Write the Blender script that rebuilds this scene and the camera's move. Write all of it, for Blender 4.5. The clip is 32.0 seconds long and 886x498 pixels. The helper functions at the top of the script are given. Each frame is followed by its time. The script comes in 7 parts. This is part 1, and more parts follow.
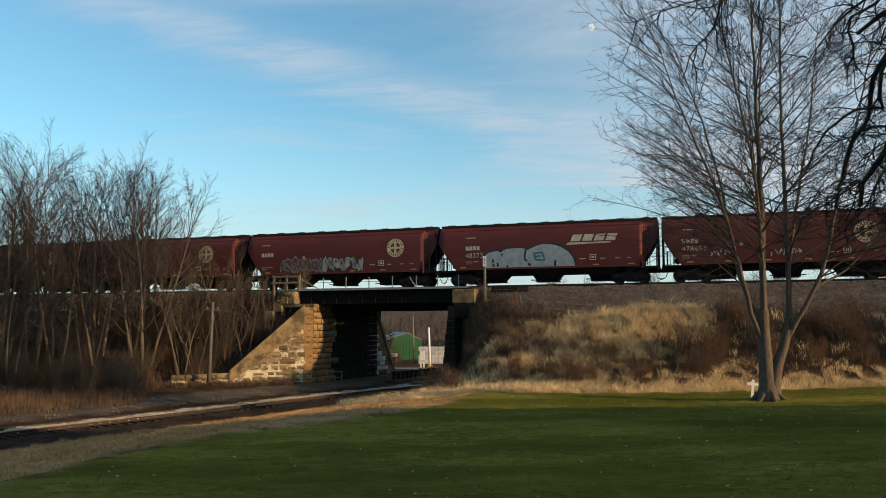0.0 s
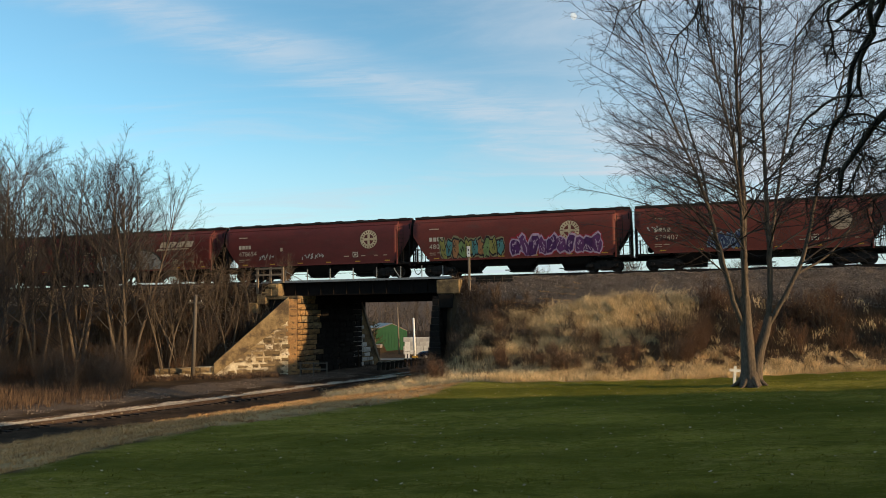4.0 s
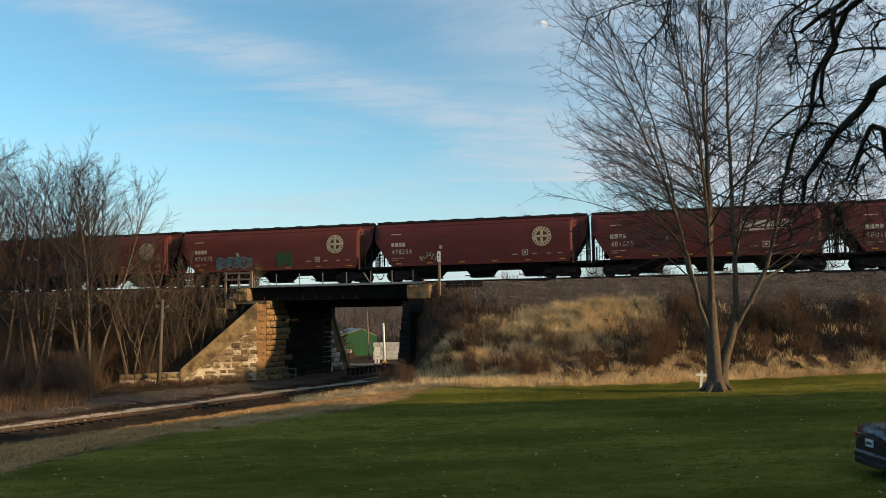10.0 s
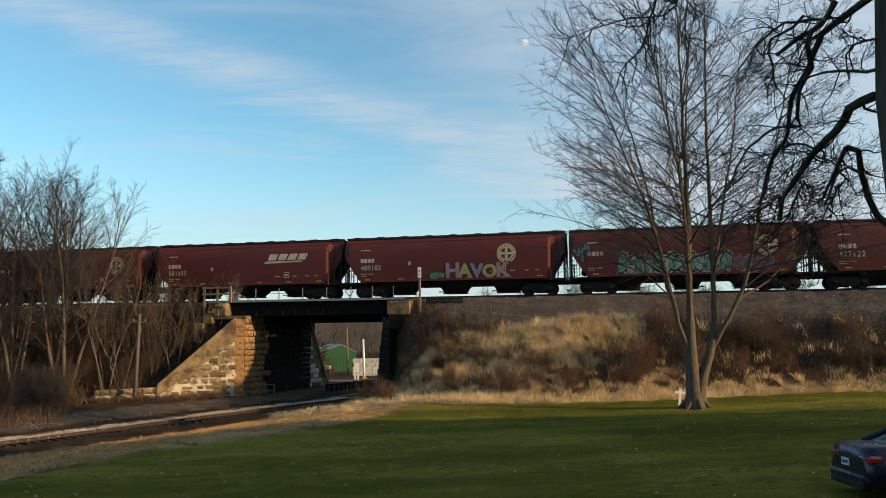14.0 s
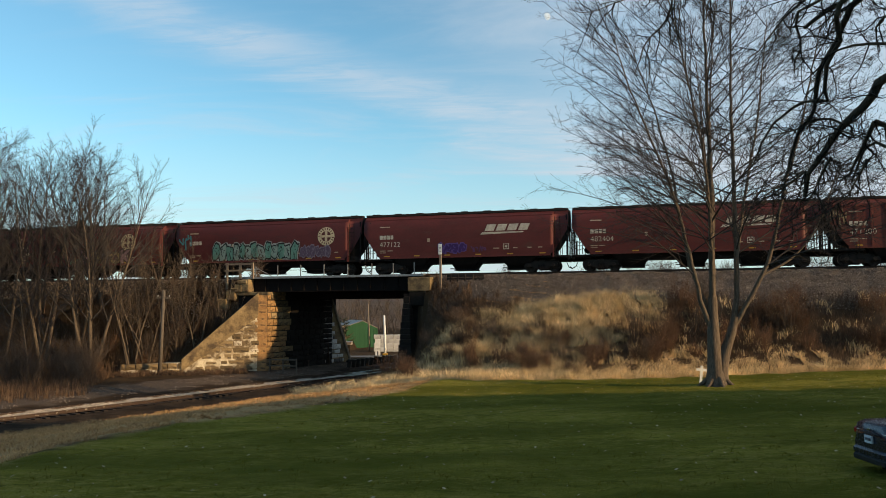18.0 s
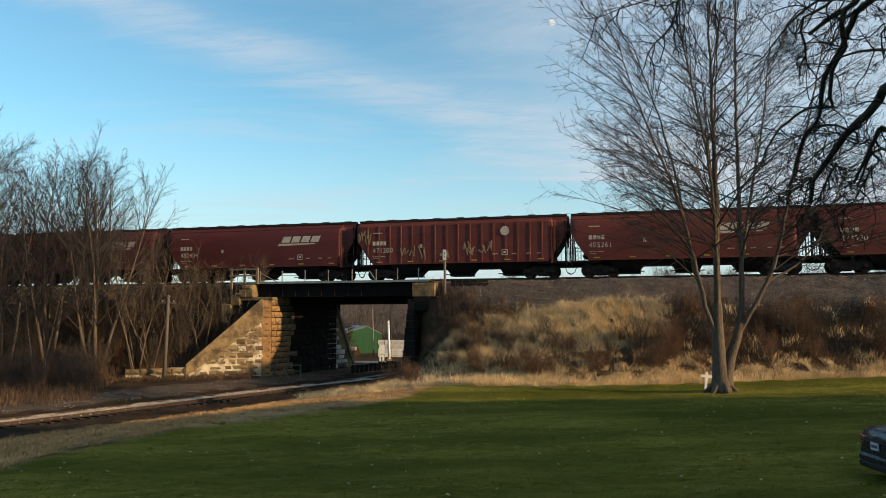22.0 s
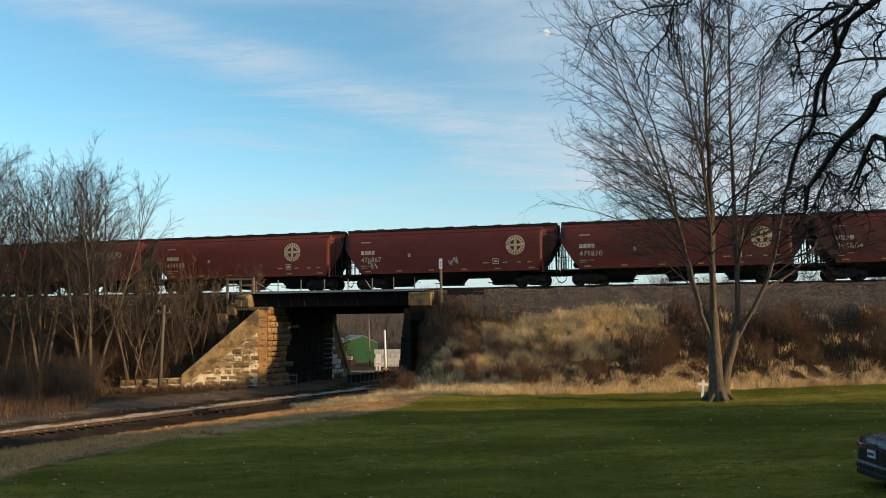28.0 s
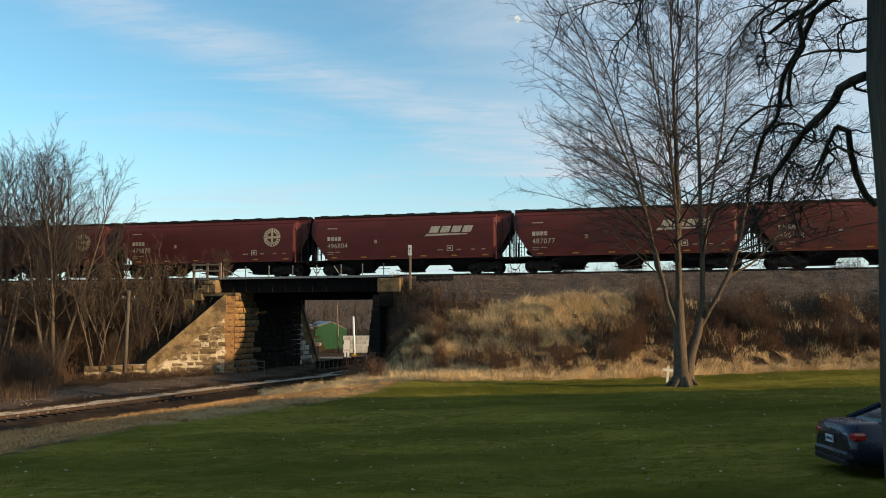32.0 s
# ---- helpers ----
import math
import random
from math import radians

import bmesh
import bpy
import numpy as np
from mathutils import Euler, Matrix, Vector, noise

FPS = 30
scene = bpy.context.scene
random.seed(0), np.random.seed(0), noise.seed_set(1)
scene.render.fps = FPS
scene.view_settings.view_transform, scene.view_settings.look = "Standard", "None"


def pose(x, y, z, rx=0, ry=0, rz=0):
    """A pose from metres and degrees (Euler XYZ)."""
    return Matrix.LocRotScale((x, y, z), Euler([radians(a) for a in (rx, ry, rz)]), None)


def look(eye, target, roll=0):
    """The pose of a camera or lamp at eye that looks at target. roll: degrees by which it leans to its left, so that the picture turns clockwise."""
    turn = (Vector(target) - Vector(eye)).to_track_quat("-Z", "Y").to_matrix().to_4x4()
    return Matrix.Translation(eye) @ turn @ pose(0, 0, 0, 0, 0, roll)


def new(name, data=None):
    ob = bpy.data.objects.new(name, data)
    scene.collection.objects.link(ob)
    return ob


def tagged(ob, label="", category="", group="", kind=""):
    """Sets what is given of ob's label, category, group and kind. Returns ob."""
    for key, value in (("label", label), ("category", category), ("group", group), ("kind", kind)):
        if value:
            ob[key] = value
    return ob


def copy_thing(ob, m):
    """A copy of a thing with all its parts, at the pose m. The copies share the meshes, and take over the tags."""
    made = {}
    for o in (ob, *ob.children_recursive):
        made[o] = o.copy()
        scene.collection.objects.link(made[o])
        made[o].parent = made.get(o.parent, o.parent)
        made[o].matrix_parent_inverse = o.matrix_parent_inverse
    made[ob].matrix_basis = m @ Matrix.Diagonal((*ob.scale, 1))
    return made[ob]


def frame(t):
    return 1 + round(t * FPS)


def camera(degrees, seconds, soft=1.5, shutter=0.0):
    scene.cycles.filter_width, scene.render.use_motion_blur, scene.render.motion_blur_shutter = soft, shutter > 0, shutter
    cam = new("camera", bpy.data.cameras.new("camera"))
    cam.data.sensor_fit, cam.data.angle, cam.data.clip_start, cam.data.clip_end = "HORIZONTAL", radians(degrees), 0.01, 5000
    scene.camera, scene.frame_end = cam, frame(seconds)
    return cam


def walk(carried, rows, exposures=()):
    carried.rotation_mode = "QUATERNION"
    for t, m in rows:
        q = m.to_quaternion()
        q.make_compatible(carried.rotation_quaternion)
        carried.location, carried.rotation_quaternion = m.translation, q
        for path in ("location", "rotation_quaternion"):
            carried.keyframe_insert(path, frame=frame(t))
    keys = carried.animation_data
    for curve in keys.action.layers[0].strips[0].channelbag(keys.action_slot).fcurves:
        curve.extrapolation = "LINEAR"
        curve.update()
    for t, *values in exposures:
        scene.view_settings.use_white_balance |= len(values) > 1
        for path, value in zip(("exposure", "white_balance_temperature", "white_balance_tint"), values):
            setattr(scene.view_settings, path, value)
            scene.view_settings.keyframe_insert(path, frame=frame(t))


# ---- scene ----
# ---- camera: hand-held on a raised porch, it only turns ----
EYE = 3.0
cam = camera(59.1, 32.0, soft=0.95)
# seconds, yaw, pitch, roll
TURNS = [
    (0.0, 4.57, 5.24, 0.25),
    (0.5, 3.85, 5.03, 0.27),
    (1.0, 2.87, 4.91, 0.23),
    (1.5, 3.05, 4.91, 0.29),
    (2.0, 3.14, 4.64, 0.51),
    (2.5, 3.51, 4.60, 0.76),
    (4.5, 3.34, 4.52, 0.98),
    (5.0, 3.03, 4.65, 1.13),
    (5.5, 2.61, 4.36, 1.03),
    (6.0, 1.96, 4.09, 1.08),
    (6.5, 1.73, 4.01, 1.05),
    (7.0, 1.44, 3.96, 1.05),
    (7.5, 1.13, 4.23, 1.11),
    (8.0, 1.07, 4.41, 1.09),
    (8.5, 1.17, 4.56, 1.02),
    (9.0, 1.32, 4.65, 0.92),
    (9.5, 1.49, 4.79, 0.80),
    (10.0, 1.26, 4.87, 0.84),
    (10.5, 1.37, 5.01, 0.86),
    (11.0, 1.21, 5.20, 0.53),
    (11.5, 0.55, 5.35, 0.41),
    (12.0, 0.25, 5.54, 0.53),
    (12.5, 0.24, 5.73, 0.45),
    (13.0, -0.00, 5.94, 0.48),
    (13.5, -0.25, 6.04, 0.51),
    (15.5, 0.49, 5.62, 0.45),
    (16.0, 0.81, 5.04, 0.34),
    (16.5, 1.39, 4.85, 0.26),
    (17.0, 1.99, 4.78, 0.32),
    (17.5, 1.92, 4.57, 0.33),
    (18.0, 1.32, 4.34, 0.35),
    (18.5, 1.22, 4.33, 0.29),
    (19.0, 1.39, 4.35, 0.22),
    (19.5, 1.56, 4.41, 0.26),
    (20.0, 2.04, 4.52, 0.14),
    (20.5, 1.79, 4.38, 0.09),
    (21.0, 1.76, 4.58, 0.18),
    (21.5, 1.65, 4.72, 0.21),
    (22.0, 1.63, 4.75, 0.22),
    (22.5, 1.69, 5.14, 0.20),
    (23.0, 1.86, 5.35, 0.21),
    (23.5, 2.10, 5.55, 0.11),
    (24.0, 2.32, 5.63, 0.04),
    (24.5, 2.43, 5.70, 0.07),
    (25.0, 2.48, 5.87, 0.15),
    (25.5, 2.49, 5.87, 0.11),
    (27.5, 2.84, 5.65, 0.42),
    (28.0, 1.36, 5.41, 0.45),
    (28.5, -0.51, 5.14, 0.31),
    (29.0, -0.99, 5.04, 0.34),
    (29.5, -1.03, 4.74, 0.18),
    (30.0, -1.13, 4.57, 0.14),
    (30.5, -1.07, 4.61, 0.18),
    (31.0, -1.02, 4.53, 0.25),
    (31.5, -0.86, 4.45, 0.28),
    (32.0, -0.91, 4.40, 0.33),
]
walk(cam, [(t, pose(0, 0, EYE, 90 + pitch, roll, yaw)) for t, yaw, pitch, roll in TURNS],
     exposures=[(t, e, 7400.0, 10.0) for t, e in ((0.0, 0.26), (2.5, 0.34), (7.0, 0.37), (10.0, 0.30), (13.0, 0.32), (19.0, 0.36), (25.0, 0.34), (28.0, 0.37), (32.0, 0.41))])

# ---- daylight: low winter sun from the right, thin high cloud ----
SUN_AZ, SUN_EL = 110.6, 12.5          # degrees clockwise from +y, degrees up
world = bpy.data.worlds.new("world")
scene.world = world
world.use_nodes = True
wn, wl = world.node_tree.nodes, world.node_tree.links
wn.clear()
w_out, w_bg = wn.new("ShaderNodeOutputWorld"), wn.new("ShaderNodeBackground")
sky = wn.new("ShaderNodeTexSky")
sky.sky_type, sky.sun_disc = "NISHITA", False
sky.sun_elevation, sky.sun_rotation = radians(SUN_EL), radians(SUN_AZ)
sky.altitude, sky.air_density, sky.dust_density, sky.ozone_density = 200, 1.0, 0.4, 1.6
w_bg.inputs["Strength"].default_value = 0.103


def world_math(op, a, b=None, c=None):
    n = wn.new("ShaderNodeMath")
    n.operation = op
    for i, v in enumerate((a, b, c)):
        if v is None:
            continue
        if isinstance(v, (int, float)):
            n.inputs[i].default_value = v
        else:
            wl.new(v, n.inputs[i])
    return n.outputs[0]


w_co = wn.new("ShaderNodeTexCoord")
w_sep = wn.new("ShaderNodeSeparateXYZ")
wl.new(w_co.outputs["Generated"], w_sep.inputs[0])
# the cloud sheet: directions laid out on a flat layer overhead
w_h = world_math("MAXIMUM", world_math("ADD", w_sep.outputs[2], 0.12), 0.05)
w_flat = wn.new("ShaderNodeCombineXYZ")
wl.new(world_math("DIVIDE", w_sep.outputs[0], w_h), w_flat.inputs[0])
wl.new(world_math("DIVIDE", w_sep.outputs[1], w_h), w_flat.inputs[1])


def cloud_noise(scale, detail, rough, turn, stretch, distortion=0.4):
    m = wn.new("ShaderNodeMapping")
    m.inputs["Rotation"].default_value = (0, 0, radians(turn))
    m.inputs["Scale"].default_value = stretch
    wl.new(w_flat.outputs[0], m.inputs["Vector"])
    n = wn.new("ShaderNodeTexNoise")
    n.inputs["Scale"].default_value, n.inputs["Detail"].default_value = scale, detail
    n.inputs["Roughness"].default_value, n.inputs["Distortion"].default_value = rough, distortion
    wl.new(m.outputs[0], n.inputs["Vector"])
    return n.outputs["Fac"]


def smooth(value, lo, hi, to_lo=0.0, to_hi=1.0):
    n = wn.new("ShaderNodeMapRange")
    n.interpolation_type = "SMOOTHSTEP"
    for i, v in enumerate((lo, hi, to_lo, to_hi)):
        n.inputs[1 + i].default_value = v
    wl.new(value, n.inputs[0])
    return n.outputs[0]


wisps = cloud_noise(1.6, 7, 0.62, 28, (0.45, 1.3, 1.0), 0.8)
fine = cloud_noise(4.5, 6, 0.6, 28, (0.4, 1.2, 1.0), 0.5)
# one long streak of cirrus that crosses the sky and sinks to the right
streak_d = world_math("ADD", world_math("ADD", w_sep.outputs[2], world_math("MULTIPLY", w_sep.outputs[0], 0.26)),
                      world_math("MULTIPLY", world_math("SUBTRACT", wisps, 0.5), 0.13))
threads = cloud_noise(9.0, 8, 0.68, 34, (0.35, 1.3, 1.0), 0.9)
streak = smooth(world_math("ABSOLUTE", world_math("SUBTRACT", streak_d, 0.250)), 0.0, 0.048, 1.0, 0.0)
streak = world_math("MULTIPLY", world_math("MULTIPLY", streak, smooth(fine, 0.30, 0.62, 0.35, 1.0)), smooth(threads, 0.34, 0.62, 0.45, 1.0))
veil = smooth(wisps, 0.44, 0.78, 0.0, 0.75)
# a thin milky sheet that thickens towards the sun
sheet = world_math("MULTIPLY", smooth(w_sep.outputs[0], -0.15, 0.42, 0.0, 0.72), smooth(fine, 0.2, 0.6, 0.7, 1.0))
low = smooth(w_sep.outputs[2], 0.0, 0.26, 0.74, 0.0)
cover = world_math("MINIMUM", world_math("ADD", world_math("ADD", world_math("MULTIPLY", streak, 0.56), world_math("MULTIPLY", veil, 0.55)), world_math("MAXIMUM", low, sheet)), 0.92)
w_tint = wn.new("ShaderNodeMix")
w_tint.data_type, w_tint.blend_type = "RGBA", "MULTIPLY"
w_tint.inputs[0].default_value = 1.0
wl.new(sky.outputs[0], w_tint.inputs[6])
w_tint.inputs[7].default_value = (1.02, 1.66, 1.86, 1)
w_mix = wn.new("ShaderNodeMix")
w_mix.data_type = "RGBA"
wl.new(cover, w_mix.inputs[0])
wl.new(w_tint.outputs[2], w_mix.inputs[6])
w_mix.inputs[7].default_value = (4.4, 5.3, 6.6, 1)
wl.new(w_mix.outputs[2], w_bg.inputs["Color"])
wl.new(w_bg.outputs[0], w_out.inputs["Surface"])

sun = new("sun", bpy.data.lights.new("sun", "SUN"))
sun.data.energy, sun.data.angle, sun.data.color = 5.0, radians(0.6), (1.0, 0.74, 0.45)
to_sun = Vector((math.sin(radians(SUN_AZ)) * math.cos(radians(SUN_EL)), math.cos(radians(SUN_AZ)) * math.cos(radians(SUN_EL)), math.sin(radians(SUN_EL))))
sun.matrix_world = look(to_sun * 200, (0, 0, 0))

# ---- materials ----
def material(name, c1, c2, scale=4.0, rough=0.8, bump=0.2, metal=0.0, fine=30.0, contrast=(0.35, 0.65), stain=None, stain_scale=0.6, stain_range=(0.55, 0.7), island=0.0, per_object=0.0, stretch=(1, 1, 1), spec=0.2, bump_dist=0.02):
    """Two colours mixed by coarse noise, darkened and lightened by fine grain, with optional stains and spread from piece to piece."""
    m = bpy.data.materials.new(name)
    m.use_nodes = True
    n, l = m.node_tree.nodes, m.node_tree.links
    b = n["Principled BSDF"]
    co, mp = n.new("ShaderNodeTexCoord"), n.new("ShaderNodeMapping")
    mp.inputs["Scale"].default_value = stretch
    l.new(co.outputs["Object"], mp.inputs["Vector"])

    def noise_fac(sc, detail=6, vec=None):
        t = n.new("ShaderNodeTexNoise")
        t.inputs["Scale"].default_value, t.inputs["Detail"].default_value = sc, detail
        t.inputs["Roughness"].default_value = 0.6
        l.new(vec or mp.outputs[0], t.inputs["Vector"])
        return t.outputs["Fac"]

    def ranged(v, lo, hi, a=0.0, c=1.0):
        r = n.new("ShaderNodeMapRange")
        for i, x in enumerate((lo, hi, a, c)):
            r.inputs[1 + i].default_value = x
        l.new(v, r.inputs[0])
        return r.outputs[0]

    def mixed(fac, a, c, kind="MIX"):
        x = n.new("ShaderNodeMix")
        x.data_type, x.blend_type = "RGBA", kind
        for sock, v in ((x.inputs[0], fac), (x.inputs[6], a), (x.inputs[7], c)):
            if isinstance(v, (int, float)):
                sock.default_value = v
            elif isinstance(v, tuple):
                sock.default_value = (*v, 1)
            else:
                l.new(v, sock)
        return x.outputs[2]

    col = mixed(ranged(noise_fac(scale), *contrast), c1, c2)
    if stain:
        col = mixed(ranged(noise_fac(stain_scale, 8), *stain_range), col, stain)
    grain = noise_fac(fine, 4)
    val = ranged(grain, 0.3, 0.7, 0.78, 1.22)
    if island or per_object:
        src = n.new("ShaderNodeNewGeometry").outputs["Random Per Island"] if island else n.new("ShaderNodeObjectInfo").outputs["Random"]
        k = island or per_object
        mul = n.new("ShaderNodeMath")
        mul.operation = "MULTIPLY"
        l.new(val, mul.inputs[0])
        l.new(ranged(src, 0, 1, 1 - k, 1 + k), mul.inputs[1])
        val = mul.outputs[0]
    hsv = n.new("ShaderNodeHueSaturation")
    l.new(val, hsv.inputs["Value"])
    l.new(col, hsv.inputs["Color"])
    l.new(hsv.outputs[0], b.inputs["Base Color"])
    b.inputs["Metallic"].default_value = metal
    b.inputs["Specular IOR Level"].default_value = spec
    l.new(ranged(grain, 0.3, 0.7, max(0.02, rough - 0.1), min(1, rough + 0.1)), b.inputs["Roughness"])
    if bump:
        bp = n.new("ShaderNodeBump")
        bp.inputs["Strength"].default_value, bp.inputs["Distance"].default_value = bump, bump_dist
        l.new(grain, bp.inputs["Height"])
        l.new(bp.outputs[0], b.inputs["Normal"])
    return m


def glowing(name, color, strength):
    m = material(name, color, color, rough=0.3, bump=0)
    b = m.node_tree.nodes["Principled BSDF"]
    b.inputs["Emission Color"].default_value, b.inputs["Emission Strength"].default_value = (*color, 1), strength
    return m


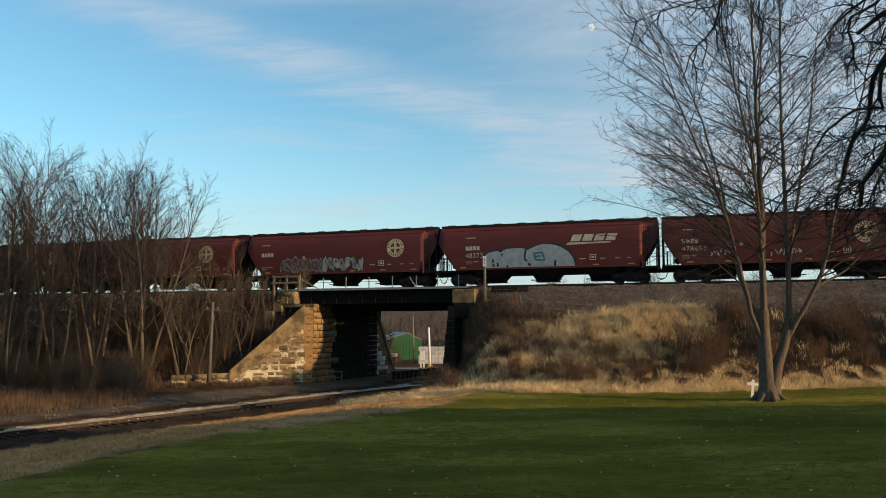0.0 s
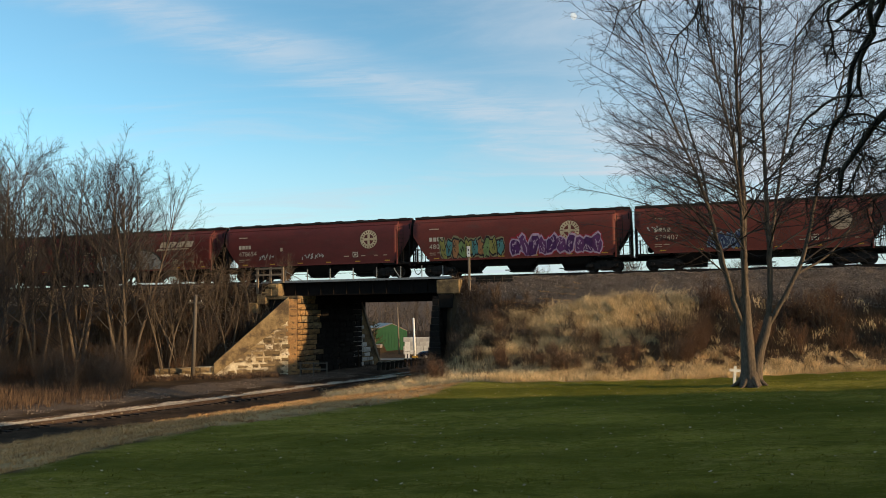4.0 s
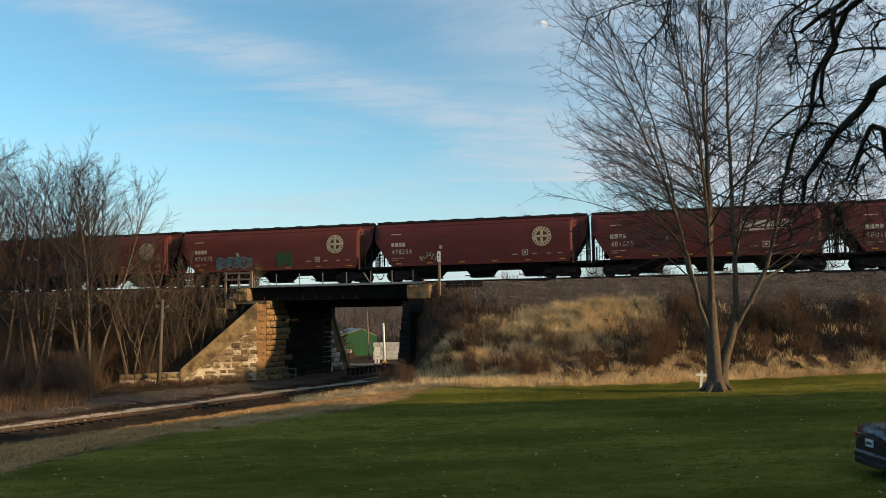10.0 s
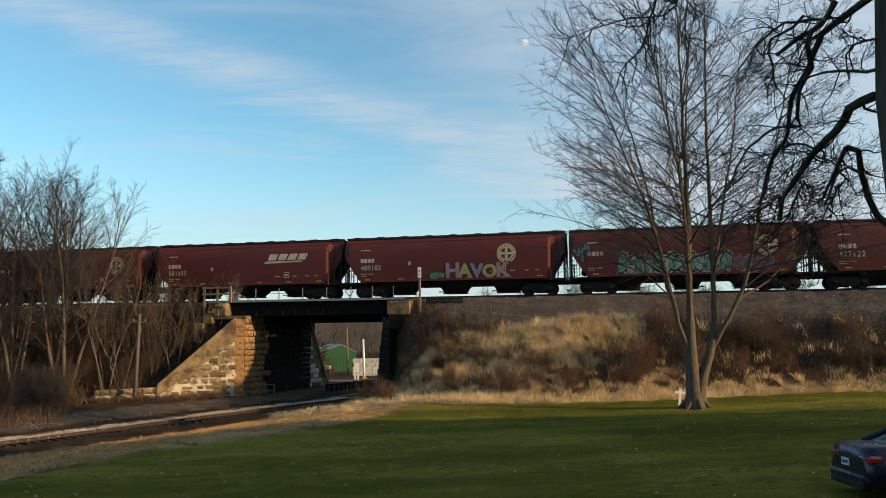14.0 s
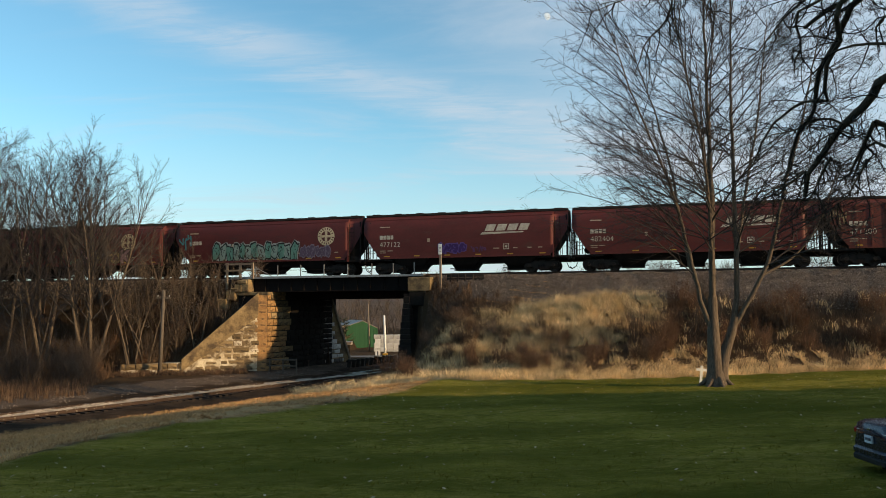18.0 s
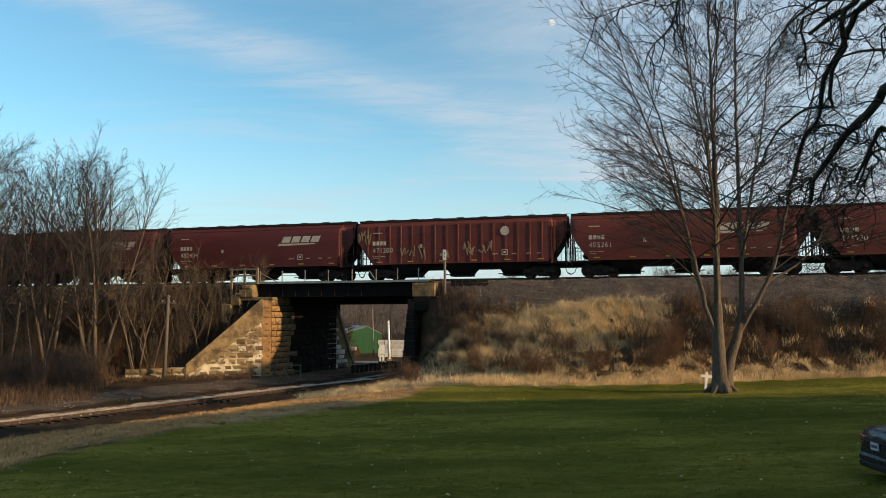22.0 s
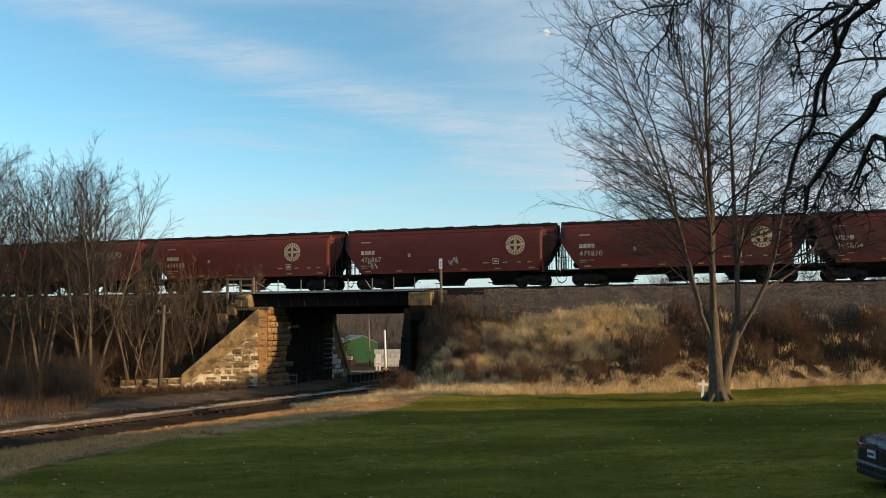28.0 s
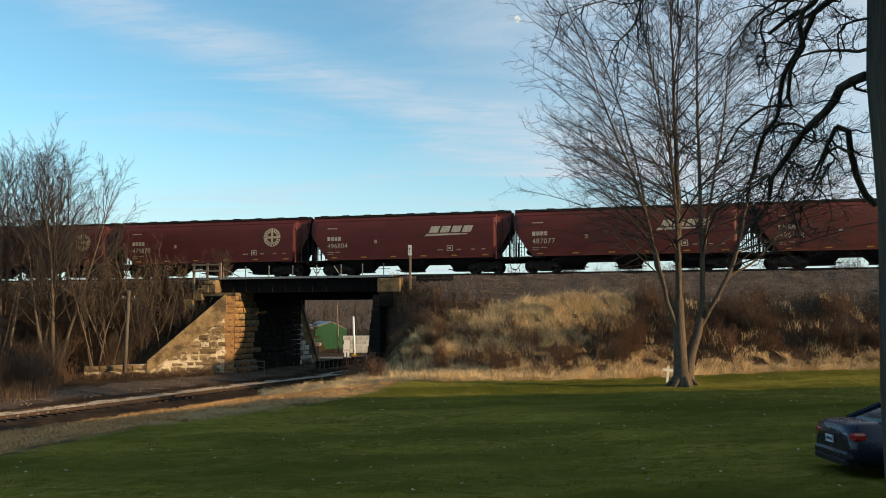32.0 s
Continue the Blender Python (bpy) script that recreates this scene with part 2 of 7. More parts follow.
M = {
    "maroon": material("maroon_paint", (0.106, 0.0225, 0.0205), (0.080, 0.0178, 0.0165), 0.9, 0.62, 0.05, fine=14, stain=(0.085, 0.030, 0.024), stain_scale=1.3, stretch=(0.5, 0.5, 1.4), spec=0.25),
    "maroon_red": material("faded_red_paint", (0.136, 0.030, 0.0225), (0.102, 0.023, 0.018), 0.9, 0.66, 0.05, fine=14, stain=(0.10, 0.035, 0.028), stain_scale=1.1, stretch=(0.5, 0.5, 1.4), spec=0.25),
    "maroon_dark": material("dark_brown_paint", (0.090, 0.020, 0.019), (0.07, 0.016, 0.016), 0.9, 0.62, 0.05, fine=14, stain=(0.06, 0.022, 0.02), stain_scale=1.3, stretch=(0.5, 0.5, 1.4), spec=0.25),
    # Underframe grime, dark enough to carry the shade on ends and slope sheets.
    "grime_shade": material("grimy_shaded_steel", (0.015, 0.011, 0.010), (0.009, 0.008, 0.0075), 2, 0.9, 0.2),
    "truck": material("truck_steel", (0.026, 0.019, 0.016), (0.013, 0.011, 0.010), 3, 0.75, 0.2),
    "wheel": material("wheel_steel", (0.045, 0.035, 0.03), (0.02, 0.017, 0.015), 3, 0.6, 0.1, metal=0.4),
    "walkway": material("roof_grating", (0.02, 0.017, 0.016), (0.03, 0.024, 0.022), 6, 0.8, 0.2),
    "letter": material("white_lettering", (0.50, 0.45, 0.37), (0.36, 0.31, 0.25), 3, 0.7, 0.05, fine=18),
    "emblem": material("cream_emblem", (0.52, 0.43, 0.29), (0.37, 0.30, 0.20), 3, 0.7, 0.05, fine=18),
    "emblem_pale": material("chalky_emblem", (0.40, 0.33, 0.25), (0.30, 0.22, 0.16), 3, 0.8, 0.05, fine=12),
    "yellow": material("reflector_yellow", (0.45, 0.27, 0.04), (0.35, 0.2, 0.03), 4, 0.5, 0.05),
    "steel_rail": material("rusty_rail", (0.055, 0.034, 0.025), (0.032, 0.021, 0.016), 8, 0.6, 0.15, metal=0.3),
    "rail_top": material("polished_rail_head", (0.5, 0.5, 0.5), (0.35, 0.34, 0.33), 5, 0.25, 0.03, metal=0.9),
    "tie": material("creosoted_tie", (0.032, 0.023, 0.018), (0.018, 0.014, 0.012), 5, 0.9, 0.4, per_object=0.3),
    "ballast": material("ballast_stone", (0.20, 0.158, 0.128), (0.115, 0.088, 0.071), 2, 0.95, 0.3, island=0.35),
    "pale_ballast": material("pale_ballast", (0.36, 0.315, 0.265), (0.22, 0.19, 0.16), 2, 0.95, 0.3, island=0.4),
    "girder": material("black_girder", (0.008, 0.007, 0.007), (0.013, 0.010, 0.009), 1.6, 0.85, 0.15, stain=(0.022, 0.014, 0.010), spec=0.08),
    "galv": material("galvanised_rail", (0.30, 0.30, 0.29), (0.2, 0.2, 0.2), 6, 0.5, 0.05, metal=0.5),
    "old_wood": material("weathered_wood", (0.24, 0.19, 0.14), (0.14, 0.11, 0.085), 5, 0.85, 0.3, stretch=(6, 6, 0.6)),
    "stone": material("ashlar_stone", (0.22, 0.155, 0.082), (0.11, 0.078, 0.043), 2.2, 0.9, 0.6, per_object=0.45, stain=(0.075, 0.055, 0.038), stain_scale=1.2, stain_range=(0.52, 0.62), bump_dist=0.05),
    "stone_rust": material("rust_stained_stone", (0.30, 0.175, 0.075), (0.18, 0.105, 0.05), 2.2, 0.9, 0.6, per_object=0.25, stain=(0.07, 0.045, 0.03), stain_scale=1.2, stain_range=(0.54, 0.66), bump_dist=0.05),
    "stone_white": material("limewashed_stone", (0.62, 0.56, 0.46), (0.40, 0.33, 0.24), 3.0, 0.9, 0.6, per_object=0.2, stain=(0.12, 0.085, 0.05), stain_scale=2.6, stain_range=(0.5, 0.6), bump_dist=0.05),
    # Soot, made near-black so that the stone also carries shade.
    "stone_soot_shade": material("sooty_shaded_stone", (0.017, 0.014, 0.012), (0.008, 0.007, 0.006), 2.0, 0.95, 0.6, per_object=0.25, bump_dist=0.05),
    "stone_grey": material("grey_pier_stone", (0.16, 0.145, 0.125), (0.08, 0.072, 0.062), 2.0, 0.95, 0.5, per_object=0.4, bump_dist=0.04),
    "mortar": material("pale_mortar", (0.66, 0.58, 0.43), (0.38, 0.29, 0.18), 1.6, 0.95, 0.4, stain=(0.15, 0.105, 0.062), stain_scale=0.55, stain_range=(0.46, 0.54)),
    "mortar_rust": material("rusty_mortar", (0.36, 0.20, 0.085), (0.22, 0.12, 0.055), 2.0, 0.95, 0.4, stain=(0.10, 0.065, 0.04), stain_scale=0.9),
    "mortar_dark": material("sooty_shaded_mortar", (0.012, 0.010, 0.009), (0.007, 0.006, 0.006), 2.5, 0.95, 0.4),
    "concrete": material("old_concrete", (0.29, 0.205, 0.105), (0.15, 0.104, 0.056), 1.4, 0.92, 0.6, stain=(0.085, 0.06, 0.038), stain_scale=0.9, stain_range=(0.48, 0.62), fine=9, bump_dist=0.05),
    "bark": material("grey_bark", (0.135, 0.102, 0.075), (0.062, 0.048, 0.037), 7, 0.95, 0.7, stretch=(3, 3, 0.5), fine=16, bump_dist=0.03),
    "bark_dark": material("dark_wet_bark", (0.125, 0.098, 0.072), (0.058, 0.048, 0.040), 7, 0.9, 0.8, stretch=(4, 4, 0.35), fine=14, stain=(0.17, 0.16, 0.13), stain_scale=2.0, stain_range=(0.60, 0.72), bump_dist=0.03),
    "twig": material("grey_brown_twigs", (0.050, 0.043, 0.041), (0.032, 0.028, 0.027), 0.7, 0.95, 0),
    "twig_dark": material("dark_twigs", (0.038, 0.032, 0.028), (0.024, 0.020, 0.018), 0.7, 0.95, 0),
    "twig_red": material("reddish_twigs", (0.130, 0.072, 0.043), (0.07, 0.041, 0.028), 0.7, 0.95, 0),
    "brush": material("grey_brown_brush", (0.088, 0.066, 0.052), (0.052, 0.040, 0.032), 0.7, 0.95, 0),
    "straw": material("dry_grass_straw", (0.84, 0.63, 0.36), (0.56, 0.40, 0.21), 0.55, 0.85, 0, island=0.4),
    "straw_pale": material("pale_dead_grass", (0.58, 0.345, 0.155), (0.31, 0.18, 0.085), 0.5, 0.9, 0, island=0.35),
    "weed": material("brown_dead_weeds", (0.120, 0.074, 0.045), (0.056, 0.036, 0.025), 0.5, 0.9, 0, island=0.4),
    "green_blade": material("lawn_grass", (0.185, 0.150, 0.022), (0.105, 0.093, 0.012), 0.5, 0.85, 0, island=0.35, spec=0.02),
    "leaf": material("fallen_leaf", (0.38, 0.31, 0.2), (0.22, 0.15, 0.08), 3, 0.8, 0, island=0.4),
    "car_paint": material("dark_blue_car_paint", (0.004, 0.008, 0.024), (0.003, 0.007, 0.020), 1, 0.24, 0, spec=0.45),
    "red_paint": material("dark_red_car_paint", (0.16, 0.012, 0.012), (0.13, 0.01, 0.01), 1, 0.25, 0, spec=0.6),
    "glass": material("dark_glass", (0.02, 0.026, 0.03), (0.015, 0.02, 0.024), 1, 0.06, 0, spec=0.9),
    "rubber": material("tyre_rubber", (0.018, 0.018, 0.018), (0.012, 0.012, 0.012), 6, 0.85, 0.2),
    "chrome": material("chrome", (0.7, 0.7, 0.72), (0.6, 0.6, 0.62), 2, 0.15, 0, metal=1.0),
    "black_plastic": material("black_plastic", (0.012, 0.012, 0.013), (0.018, 0.018, 0.018), 4, 0.6, 0.05),
    "lamp_red": material("red_lens", (0.42, 0.012, 0.012), (0.3, 0.01, 0.01), 3, 0.15, 0, spec=0.8),
    "lamp_red_lit": glowing("lit_red_lens", (0.9, 0.02, 0.03), 2.0),
    "lamp_clear": material("clear_lens", (0.7, 0.7, 0.7), (0.55, 0.55, 0.55), 3, 0.12, 0),
    "old_white": material("weathered_white_paint", (0.46, 0.43, 0.36), (0.30, 0.27, 0.22), 5, 0.8, 0.1),
    "white": material("white_paint", (0.76, 0.76, 0.74), (0.62, 0.62, 0.6), 2, 0.7, 0.05),
    "plate": material("plate_white", (0.55, 0.57, 0.62), (0.5, 0.52, 0.56), 8, 0.4, 0.02),
    "ink": material("dark_print", (0.03, 0.03, 0.05), (0.02, 0.02, 0.03), 8, 0.5, 0),
    "barn_green": material("green_siding", (0.016, 0.080, 0.034), (0.012, 0.06, 0.026), 0.8, 0.6, 0.1, stretch=(6, 6, 0.4)),
    "tin": material("weathered_tin_roof", (0.27, 0.22, 0.185), (0.17, 0.135, 0.11), 1.2, 0.5, 0.1, metal=0.3),
    "block": material("white_blocks", (0.55, 0.54, 0.51), (0.42, 0.41, 0.39), 1.5, 0.85, 0.2, per_object=0.15),
    "asphalt": material("grey_road", (0.15, 0.14, 0.13), (0.11, 0.10, 0.095), 1.2, 0.9, 0.3),
    # Darker copy of weathered_wood, with the shade on the pole in its colour.
    "pole_wood": material("darkened_grey_pole_wood", (0.125, 0.105, 0.085), (0.070, 0.058, 0.048), 5, 0.9, 0.4, stretch=(6, 6, 0.6)),
    "dark_wood": material("dark_timber", (0.03, 0.025, 0.02), (0.018, 0.015, 0.013), 4, 0.85, 0.3, per_object=0.2),
    "siding": material("pale_siding", (0.55, 0.53, 0.48), (0.48, 0.46, 0.42), 1, 0.7, 0.1),
    "shingle": material("grey_shingles", (0.10, 0.095, 0.09), (0.07, 0.066, 0.062), 3, 0.9, 0.3),
    "far_wood": material("bare_winter_wood", (0.105, 0.082, 0.068), (0.065, 0.052, 0.044), 0.12, 0.95, 0, island=0.3),
}
SPRAY = {}


def spray(r, g, b):
    """Spray paint of that colour."""
    key = (r, g, b)
    if key not in SPRAY:
        SPRAY[key] = material("spray_paint", (r * 0.7, g * 0.7, b * 0.7), (r * 0.5, g * 0.5, b * 0.5), 2.5, 0.6, 0, fine=10)
    return SPRAY[key]

# ---- building helpers ----
def part(name, bm, mat, parent=None, label=""):
    """Links a bmesh (or a mesh) as one mesh object under a thing or a part."""
    if isinstance(bm, bpy.types.Mesh):
        me = bm
    else:
        me = bpy.data.meshes.new(name)
        bm.normal_update()
        bm.to_mesh(me)
        bm.free()
    if not me.materials:
        for one in (mat if isinstance(mat, (list, tuple)) else [mat]):
            me.materials.append(one)
    ob = new(name, me)
    if parent:
        ob.parent = parent
    if label:
        ob["label"] = label
    return ob


def empty(name, m, label, category, group="", kind=""):
    ob = new(name)
    ob.matrix_basis = m
    return tagged(ob, label, category, group, kind)


def add_box(bm, x0, y0, z0, x1, y1, z1, m=None, mat=0):
    vs = [bm.verts.new((m @ Vector(p)) if m else p) for p in ((x0, y0, z0), (x1, y0, z0), (x1, y1, z0), (x0, y1, z0), (x0, y0, z1), (x1, y0, z1), (x1, y1, z1), (x0, y1, z1))]
    for f in ((3, 2, 1, 0), (4, 5, 6, 7), (0, 1, 5, 4), (1, 2, 6, 5), (2, 3, 7, 6), (3, 0, 4, 7)):
        bm.faces.new([vs[i] for i in f]).material_index = mat
    return bm


def box(x0, y0, z0, x1, y1, z1, bevel=0.0):
    bm = add_box(bmesh.new(), x0, y0, z0, x1, y1, z1)
    if bevel:
        bmesh.ops.bevel(bm, geom=bm.edges[:], offset=bevel, segments=1, affect="EDGES")
    return bm


def boxes(*all_of):
    bm = bmesh.new()
    for b in all_of:
        add_box(bm, *b)
    return bm


def add_tube(bm, pts, radii, sides=8, cap=True):
    """A tube along points; radii one or as many as points."""
    pts = [Vector(p) for p in pts]
    if isinstance(radii, (int, float)):
        radii = [radii] * len(pts)
    rings = []
    side = None
    for i, p in enumerate(pts):
        d = (pts[min(i + 1, len(pts) - 1)] - pts[max(i - 1, 0)]).normalized()
        if side is None:
            side = d.orthogonal().normalized()
        side = (side - d * side.dot(d)).normalized()
        up = d.cross(side)
        rings.append([bm.verts.new(p + (side * math.cos(a) + up * math.sin(a)) * radii[i]) for a in (2 * math.pi * k / sides for k in range(sides))])
    for a, b in zip(rings, rings[1:]):
        for k in range(sides):
            bm.faces.new((a[k], a[(k + 1) % sides], b[(k + 1) % sides], b[k])).smooth = sides > 6
    if cap:
        bm.faces.new(rings[0][::-1])
        bm.faces.new(rings[-1])
    return bm


def tube(pts, radii, sides=8):
    return add_tube(bmesh.new(), pts, radii, sides)


def prism(outline, y0, y1, bevel=0.0):
    """A polygon of (x, z) drawn out from y0 to y1."""
    bm = bmesh.new()
    a = [bm.verts.new((x, y0, z)) for x, z in outline]
    b = [bm.verts.new((x, y1, z)) for x, z in outline]
    bm.faces.new(a)
    bm.faces.new(b[::-1])
    for i in range(len(a)):
        j = (i + 1) % len(a)
        bm.faces.new((a[j], a[i], b[i], b[j]))
    bmesh.ops.recalc_face_normals(bm, faces=bm.faces[:])
    if bevel:
        bmesh.ops.bevel(bm, geom=bm.edges[:], offset=bevel, segments=2, affect="EDGES")
    return bm


def mesh_of(name, verts, faces, mat, smooth=False):
    me = bpy.data.meshes.new(name)
    me.from_pydata(verts if isinstance(verts, list) else verts.tolist(), [], faces if isinstance(faces, list) else faces.tolist())
    for one in (mat if isinstance(mat, (list, tuple)) else [mat]):
        me.materials.append(one)
    if smooth:
        me.polygons.foreach_set("use_smooth", [True] * len(me.polygons))
    me.update()
    return me


# ---- the plan: an upper railway on a bank, a lower one that curves beneath it ----
UX, UY = 0.9724, -0.2334            # along the upper track, to the right
VX, VY = 0.2334, 0.9724             # across it, away from the camera
TY = 59.3                           # the near side of the train straight ahead
LX0, LX1 = -15.0, -3.4              # the bridge opening along the upper track at its near face
SKEW = 0.2
RAIL = 5.70                         # upper rail head
LOW = -1.80                         # lower rail head
TRACK_TURN = math.degrees(math.atan2(UY, UX))


def trk(s, n, z=0.0):
    return Vector((s * UX + n * VX, TY + s * UY + n * VY, z))


near_c = trk(LX0, -2.2)
WING = radians(198)                 # heading of the left wing wall, away from the corner
wing_dir = Vector((math.cos(WING), math.sin(WING), 0))
wing_out = Vector((-wing_dir.y, wing_dir.x, 0))


def trk_pose(s, n, z, turn=0.0):
    p = trk(s, n, z)
    return pose(p.x, p.y, p.z, 0, 0, TRACK_TURN + turn)


def bezier_line(points, step=0.5):
    """A smooth line through the points, at even steps."""
    p = np.array(points, float)
    out = []
    for i in range(len(p) - 1):
        a, b, c, d = p[max(i - 1, 0)], p[i], p[i + 1], p[min(i + 2, len(p) - 1)]
        for t in np.linspace(0, 1, 40, endpoint=False):
            out.append(0.5 * (2 * b + (c - a) * t + (2 * a - 5 * b + 4 * c - d) * t * t + (3 * b - a - 3 * c + d) * t ** 3))
    out = np.array(out + [p[-1]])
    run = np.concatenate([[0], np.cumsum(np.linalg.norm(np.diff(out, axis=0), axis=1))])
    at = np.arange(0, run[-1], step)
    return np.stack([np.interp(at, run, out[:, k]) for k in range(out.shape[1])], 1)


LOWER = bezier_line([(-27.6, -30), (-27.6, 0), (-27.2, 12), (-26.0, 22), (-24.7, 28.5), (-22.75, 33.5), (-20.5, 37.2), (-17.5, 42.2), (-15.2, 46.3), (-12.9, 50.3), (-10.4, 54.2), (-8.4, 57.4), (-6.2, 61.6), (-3.2, 68), (0.6, 77.0)], 0.5)
LOWER_DIR = np.gradient(LOWER, axis=0)
LOWER_DIR /= np.linalg.norm(LOWER_DIR, axis=1)[:, None]


def from_lower(x, y):
    """Signed distance from the lower track's middle, positive to its right."""
    best = np.full(x.shape, 1e9)
    sign = np.zeros(x.shape)
    for k in range(0, len(LOWER), 2):
        dx, dy = x - LOWER[k, 0], y - LOWER[k, 1]
        d = dx * dx + dy * dy
        hit = d < best
        best = np.where(hit, d, best)
        sign = np.where(hit, dx * LOWER_DIR[k, 1] - dy * LOWER_DIR[k, 0], sign)
    return np.sqrt(best) * np.sign(sign)


def ramp(v, a, b):
    t = np.clip((v - a) / (b - a), 0, 1)
    return t * t * (3 - 2 * t)


def wobble(x, y, scale, seed=0):
    """Cheap smooth noise in -1..1 for arrays."""
    r = np.random.RandomState(seed)
    out = np.zeros(np.shape(x))
    for k in range(7):
        a, f, p = r.uniform(0, 6.283), (0.6 + 0.35 * k) / scale, r.uniform(0, 6.283)
        out += np.sin((x * math.cos(a) + y * math.sin(a)) * f * 6.283 + p + 1.3 * np.sin((y * math.cos(a) - x * math.sin(a)) * f * 4 + p)) / 7
    return np.clip(out * 1.8, -1, 1)


FOOT_S = (-60, -24, -3, 0, 10, 17, 25, 32, 60)
FOOT_N = (-12, -12, -18.5, -19.0, -17.3, -14.1, -10.8, -9.6, -9.5)


def lawn_edge(y):
    """How far from the lower track the lawn begins."""
    return 15.2 + 1.5 * ramp(y, 20, 30) - 3.0 * ramp(y, 32, 46)


def bank_height(s, n):
    """The railway bank: crest, gravel shoulder, then the grown-over slope to its foot."""
    foot = np.interp(s, FOOT_S, FOOT_N)
    base = np.interp(s, (-60, -22, -4, 0, 12, 40), (-1.7, -1.7, -1.3, -0.75, -0.65, -0.6))
    t = np.clip((n - foot) / (-3.6 - foot), 0, 1)
    low = base + (3.95 - base) * (0.35 * t + 0.65 * t ** 1.7)
    # beside the bridge the bank is steep and narrow
    by_bridge = np.interp(n, (-20, -14, -9, -6, -4.4, -3.4, -2.4), (-1.3, -1.0, 0.0, 0.9, 1.7, 2.9, 4.1))
    low = low + (np.minimum(by_bridge, low) - low) * np.clip((11.0 - s) / 12.0, 0, 1) * (s > -9)
    near = np.where(n > -3.6, np.interp(n, (-3.6, -1.0), (3.95, 5.42)) - np.where(s > -9, np.clip((11.0 - s) / 12.0, 0, 1), 0) * np.interp(n, (-3.6, -2.4, -1.6), (1.28, 0.5, 0.0)), low)
    far = np.interp(n, (8.0, 11.0, 22.0), (5.42, 3.9, -2.2))
    return np.where(n < 3, near, far)


def ground_height(x, y):
    s = x * UX + (y - TY) * UY
    n = x * VX + (y - TY) * VY
    lawn = np.clip(0.0593 + 0.0198 * x - 0.022 * y, -0.62, 0.05) 
    d = from_lower(x, y)
    bed = np.full(np.shape(x), -2.02)
    right = bed + (lawn - bed) * np.clip((d - 4.4) / 11.0, 0, 1)
    left = bed + 0.28 * ramp(-d, 3.0, 8.0) + 0.6 * ramp(-d, 14, 40)
    g = np.where(d > 0, right, left)
    far_blend = ramp(n, 12, 30)
    g = g * (1 - far_blend) + (np.minimum(lawn, -1.9 - 0.06 * (np.clip(y, 70, 90) - 70))) * far_blend
    bank = bank_height(s, n)
    open_l = -15.0 + 0.2 * (n + 2.2) + np.where(n < -2.2, 0.75 * (n + 2.2), 0) - 1.3 * np.clip(n - 6.8, 0, 20)
    open_r = -3.4 + 0.2 * (n + 2.2) + 0.7 * np.clip(n - 8.0, 0, 20)
    inside = (s > open_l - 0.35) & (s < open_r + 0.5) & (n > -9)
    bank = np.where(inside, -50, bank)
    # the bank falls away beside the cut in front of the bridge
    side = np.where(n < -2.4, ramp(s, -3.5, -1.4 - 0.5 * (n + 2.4)), 1.0)
    bank = np.where((s > -9) & (n < -2.4), g + (np.maximum(bank, g) - g) * np.where(s > -4.2, side, 0), bank)
    off = (x - near_c.x) * wing_out.x + (y - near_c.y) * wing_out.y
    along = (x - near_c.x) * wing_dir.x + (y - near_c.y) * wing_dir.y
    lside = np.where(n < -1.0, np.clip((-off - 0.2) / (0.7 + 0.62 * np.clip(along, 0, 9)), 0, 1), 1.0)
    bank = np.where((s < -9) & (n < -1.0), g + (np.maximum(bank, g) - g) * lside, bank)
    z = np.maximum(g, bank)
    return z + 0.05 * wobble(x, y, 5.0, 3) + 0.035 * wobble(x, y, 1.6, 4) * ramp(np.hypot(x, y), 8, 20)


def z_at(x, y):
    return float(ground_height(np.array([float(x)]), np.array([float(y)]))[0])


def axis(dense0, dense1, step, reach, middle=2.5):
    core = np.arange(dense0, dense1, step)
    out = [core]
    lo, hi, d = core[0], core[-1], step
    left, right = [], []
    while hi < reach:
        d *= 1.25
        hi += d
        right.append(hi)
    d = step
    while lo > -reach:
        d *= 1.25
        lo -= d
        left.append(lo)
    return np.concatenate([left[::-1], core, right])


gx, gy = axis(-48, 50, 0.42, 2500), axis(8, 84, 0.42, 2500)
GX, GY = np.meshgrid(gx, gy)
GZ = ground_height(GX, GY)
S_, N_ = GX * UX + (GY - TY) * UY, GX * VX + (GY - TY) * VY
D_ = from_lower(GX, GY)
foot_ = np.interp(S_, FOOT_S, FOOT_N)
on_bank = (GZ > -1.35) & (N_ > foot_ - 0.2) & (N_ < 25)
w_gravel = np.maximum(ramp(N_ + 0.5 * wobble(GX, GY, 4, 9), -5.0, -3.8) * (N_ < 14) * np.maximum(ramp(S_, -1.6, 0.6), (N_ > -1.9) * ramp(S_, -3.8, -2.6)), np.maximum(1 - ramp(np.abs(D_), 0.8, 1.1), 0.8 * (1 - ramp(np.abs(D_ + 5.8) + 0.8 * wobble(GX, GY, 4, 19), 1.2, 2.2))) * (N_ < 40))
w_soil = np.maximum(ramp(N_ - foot_, -0.6, 0.3), np.maximum((D_ < lawn_edge(GY) + 0.4 * wobble(GX, GY, 3, 8)) * 1.0, ramp(N_, 5, 10)))
w_soil = np.where((N_ < foot_ - 0.5) & (D_ > lawn_edge(GY) + 0.4), 0, w_soil)
nx_, ny_ = len(gx), len(gy)
gv = np.stack([GX.ravel(), GY.ravel(), GZ.ravel()], 1)
ii = (np.arange(ny_ - 1)[:, None] * nx_ + np.arange(nx_ - 1)[None]).ravel()
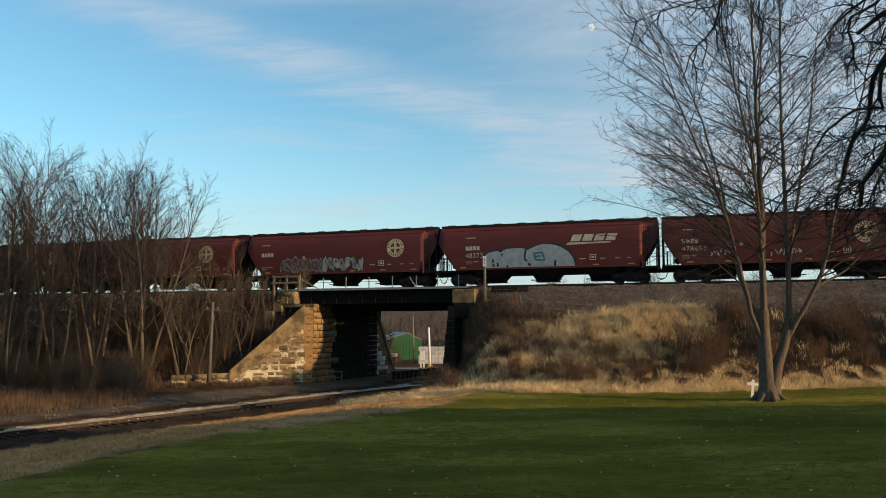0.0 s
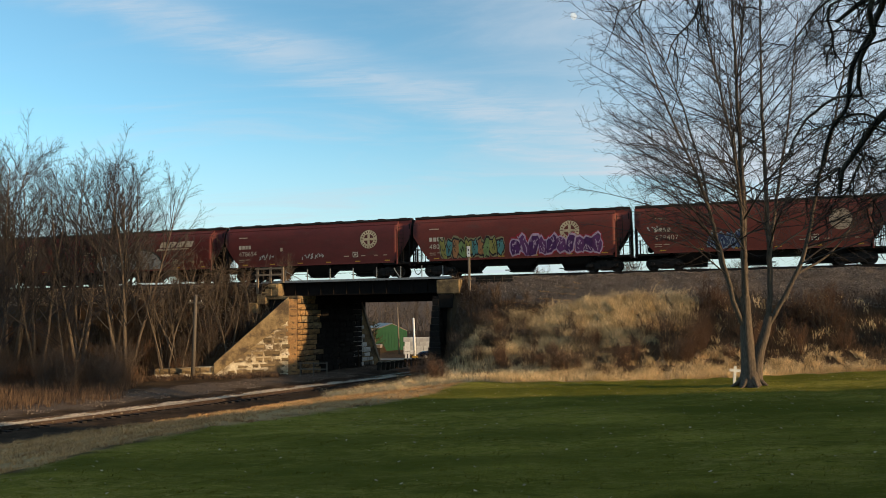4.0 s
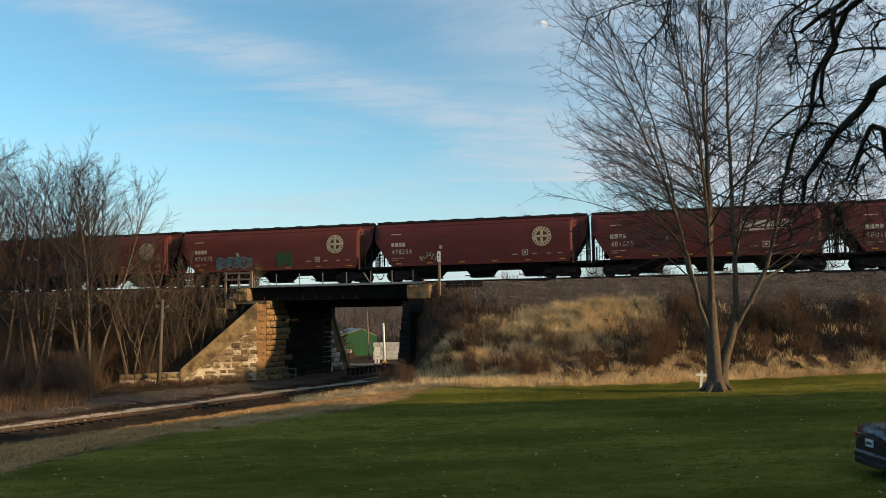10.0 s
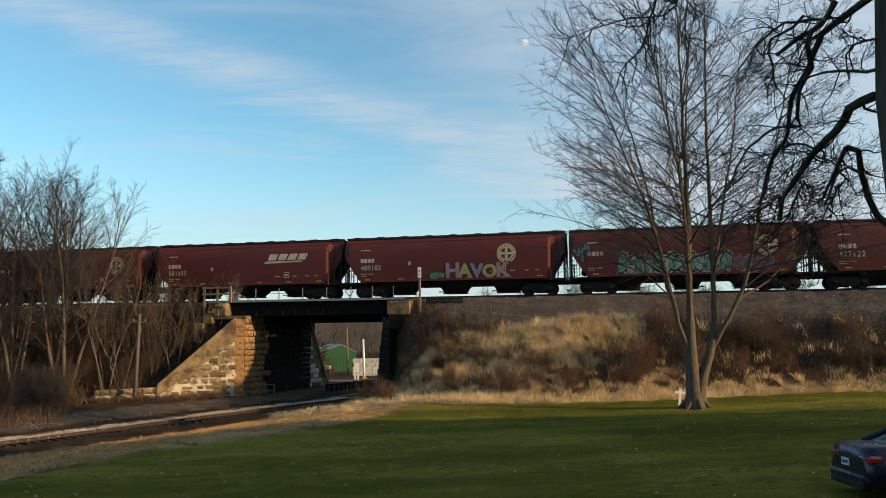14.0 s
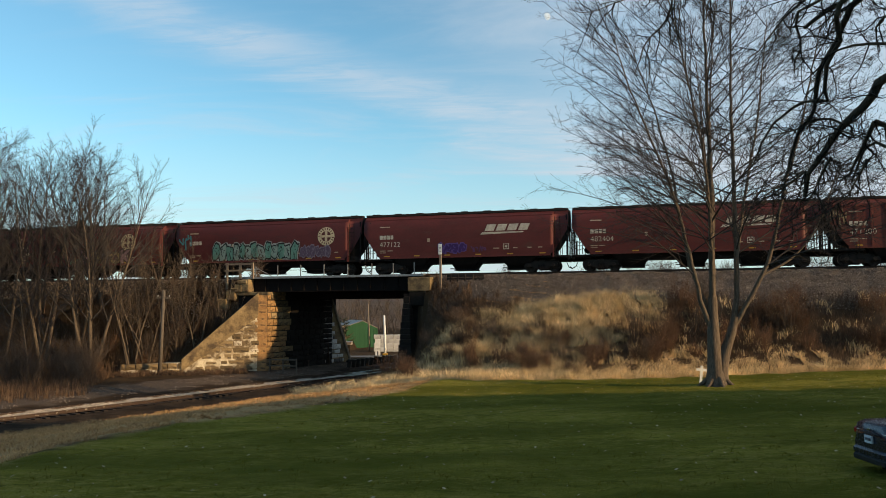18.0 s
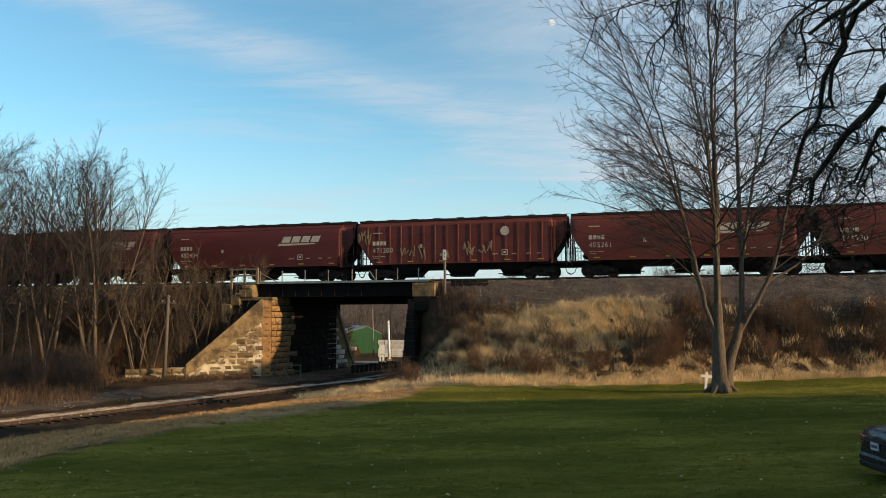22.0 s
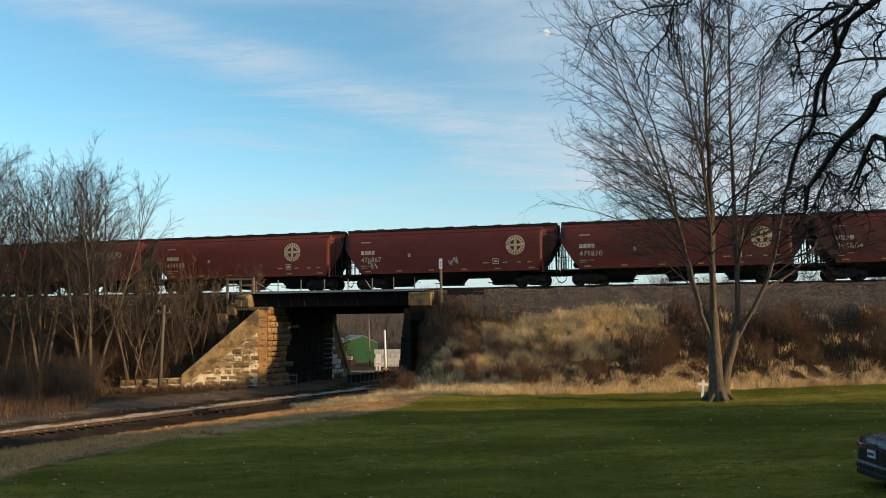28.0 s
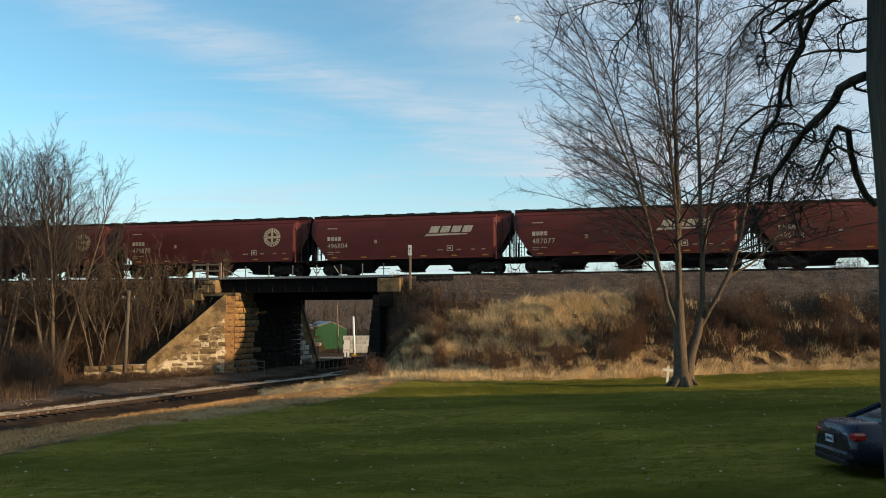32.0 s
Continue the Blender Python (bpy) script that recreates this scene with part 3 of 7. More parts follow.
gf = np.stack([ii, ii + 1, ii + nx_ + 1, ii + nx_], 1)


def ground_material():
    """Lawn, dead-grass soil and ballast, blended where one gives way to the other."""
    m = bpy.data.materials.new("ground")
    m.use_nodes = True
    n, l = m.node_tree.nodes, m.node_tree.links
    b = n["Principled BSDF"]
    co = n.new("ShaderNodeTexCoord").outputs["Object"]

    def tex(sc, detail=6, rough=0.6, stretch=None):
        t = n.new("ShaderNodeTexNoise")
        t.inputs["Scale"].default_value, t.inputs["Detail"].default_value, t.inputs["Roughness"].default_value = sc, detail, rough
        if stretch:
            mp = n.new("ShaderNodeMapping")
            mp.inputs["Scale"].default_value = stretch
            l.new(co, mp.inputs[0])
            l.new(mp.outputs[0], t.inputs["Vector"])
        else:
            l.new(co, t.inputs["Vector"])
        return t.outputs["Fac"]

    def rng(v, lo, hi, a=0.0, c=1.0):
        r = n.new("ShaderNodeMapRange")
        for i, x in enumerate((lo, hi, a, c)):
            r.inputs[1 + i].default_value = x
        l.new(v, r.inputs[0])
        return r.outputs[0]

    def mix(f, a, c):
        x = n.new("ShaderNodeMix")
        x.data_type = "RGBA"
        for sock, v in ((x.inputs[0], f), (x.inputs[6], a), (x.inputs[7], c)):
            if isinstance(v, tuple):
                sock.default_value = (*v, 1)
            else:
                l.new(v, sock)
        return x.outputs[2]

    def attr(name):
        a = n.new("ShaderNodeAttribute")
        a.attribute_name = name
        return a.outputs["Fac"]

    fine = tex(26, 5, 0.7)
    lawn = mix(rng(tex(0.35, 6, 0.65, (0.5, 1.6, 1)), 0.40, 0.62), (0.110, 0.108, 0.014), (0.262, 0.224, 0.038))
    lawn = mix(rng(tex(1.6, 7, 0.75), 0.48, 0.74), lawn, (0.33, 0.255, 0.070))
    lawn = mix(rng(tex(5.5, 6, 0.75, (0.6, 1.5, 1)), 0.52, 0.66), lawn, (0.36, 0.285, 0.080))
    lawn = mix(rng(tex(3.2, 6, 0.75, (0.5, 1.6, 1)), 0.54, 0.66), lawn, (0.058, 0.066, 0.011))
    lawn = mix(rng(tex(0.12, 5, 0.6, (0.6, 1.8, 1)), 0.42, 0.62), lawn, (0.078, 0.084, 0.012))
    lawn = mix(rng(fine, 0.35, 0.75), lawn, (0.075, 0.076, 0.011))
    soil = mix(rng(tex(0.5), 0.35, 0.65), (0.042, 0.028, 0.018), (0.085, 0.056, 0.032))
    soil = mix(rng(fine, 0.4, 0.7), soil, (0.045, 0.03, 0.02))
    vor = n.new("ShaderNodeTexVoronoi")
    vor.inputs["Scale"].default_value = 11
    l.new(co, vor.inputs["Vector"])
    stones = mix(rng(vor.outputs["Distance"], 0.15, 0.6), (0.19, 0.148, 0.118), (0.075, 0.058, 0.046))
    stones = mix(rng(tex(0.8), 0.4, 0.65), stones, (0.115, 0.088, 0.07))
    col = mix(attr("w_soil"), lawn, soil)
    col = mix(attr("w_straw"), col, mix(rng(fine, 0.35, 0.7), (0.50, 0.335, 0.165), (0.25, 0.16, 0.075)))
    col = mix(attr("w_cinder"), col, mix(rng(tex(1.2), 0.4, 0.65), (0.030, 0.021, 0.015), (0.062, 0.042, 0.028)))
    col = mix(attr("w_gravel"), col, stones)
    l.new(col, b.inputs["Base Color"])
    b.inputs["Roughness"].default_value = 0.95
    b.inputs["Specular IOR Level"].default_value = 0.02
    bp = n.new("ShaderNodeBump")
    bp.inputs["Strength"].default_value, bp.inputs["Distance"].default_value = 0.7, 0.06
    l.new(fine, bp.inputs["Height"])
    l.new(bp.outputs[0], b.inputs["Normal"])
    return m


ground_me = mesh_of("ground", gv, gf, ground_material(), True)
f_ = (N_ - foot_) / (-4.2 - foot_)
w_straw = np.maximum((1 - ramp(f_ + 0.08 * wobble(GX, GY, 4, 31), 0.08, 0.22)) * ramp(f_, -0.05, 0.0) * (D_ > 5), 0.85 * ramp(D_, 4.3, 5.4) * (1 - ramp(D_ - lawn_edge(GY) + 0.5 * wobble(GX, GY, 2, 18), -0.6, 0.6)) * (N_ < -4))
w_straw = np.maximum(w_straw, 0.4 * ramp(wobble(GX, GY, 2.2, 32), -0.3, 0.3) * ramp(S_, 0.5, 2.5) * (1 - ramp(S_, 12, 15)) * ramp(f_, 0.4, 0.55) * (1 - ramp(f_, 0.92, 1.0)))
# The floor under the bridge is darkened too, standing in for its shade.
w_cinder = np.maximum((1 - ramp(np.abs(D_ - 0.3) + 0.3 * wobble(GX, GY, 2.5, 41), 3.7, 4.4)) * (N_ < 40), 1.0 * (N_ > -3) * (N_ < 12) * (GZ < 0))
for nm, w in (("w_cinder", w_cinder), ("w_soil", w_soil), ("w_gravel", w_gravel), ("w_straw", w_straw)):
    ground_me.attributes.new(nm, "FLOAT", "POINT").data.foreach_set("value", w.ravel().astype(np.float32))
ground = tagged(new("ground", ground_me), "mown green lawn running to a grassy railway bank", "ground", kind="structure")

# ---- upper track ----
def rail_bm(line, gauge, z, w=0.07, h=0.17):
    """One rail: foot, web and head swept along a line of points at a sideways offset."""
    prof = ((-0.07, 0), (0.07, 0), (0.07, 0.02), (0.015, 0.04), (0.015, 0.12), (0.036, 0.13), (0.036, h), (-0.036, h), (-0.036, 0.13), (-0.015, 0.12), (-0.015, 0.04), (-0.07, 0.02))
    bm = bmesh.new()
    rings = []
    for i in range(len(line)):
        d = line[min(i + 1, len(line) - 1)] - line[max(i - 1, 0)]
        d = d / np.linalg.norm(d)
        r = np.array((d[1], -d[0]))
        c = line[i] + r * gauge
        rings.append([bm.verts.new((c[0] + r[0] * px, c[1] + r[1] * px, z - h + pz)) for px, pz in prof])
    k = len(prof)
    for a, b in zip(rings, rings[1:]):
        for j in range(k):
            f = bm.faces.new((a[j], a[(j + 1) % k], b[(j + 1) % k], b[j]))
            f.material_index = 1 if j == 6 else 0
    bmesh.ops.recalc_face_normals(bm, faces=bm.faces[:])
    return bm


upper_line = np.array([[trk(s, 1.6).x, trk(s, 1.6).y] for s in np.arange(-110, 111, 10.0)])
upper_line2 = np.array([[trk(s, 5.8).x, trk(s, 5.8).y] for s in np.arange(-110, 111, 10.0)])
for nm, line, lab in (("railway_track", upper_line, "upper railway track of steel rails on timber ties"), ("railway_track", upper_line2, "second upper railway track beside the first")):
    t = empty(nm, pose(0, 0, 0), lab, "railway track", "upper tracks", "structure")
    for side in (-0.72, 0.72):
        part("rail", rail_bm(line, side, RAIL), [M["steel_rail"], M["rail_top"]], t)
    verts, faces = [], []
    cube = ((-0.11, -1.3, -0.2), (0.11, -1.3, -0.2), (0.11, 1.3, -0.2), (-0.11, 1.3, -0.2), (-0.11, -1.3, 0), (0.11, -1.3, 0), (0.11, 1.3, 0), (-0.11, 1.3, 0))
    off = 1.6 if line is upper_line else 5.8
    for s in np.arange(-60, 60, 0.55):
        base = len(verts)
        verts += [tuple(trk(s + cx, off + cy, RAIL - 0.175 + cz)) for cx, cy, cz in cube]
        faces += [tuple(base + i for i in f) for f in ((3, 2, 1, 0), (4, 5, 6, 7), (0, 1, 5, 4), (1, 2, 6, 5), (2, 3, 7, 6), (3, 0, 4, 7))]
    tagged(part("ties", mesh_of("ties", verts, faces, M["tie"]), None, t), kind="stuff")

# ---- lower track ----
low_track = empty("railway_track", pose(0, 0, 0), "lower railway track curving beneath the bridge, rusty rails", "railway track", kind="structure")
for side in (-0.72, 0.72):
    part("rail", rail_bm(LOWER[::2], side, LOW), [M["steel_rail"], M["rail_top"]], low_track)
tie_me = mesh_of("tie", [(-0.11, -1.3, -0.2), (0.11, -1.3, -0.2), (0.11, 1.3, -0.2), (-0.11, 1.3, -0.2), (-0.11, -1.3, 0), (0.11, -1.3, 0), (0.11, 1.3, 0), (-0.11, 1.3, 0)],
                 [(3, 2, 1, 0), (4, 5, 6, 7), (0, 1, 5, 4), (1, 2, 6, 5), (2, 3, 7, 6), (3, 0, 4, 7)], M["tie"])
for k in range(0, len(LOWER)):
    x, y = LOWER[k]
    if 28 < y < 86:
        ob = part("tie", tie_me, None, low_track)
        ob.matrix_basis = pose(x, y, LOW - 0.172, 0, 0, math.degrees(math.atan2(LOWER_DIR[k, 1], LOWER_DIR[k, 0])))

# ---- bridge ----


def slab(s0, s1, n0, n1, z0, z1, skew=0.0, bevel=0.0):
    """A block in track measure; skew slides its far side to the right."""
    bm = bmesh.new()
    vs = [bm.verts.new(trk(s + skew * (n - n0), n, z)) for z in (z0, z1) for s, n in ((s0, n0), (s1, n0), (s1, n1), (s0, n1))]
    for f in ((3, 2, 1, 0), (4, 5, 6, 7), (0, 1, 5, 4), (1, 2, 6, 5), (2, 3, 7, 6), (3, 0, 4, 7)):
        bm.faces.new([vs[i] for i in f])
    bmesh.ops.recalc_face_normals(bm, faces=bm.faces[:])
    if bevel:
        bmesh.ops.bevel(bm, geom=bm.edges[:], offset=bevel, segments=1, affect="EDGES")
    return bm


bridge = empty("railway_bridge", pose(0, 0, 0), "black steel girder railway bridge over the lower track", "bridge")
part("girder", slab(-17.0, -3.0, -1.55, -1.15, 4.42, 5.38), M["girder"], bridge, "blackened steel plate girder")
part("girder_flange", slab(-17.0, -3.0, -1.75, -0.95, 5.38, 5.44), M["girder"], bridge)
part("girder_flange", slab(-17.0, -3.0, -1.75, -0.95, 4.36, 4.42), M["girder"], bridge)
for s in np.arange(-16.6, -3.2, 1.1):
    part("stiffener", slab(s, s + 0.05, -1.66, -1.55, 4.42, 5.38), M["girder"], bridge)
for n in (1.2, 4.0, 7.4):
    part("girder", slab(-17.0 + SKEW * (n + 2.2), -2.6 + SKEW * (n + 2.2), n, n + 0.4, 3.86, 5.36), M["girder"], bridge)
part("deck", slab(-17.6, -2.8, -1.9, 8.2, 5.44, 5.52), M["girder"], bridge)
part("walkway_edge", slab(-18.3, -2.4, -1.98, -1.9, 5.40, 5.54), M["galv"], bridge, "pale grey steel edge of the walkway")
part("walkway", slab(-18.3, -2.4, -1.9, -0.6, 5.52, 5.56), M["galv"], bridge)
for s in (-16.15, -14.25, -12.3, -10.35, -8.4, -6.45, -4.75, -3.1):
    part("railing_post", slab(s - 0.03, s + 0.03, -1.97, -1.91, 5.40, 6.42), M["galv"], bridge)
part("railing_bar", slab(-18.3, -2.6, -1.95, -1.93, 6.02, 6.05), M["girder"], bridge)
for s, t in ((-16.15, -14.6), (-7.0, -6.45)):
    bm = tube([trk(s, -1.94, 6.3), trk(t, -1.94, 5.5)], 0.035, 6)
    part("brace", bm, M["galv"], bridge)

timber_rail = empty("timber_railing", pose(0, 0, 0), "weathered timber railing at the end of the bridge", "railing")
for s in (-18.55, -17.4, -16.3):
    part("post", slab(s - 0.08, s + 0.08, -2.2, -2.05, 4.6 if s < -18 else 5.4, 6.68), M["old_wood"], timber_rail)
for z in (6.0, 6.5):
    part("rail", slab(-18.7, -16.2, -2.26, -2.2, z, z + 0.14), M["old_wood"], timber_rail)


def stone_wall(parent, corner, along, up0, tops, depth_dir, mats, seed, course=0.44, run=(0.55, 1.1), proud=0.05, joint=0.05, rough=0.012):
    """Coursed ashlar: single rough-faced stones on a wall plane. tops(x) gives the wall's top at x metres along."""
    r = random.Random(seed)
    a = Vector(along).normalized()
    out = Vector(depth_dir).normalized()
    shapes = []
    for _ in range(6):
        bm = bmesh.new()
        v = []
        for y, inset in ((0.12, 0.0), (-proud * 0.3, 0.0), (-proud, 0.06)):
            v.append([bm.verts.new((px * (1 - inset) + r.uniform(-rough, rough), y + r.uniform(-0.02, 0.012) * (y < 0), pz * (1 - inset * 1.6) + r.uniform(-rough, rough))) for px, pz in ((-0.5, -0.5), (0.5, -0.5), (0.5, 0.5), (-0.5, 0.5))])
        c = bm.verts.new((r.uniform(-0.1, 0.1), -proud * r.uniform(1.2, 2.0), r.uniform(-0.1, 0.1)))
        for p, q in zip(v, v[1:]):
            for k in range(4):
                bm.faces.new((p[k], p[(k + 1) % 4], q[(k + 1) % 4], q[k]))
        for k in range(4):
            bm.faces.new((v[2][k], v[2][(k + 1) % 4], c))
        bmesh.ops.recalc_face_normals(bm, faces=bm.faces[:])
        shapes.append(bm)
    datas = {}
    for mi, mt in enumerate(mats):
        for si, bm in enumerate(shapes):
            me = bpy.data.meshes.new("stone")
            bm.to_mesh(me)
            me.materials.append(mt)
            datas[mi, si] = me
    z, row, made = up0, 0, 0
    length = tops["length"]
    while z < tops["max"]:
        h = course * r.uniform(0.85, 1.15)
        x = -r.uniform(0.0, 0.4)
        while x < length:
            w = r.uniform(*run) * r.choice((0.7, 1.0, 1.0, 1.25))
            x0, x1 = max(x, 0.0), min(x + w, length)
            if x1 - x0 > 0.15 and z + h * 0.75 < tops["at"]((x0 + x1) / 2):
                mi = tops["mat"]((x0 + x1) / 2, z + h / 2, r)
                ob = part("stone", datas[mi, r.randrange(6)], None, parent)
                c = Vector(corner) + a * ((x0 + x1) / 2)
                rot = Matrix((( a.x, -out.x, 0, 0), (a.y, -out.y, 0, 0), (0, 0, 1, 0), (0, 0, 0, 1)))
                ob.matrix_basis = Matrix.Translation((c.x, c.y, z + h / 2)) @ rot @ Matrix.Diagonal((x1 - x0 - joint * r.uniform(0.6, 1.5), 1, h - joint * r.uniform(0.6, 1.5), 1))
                made += 1
            x += w
        z += h
    return made


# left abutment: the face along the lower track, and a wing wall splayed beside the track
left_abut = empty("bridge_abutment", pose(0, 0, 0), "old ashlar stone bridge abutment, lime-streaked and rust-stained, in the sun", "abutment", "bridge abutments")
face_dir = (trk(LX0 + SKEW * 10, 7.8) - trk(LX0, -2.2)).normalized()
face_out = Vector((face_dir.y, -face_dir.x, 0))
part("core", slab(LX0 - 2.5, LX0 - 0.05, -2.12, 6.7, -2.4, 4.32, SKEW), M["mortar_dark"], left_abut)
# Inner half of the seat is coloured dark for the shade under the deck.
part("inner_seat", slab(LX0 - 2.5 + SKEW * 2.3, LX0 + 0.05 + SKEW * 2.3, 0.0, 7.0, 4.10, 4.34, SKEW), M["stone_soot_shade"], left_abut)
part("bearing_seat", slab(LX0 - 2.6, LX0 + 0.10, -2.3, -0.02, 4.10, 4.36, SKEW, 0.03), M["concrete"], left_abut, "rust-streaked concrete bearing shelf")
for k, (s0, s1, z0, z1) in enumerate(((-2.15, -1.5, 4.34, 5.36), (-2.75, -2.1, 4.34, 4.98), (-2.5, -1.62, 4.98, 5.30), (-3.5, -2.65, 3.72, 4.56), (-4.3, -3.4, 3.0, 3.86), (-3.1, -2.4, 4.5, 4.72))):
    part("parapet", slab(LX0 + s0, LX0 + s1, -2.4 - 0.04 * (k % 3), -1.35, z0, z1, 0.03 * k, 0.07), M["concrete"], left_abut, "crumbled sandstone block under the girder end")
# Rust stones give way to near-black ones where the sunlit strip ends.
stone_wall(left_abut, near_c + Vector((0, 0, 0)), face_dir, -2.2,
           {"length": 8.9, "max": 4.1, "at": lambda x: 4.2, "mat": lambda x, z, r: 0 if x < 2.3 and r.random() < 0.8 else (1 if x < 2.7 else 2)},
           face_out, [M["stone_rust"], M["stone"], M["stone_soot_shade"]], 11, 0.46, (0.6, 1.2))


def wing_top(x):
    """The wing wall's sloping top."""
    return 4.15 if x < 0.7 else max(-0.85, 4.15 - (x - 0.7) * 0.9)


def wing_block(name, x0, x1, z0, z1a, z1b, t0, t1, mat, label="", drop=0.0):
    bm = bmesh.new()
    pts = []
    for d in (t0, t1):
        for x, z in ((x0, z0), (x1, z0 - drop), (x1, z1b), (x0, z1a)):
            p = near_c + wing_dir * x + wing_out * d
            pts.append(bm.verts.new((p.x, p.y, z)))
    for f in ((0, 1, 2, 3), (7, 6, 5, 4), (0, 4, 5, 1), (1, 5, 6, 2), (2, 6, 7, 3), (3, 7, 4, 0)):
        bm.faces.new([pts[i] for i in f])
    bmesh.ops.recalc_face_normals(bm, faces=bm.faces[:])
    bmesh.ops.bevel(bm, geom=bm.edges[:], offset=0.02, segments=1, affect="EDGES")
    return part(name, bm, mat, left_abut, label)


wing_block("wing_core", 0.0, 0.7, -2.4, 4.1, 4.1, -0.9, 0.015, M["mortar_rust"])
wing_block("wing_core", 0.7, 6.22, -2.4, 4.1, -0.9, -0.9, 0.015, M["mortar"])
wing_block("wing_core", 6.22, 10.5, -2.4, -0.95, -1.05, -0.9, -0.05, M["mortar"])
wing_block("coping", 0.65, 6.26, 2.45, 4.3, -0.72, -1.0, 0.06, M["concrete"], "sloping stained concrete coping", 4.1)


def wing_mat(x, z, r):
    lit = 0.14 * math.exp(-((x - 1.5) / 1.1) ** 2) * (1 if z < 2.2 else 0.25)
    if r.random() < lit:
        return 2
    return 0 if (x < 0.75 or (x < 1.5 and z > 1.9)) and r.random() < 0.85 else 1


stone_wall(left_abut, near_c, wing_dir, -2.2, {"length": 6.3, "max": 4.1, "at": lambda x: wing_top(x) - 1.25 if x > 0.75 else 4.15, "mat": wing_mat}, wing_out,
           [M["stone_rust"], M["stone"], M["stone_white"]], 12, 0.47, (0.55, 1.05), 0.014, 0.13, 0.085)
stone_wall(left_abut, near_c + wing_dir * 6.25, wing_dir, -2.2, {"length": 4.25, "max": -0.9, "at": lambda x: -0.95, "mat": lambda x, z, r: 2 if z < -1.3 and r.random() < 0.5 else 1}, wing_out,
           [M["stone_rust"], M["stone"], M["stone_white"]], 13, 0.4, (0.6, 1.1), 0.05, 0.08, 0.06)

# far pier inside the passage, seen beyond the dark
mid_abut = empty("bridge_pier", pose(0, 0, 0), "pale stone far end of the passage with white blocks", "pier", "bridge abutments")
far_c = trk(LX0 + SKEW * 9 - 0.05, 6.8)
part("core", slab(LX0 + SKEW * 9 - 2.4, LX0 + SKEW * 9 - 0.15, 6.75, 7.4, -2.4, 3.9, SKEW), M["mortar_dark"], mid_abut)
far_c = far_c - face_dir * 1.5


def far_point(x, d, z):
    p = far_c + face_dir * x + face_out * d
    return (p.x, p.y, z)


def far_slab(name, outline, d0, d1, mat, label=""):
    """A plate in the plane of the passage's wall, from an outline of (along, height)."""
    bm = prism(outline, d0, d1)
    for v in bm.verts:
        v.co = far_point(v.co.x, v.co.y, v.co.z)
    bmesh.ops.recalc_face_normals(bm, faces=bm.faces[:])
    return part(name, bm, mat, mid_abut, label)


far_slab("wing", [(0.9, -2.4), (4.3, -2.4), (4.3, -1.9), (1.1, 4.0), (0.9, 4.0)], -0.7, -0.04, M["concrete"], "sloping brown concrete end of the pier")
far_slab("coping", [(4.3, -1.95), (4.55, -1.95), (1.35, 4.0), (1.1, 4.0)], -0.75, 0.08, M["old_wood"], "thin weathered coping strip")
stone_wall(mid_abut, far_c, face_dir, -2.2, {"length": 3.2, "max": 4.0, "at": lambda x: 4.0 if x < 1.0 else 2.4 - 1.75 * (x - 1.0), "mat": lambda x, z, r: 1 if z < 2.8 - 0.5 * abs(x - 1.6) and r.random() < 0.75 else 0}, face_out,
           [M["stone_grey"], M["block"]], 15, 0.42, (0.45, 0.85), 0.05, 0.08, 0.03)

# Shade of the side turned from the sun is put into its stone.
right_abut = empty("bridge_abutment", pose(0, 0, 0), "stone abutment coloured dark for shade, with a leaning end buttress", "abutment", "bridge abutments")
part("core", slab(LX1 + 0.05, LX1 + 2.2, -1.9, 8.2, -2.4, 4.32, SKEW), M["stone_soot_shade"], right_abut)
part("cap_block", slab(LX1 - 0.05, LX1 + 1.72, -2.5, -1.4, 4.25, 5.30, 0, 0.07), M["concrete"], right_abut, "big weathered sandstone cap block")
part("cap_base", slab(LX1 + 0.05, LX1 + 1.2, -2.45, -1.5, 3.2, 4.25, 0, 0.05), M["stone_soot_shade"], right_abut)
r_ = random.Random(5)
z = -2.2
while z < 4.0:
    h = r_.uniform(0.34, 0.5)
    k = (z + 2.2) / 6.2
    s0, s1 = LX1 - 0.62 + 0.25 * k + r_.uniform(-0.02, 0.02), LX1 + 0.66 - 0.62 * k + r_.uniform(-0.025, 0.025)
    part("stone", slab(s0, s1, -3.6 + 1.2 * k, -1.95, z, min(z + h - 0.008, 4.1), 0, 0.03), M["stone_soot_shade"], right_abut)
    z += h

mast = empty("marker_post", trk_pose(-1.0, -2.2, 0), "wooden post with a small white marker board by the track", "post")
part("post", box(-0.075, -0.075, 4.3, 0.075, 0.075, 7.1, 0.01), M["old_wood"], mast)
part("board", box(-0.13, -0.10, 6.95, 0.13, -0.075, 7.72, 0.004), M["white"], mast, "white board with a dark mark")
part("mark", boxes((-0.04, -0.108, 7.38, 0.04, -0.104, 7.5), (-0.03, -0.108, 7.14, 0.03, -0.104, 7.22)), M["ink"], mast)
tie_pile = empty("timber_crib", trk_pose(-0.4, -1.6, 0), "dark timber crib holding the ballast beside the bridge", "retaining crib")
for k, s in enumerate((0.0, 0.55, 1.1, 1.7)):
    part("stake", box(s - 0.05, -0.06, 4.2, s + 0.05, 0.04, 5.5), M["dark_wood"], tie_pile)
for z in (4.75, 5.02, 5.29):
    part("plank", box(-0.3, 0.04, z, 2.5, 0.16, z + 0.24, 0.01), M["dark_wood"], tie_pile)

# ---- the train: covered hoppers ----
SIDE = ((1.22, 1.50), (1.6, 1.545), (2.2, 1.585), (2.8, 1.60), (3.3, 1.590), (3.6, 1.565), (3.85, 1.50), (4.0, 1.42), (4.12, 1.33))


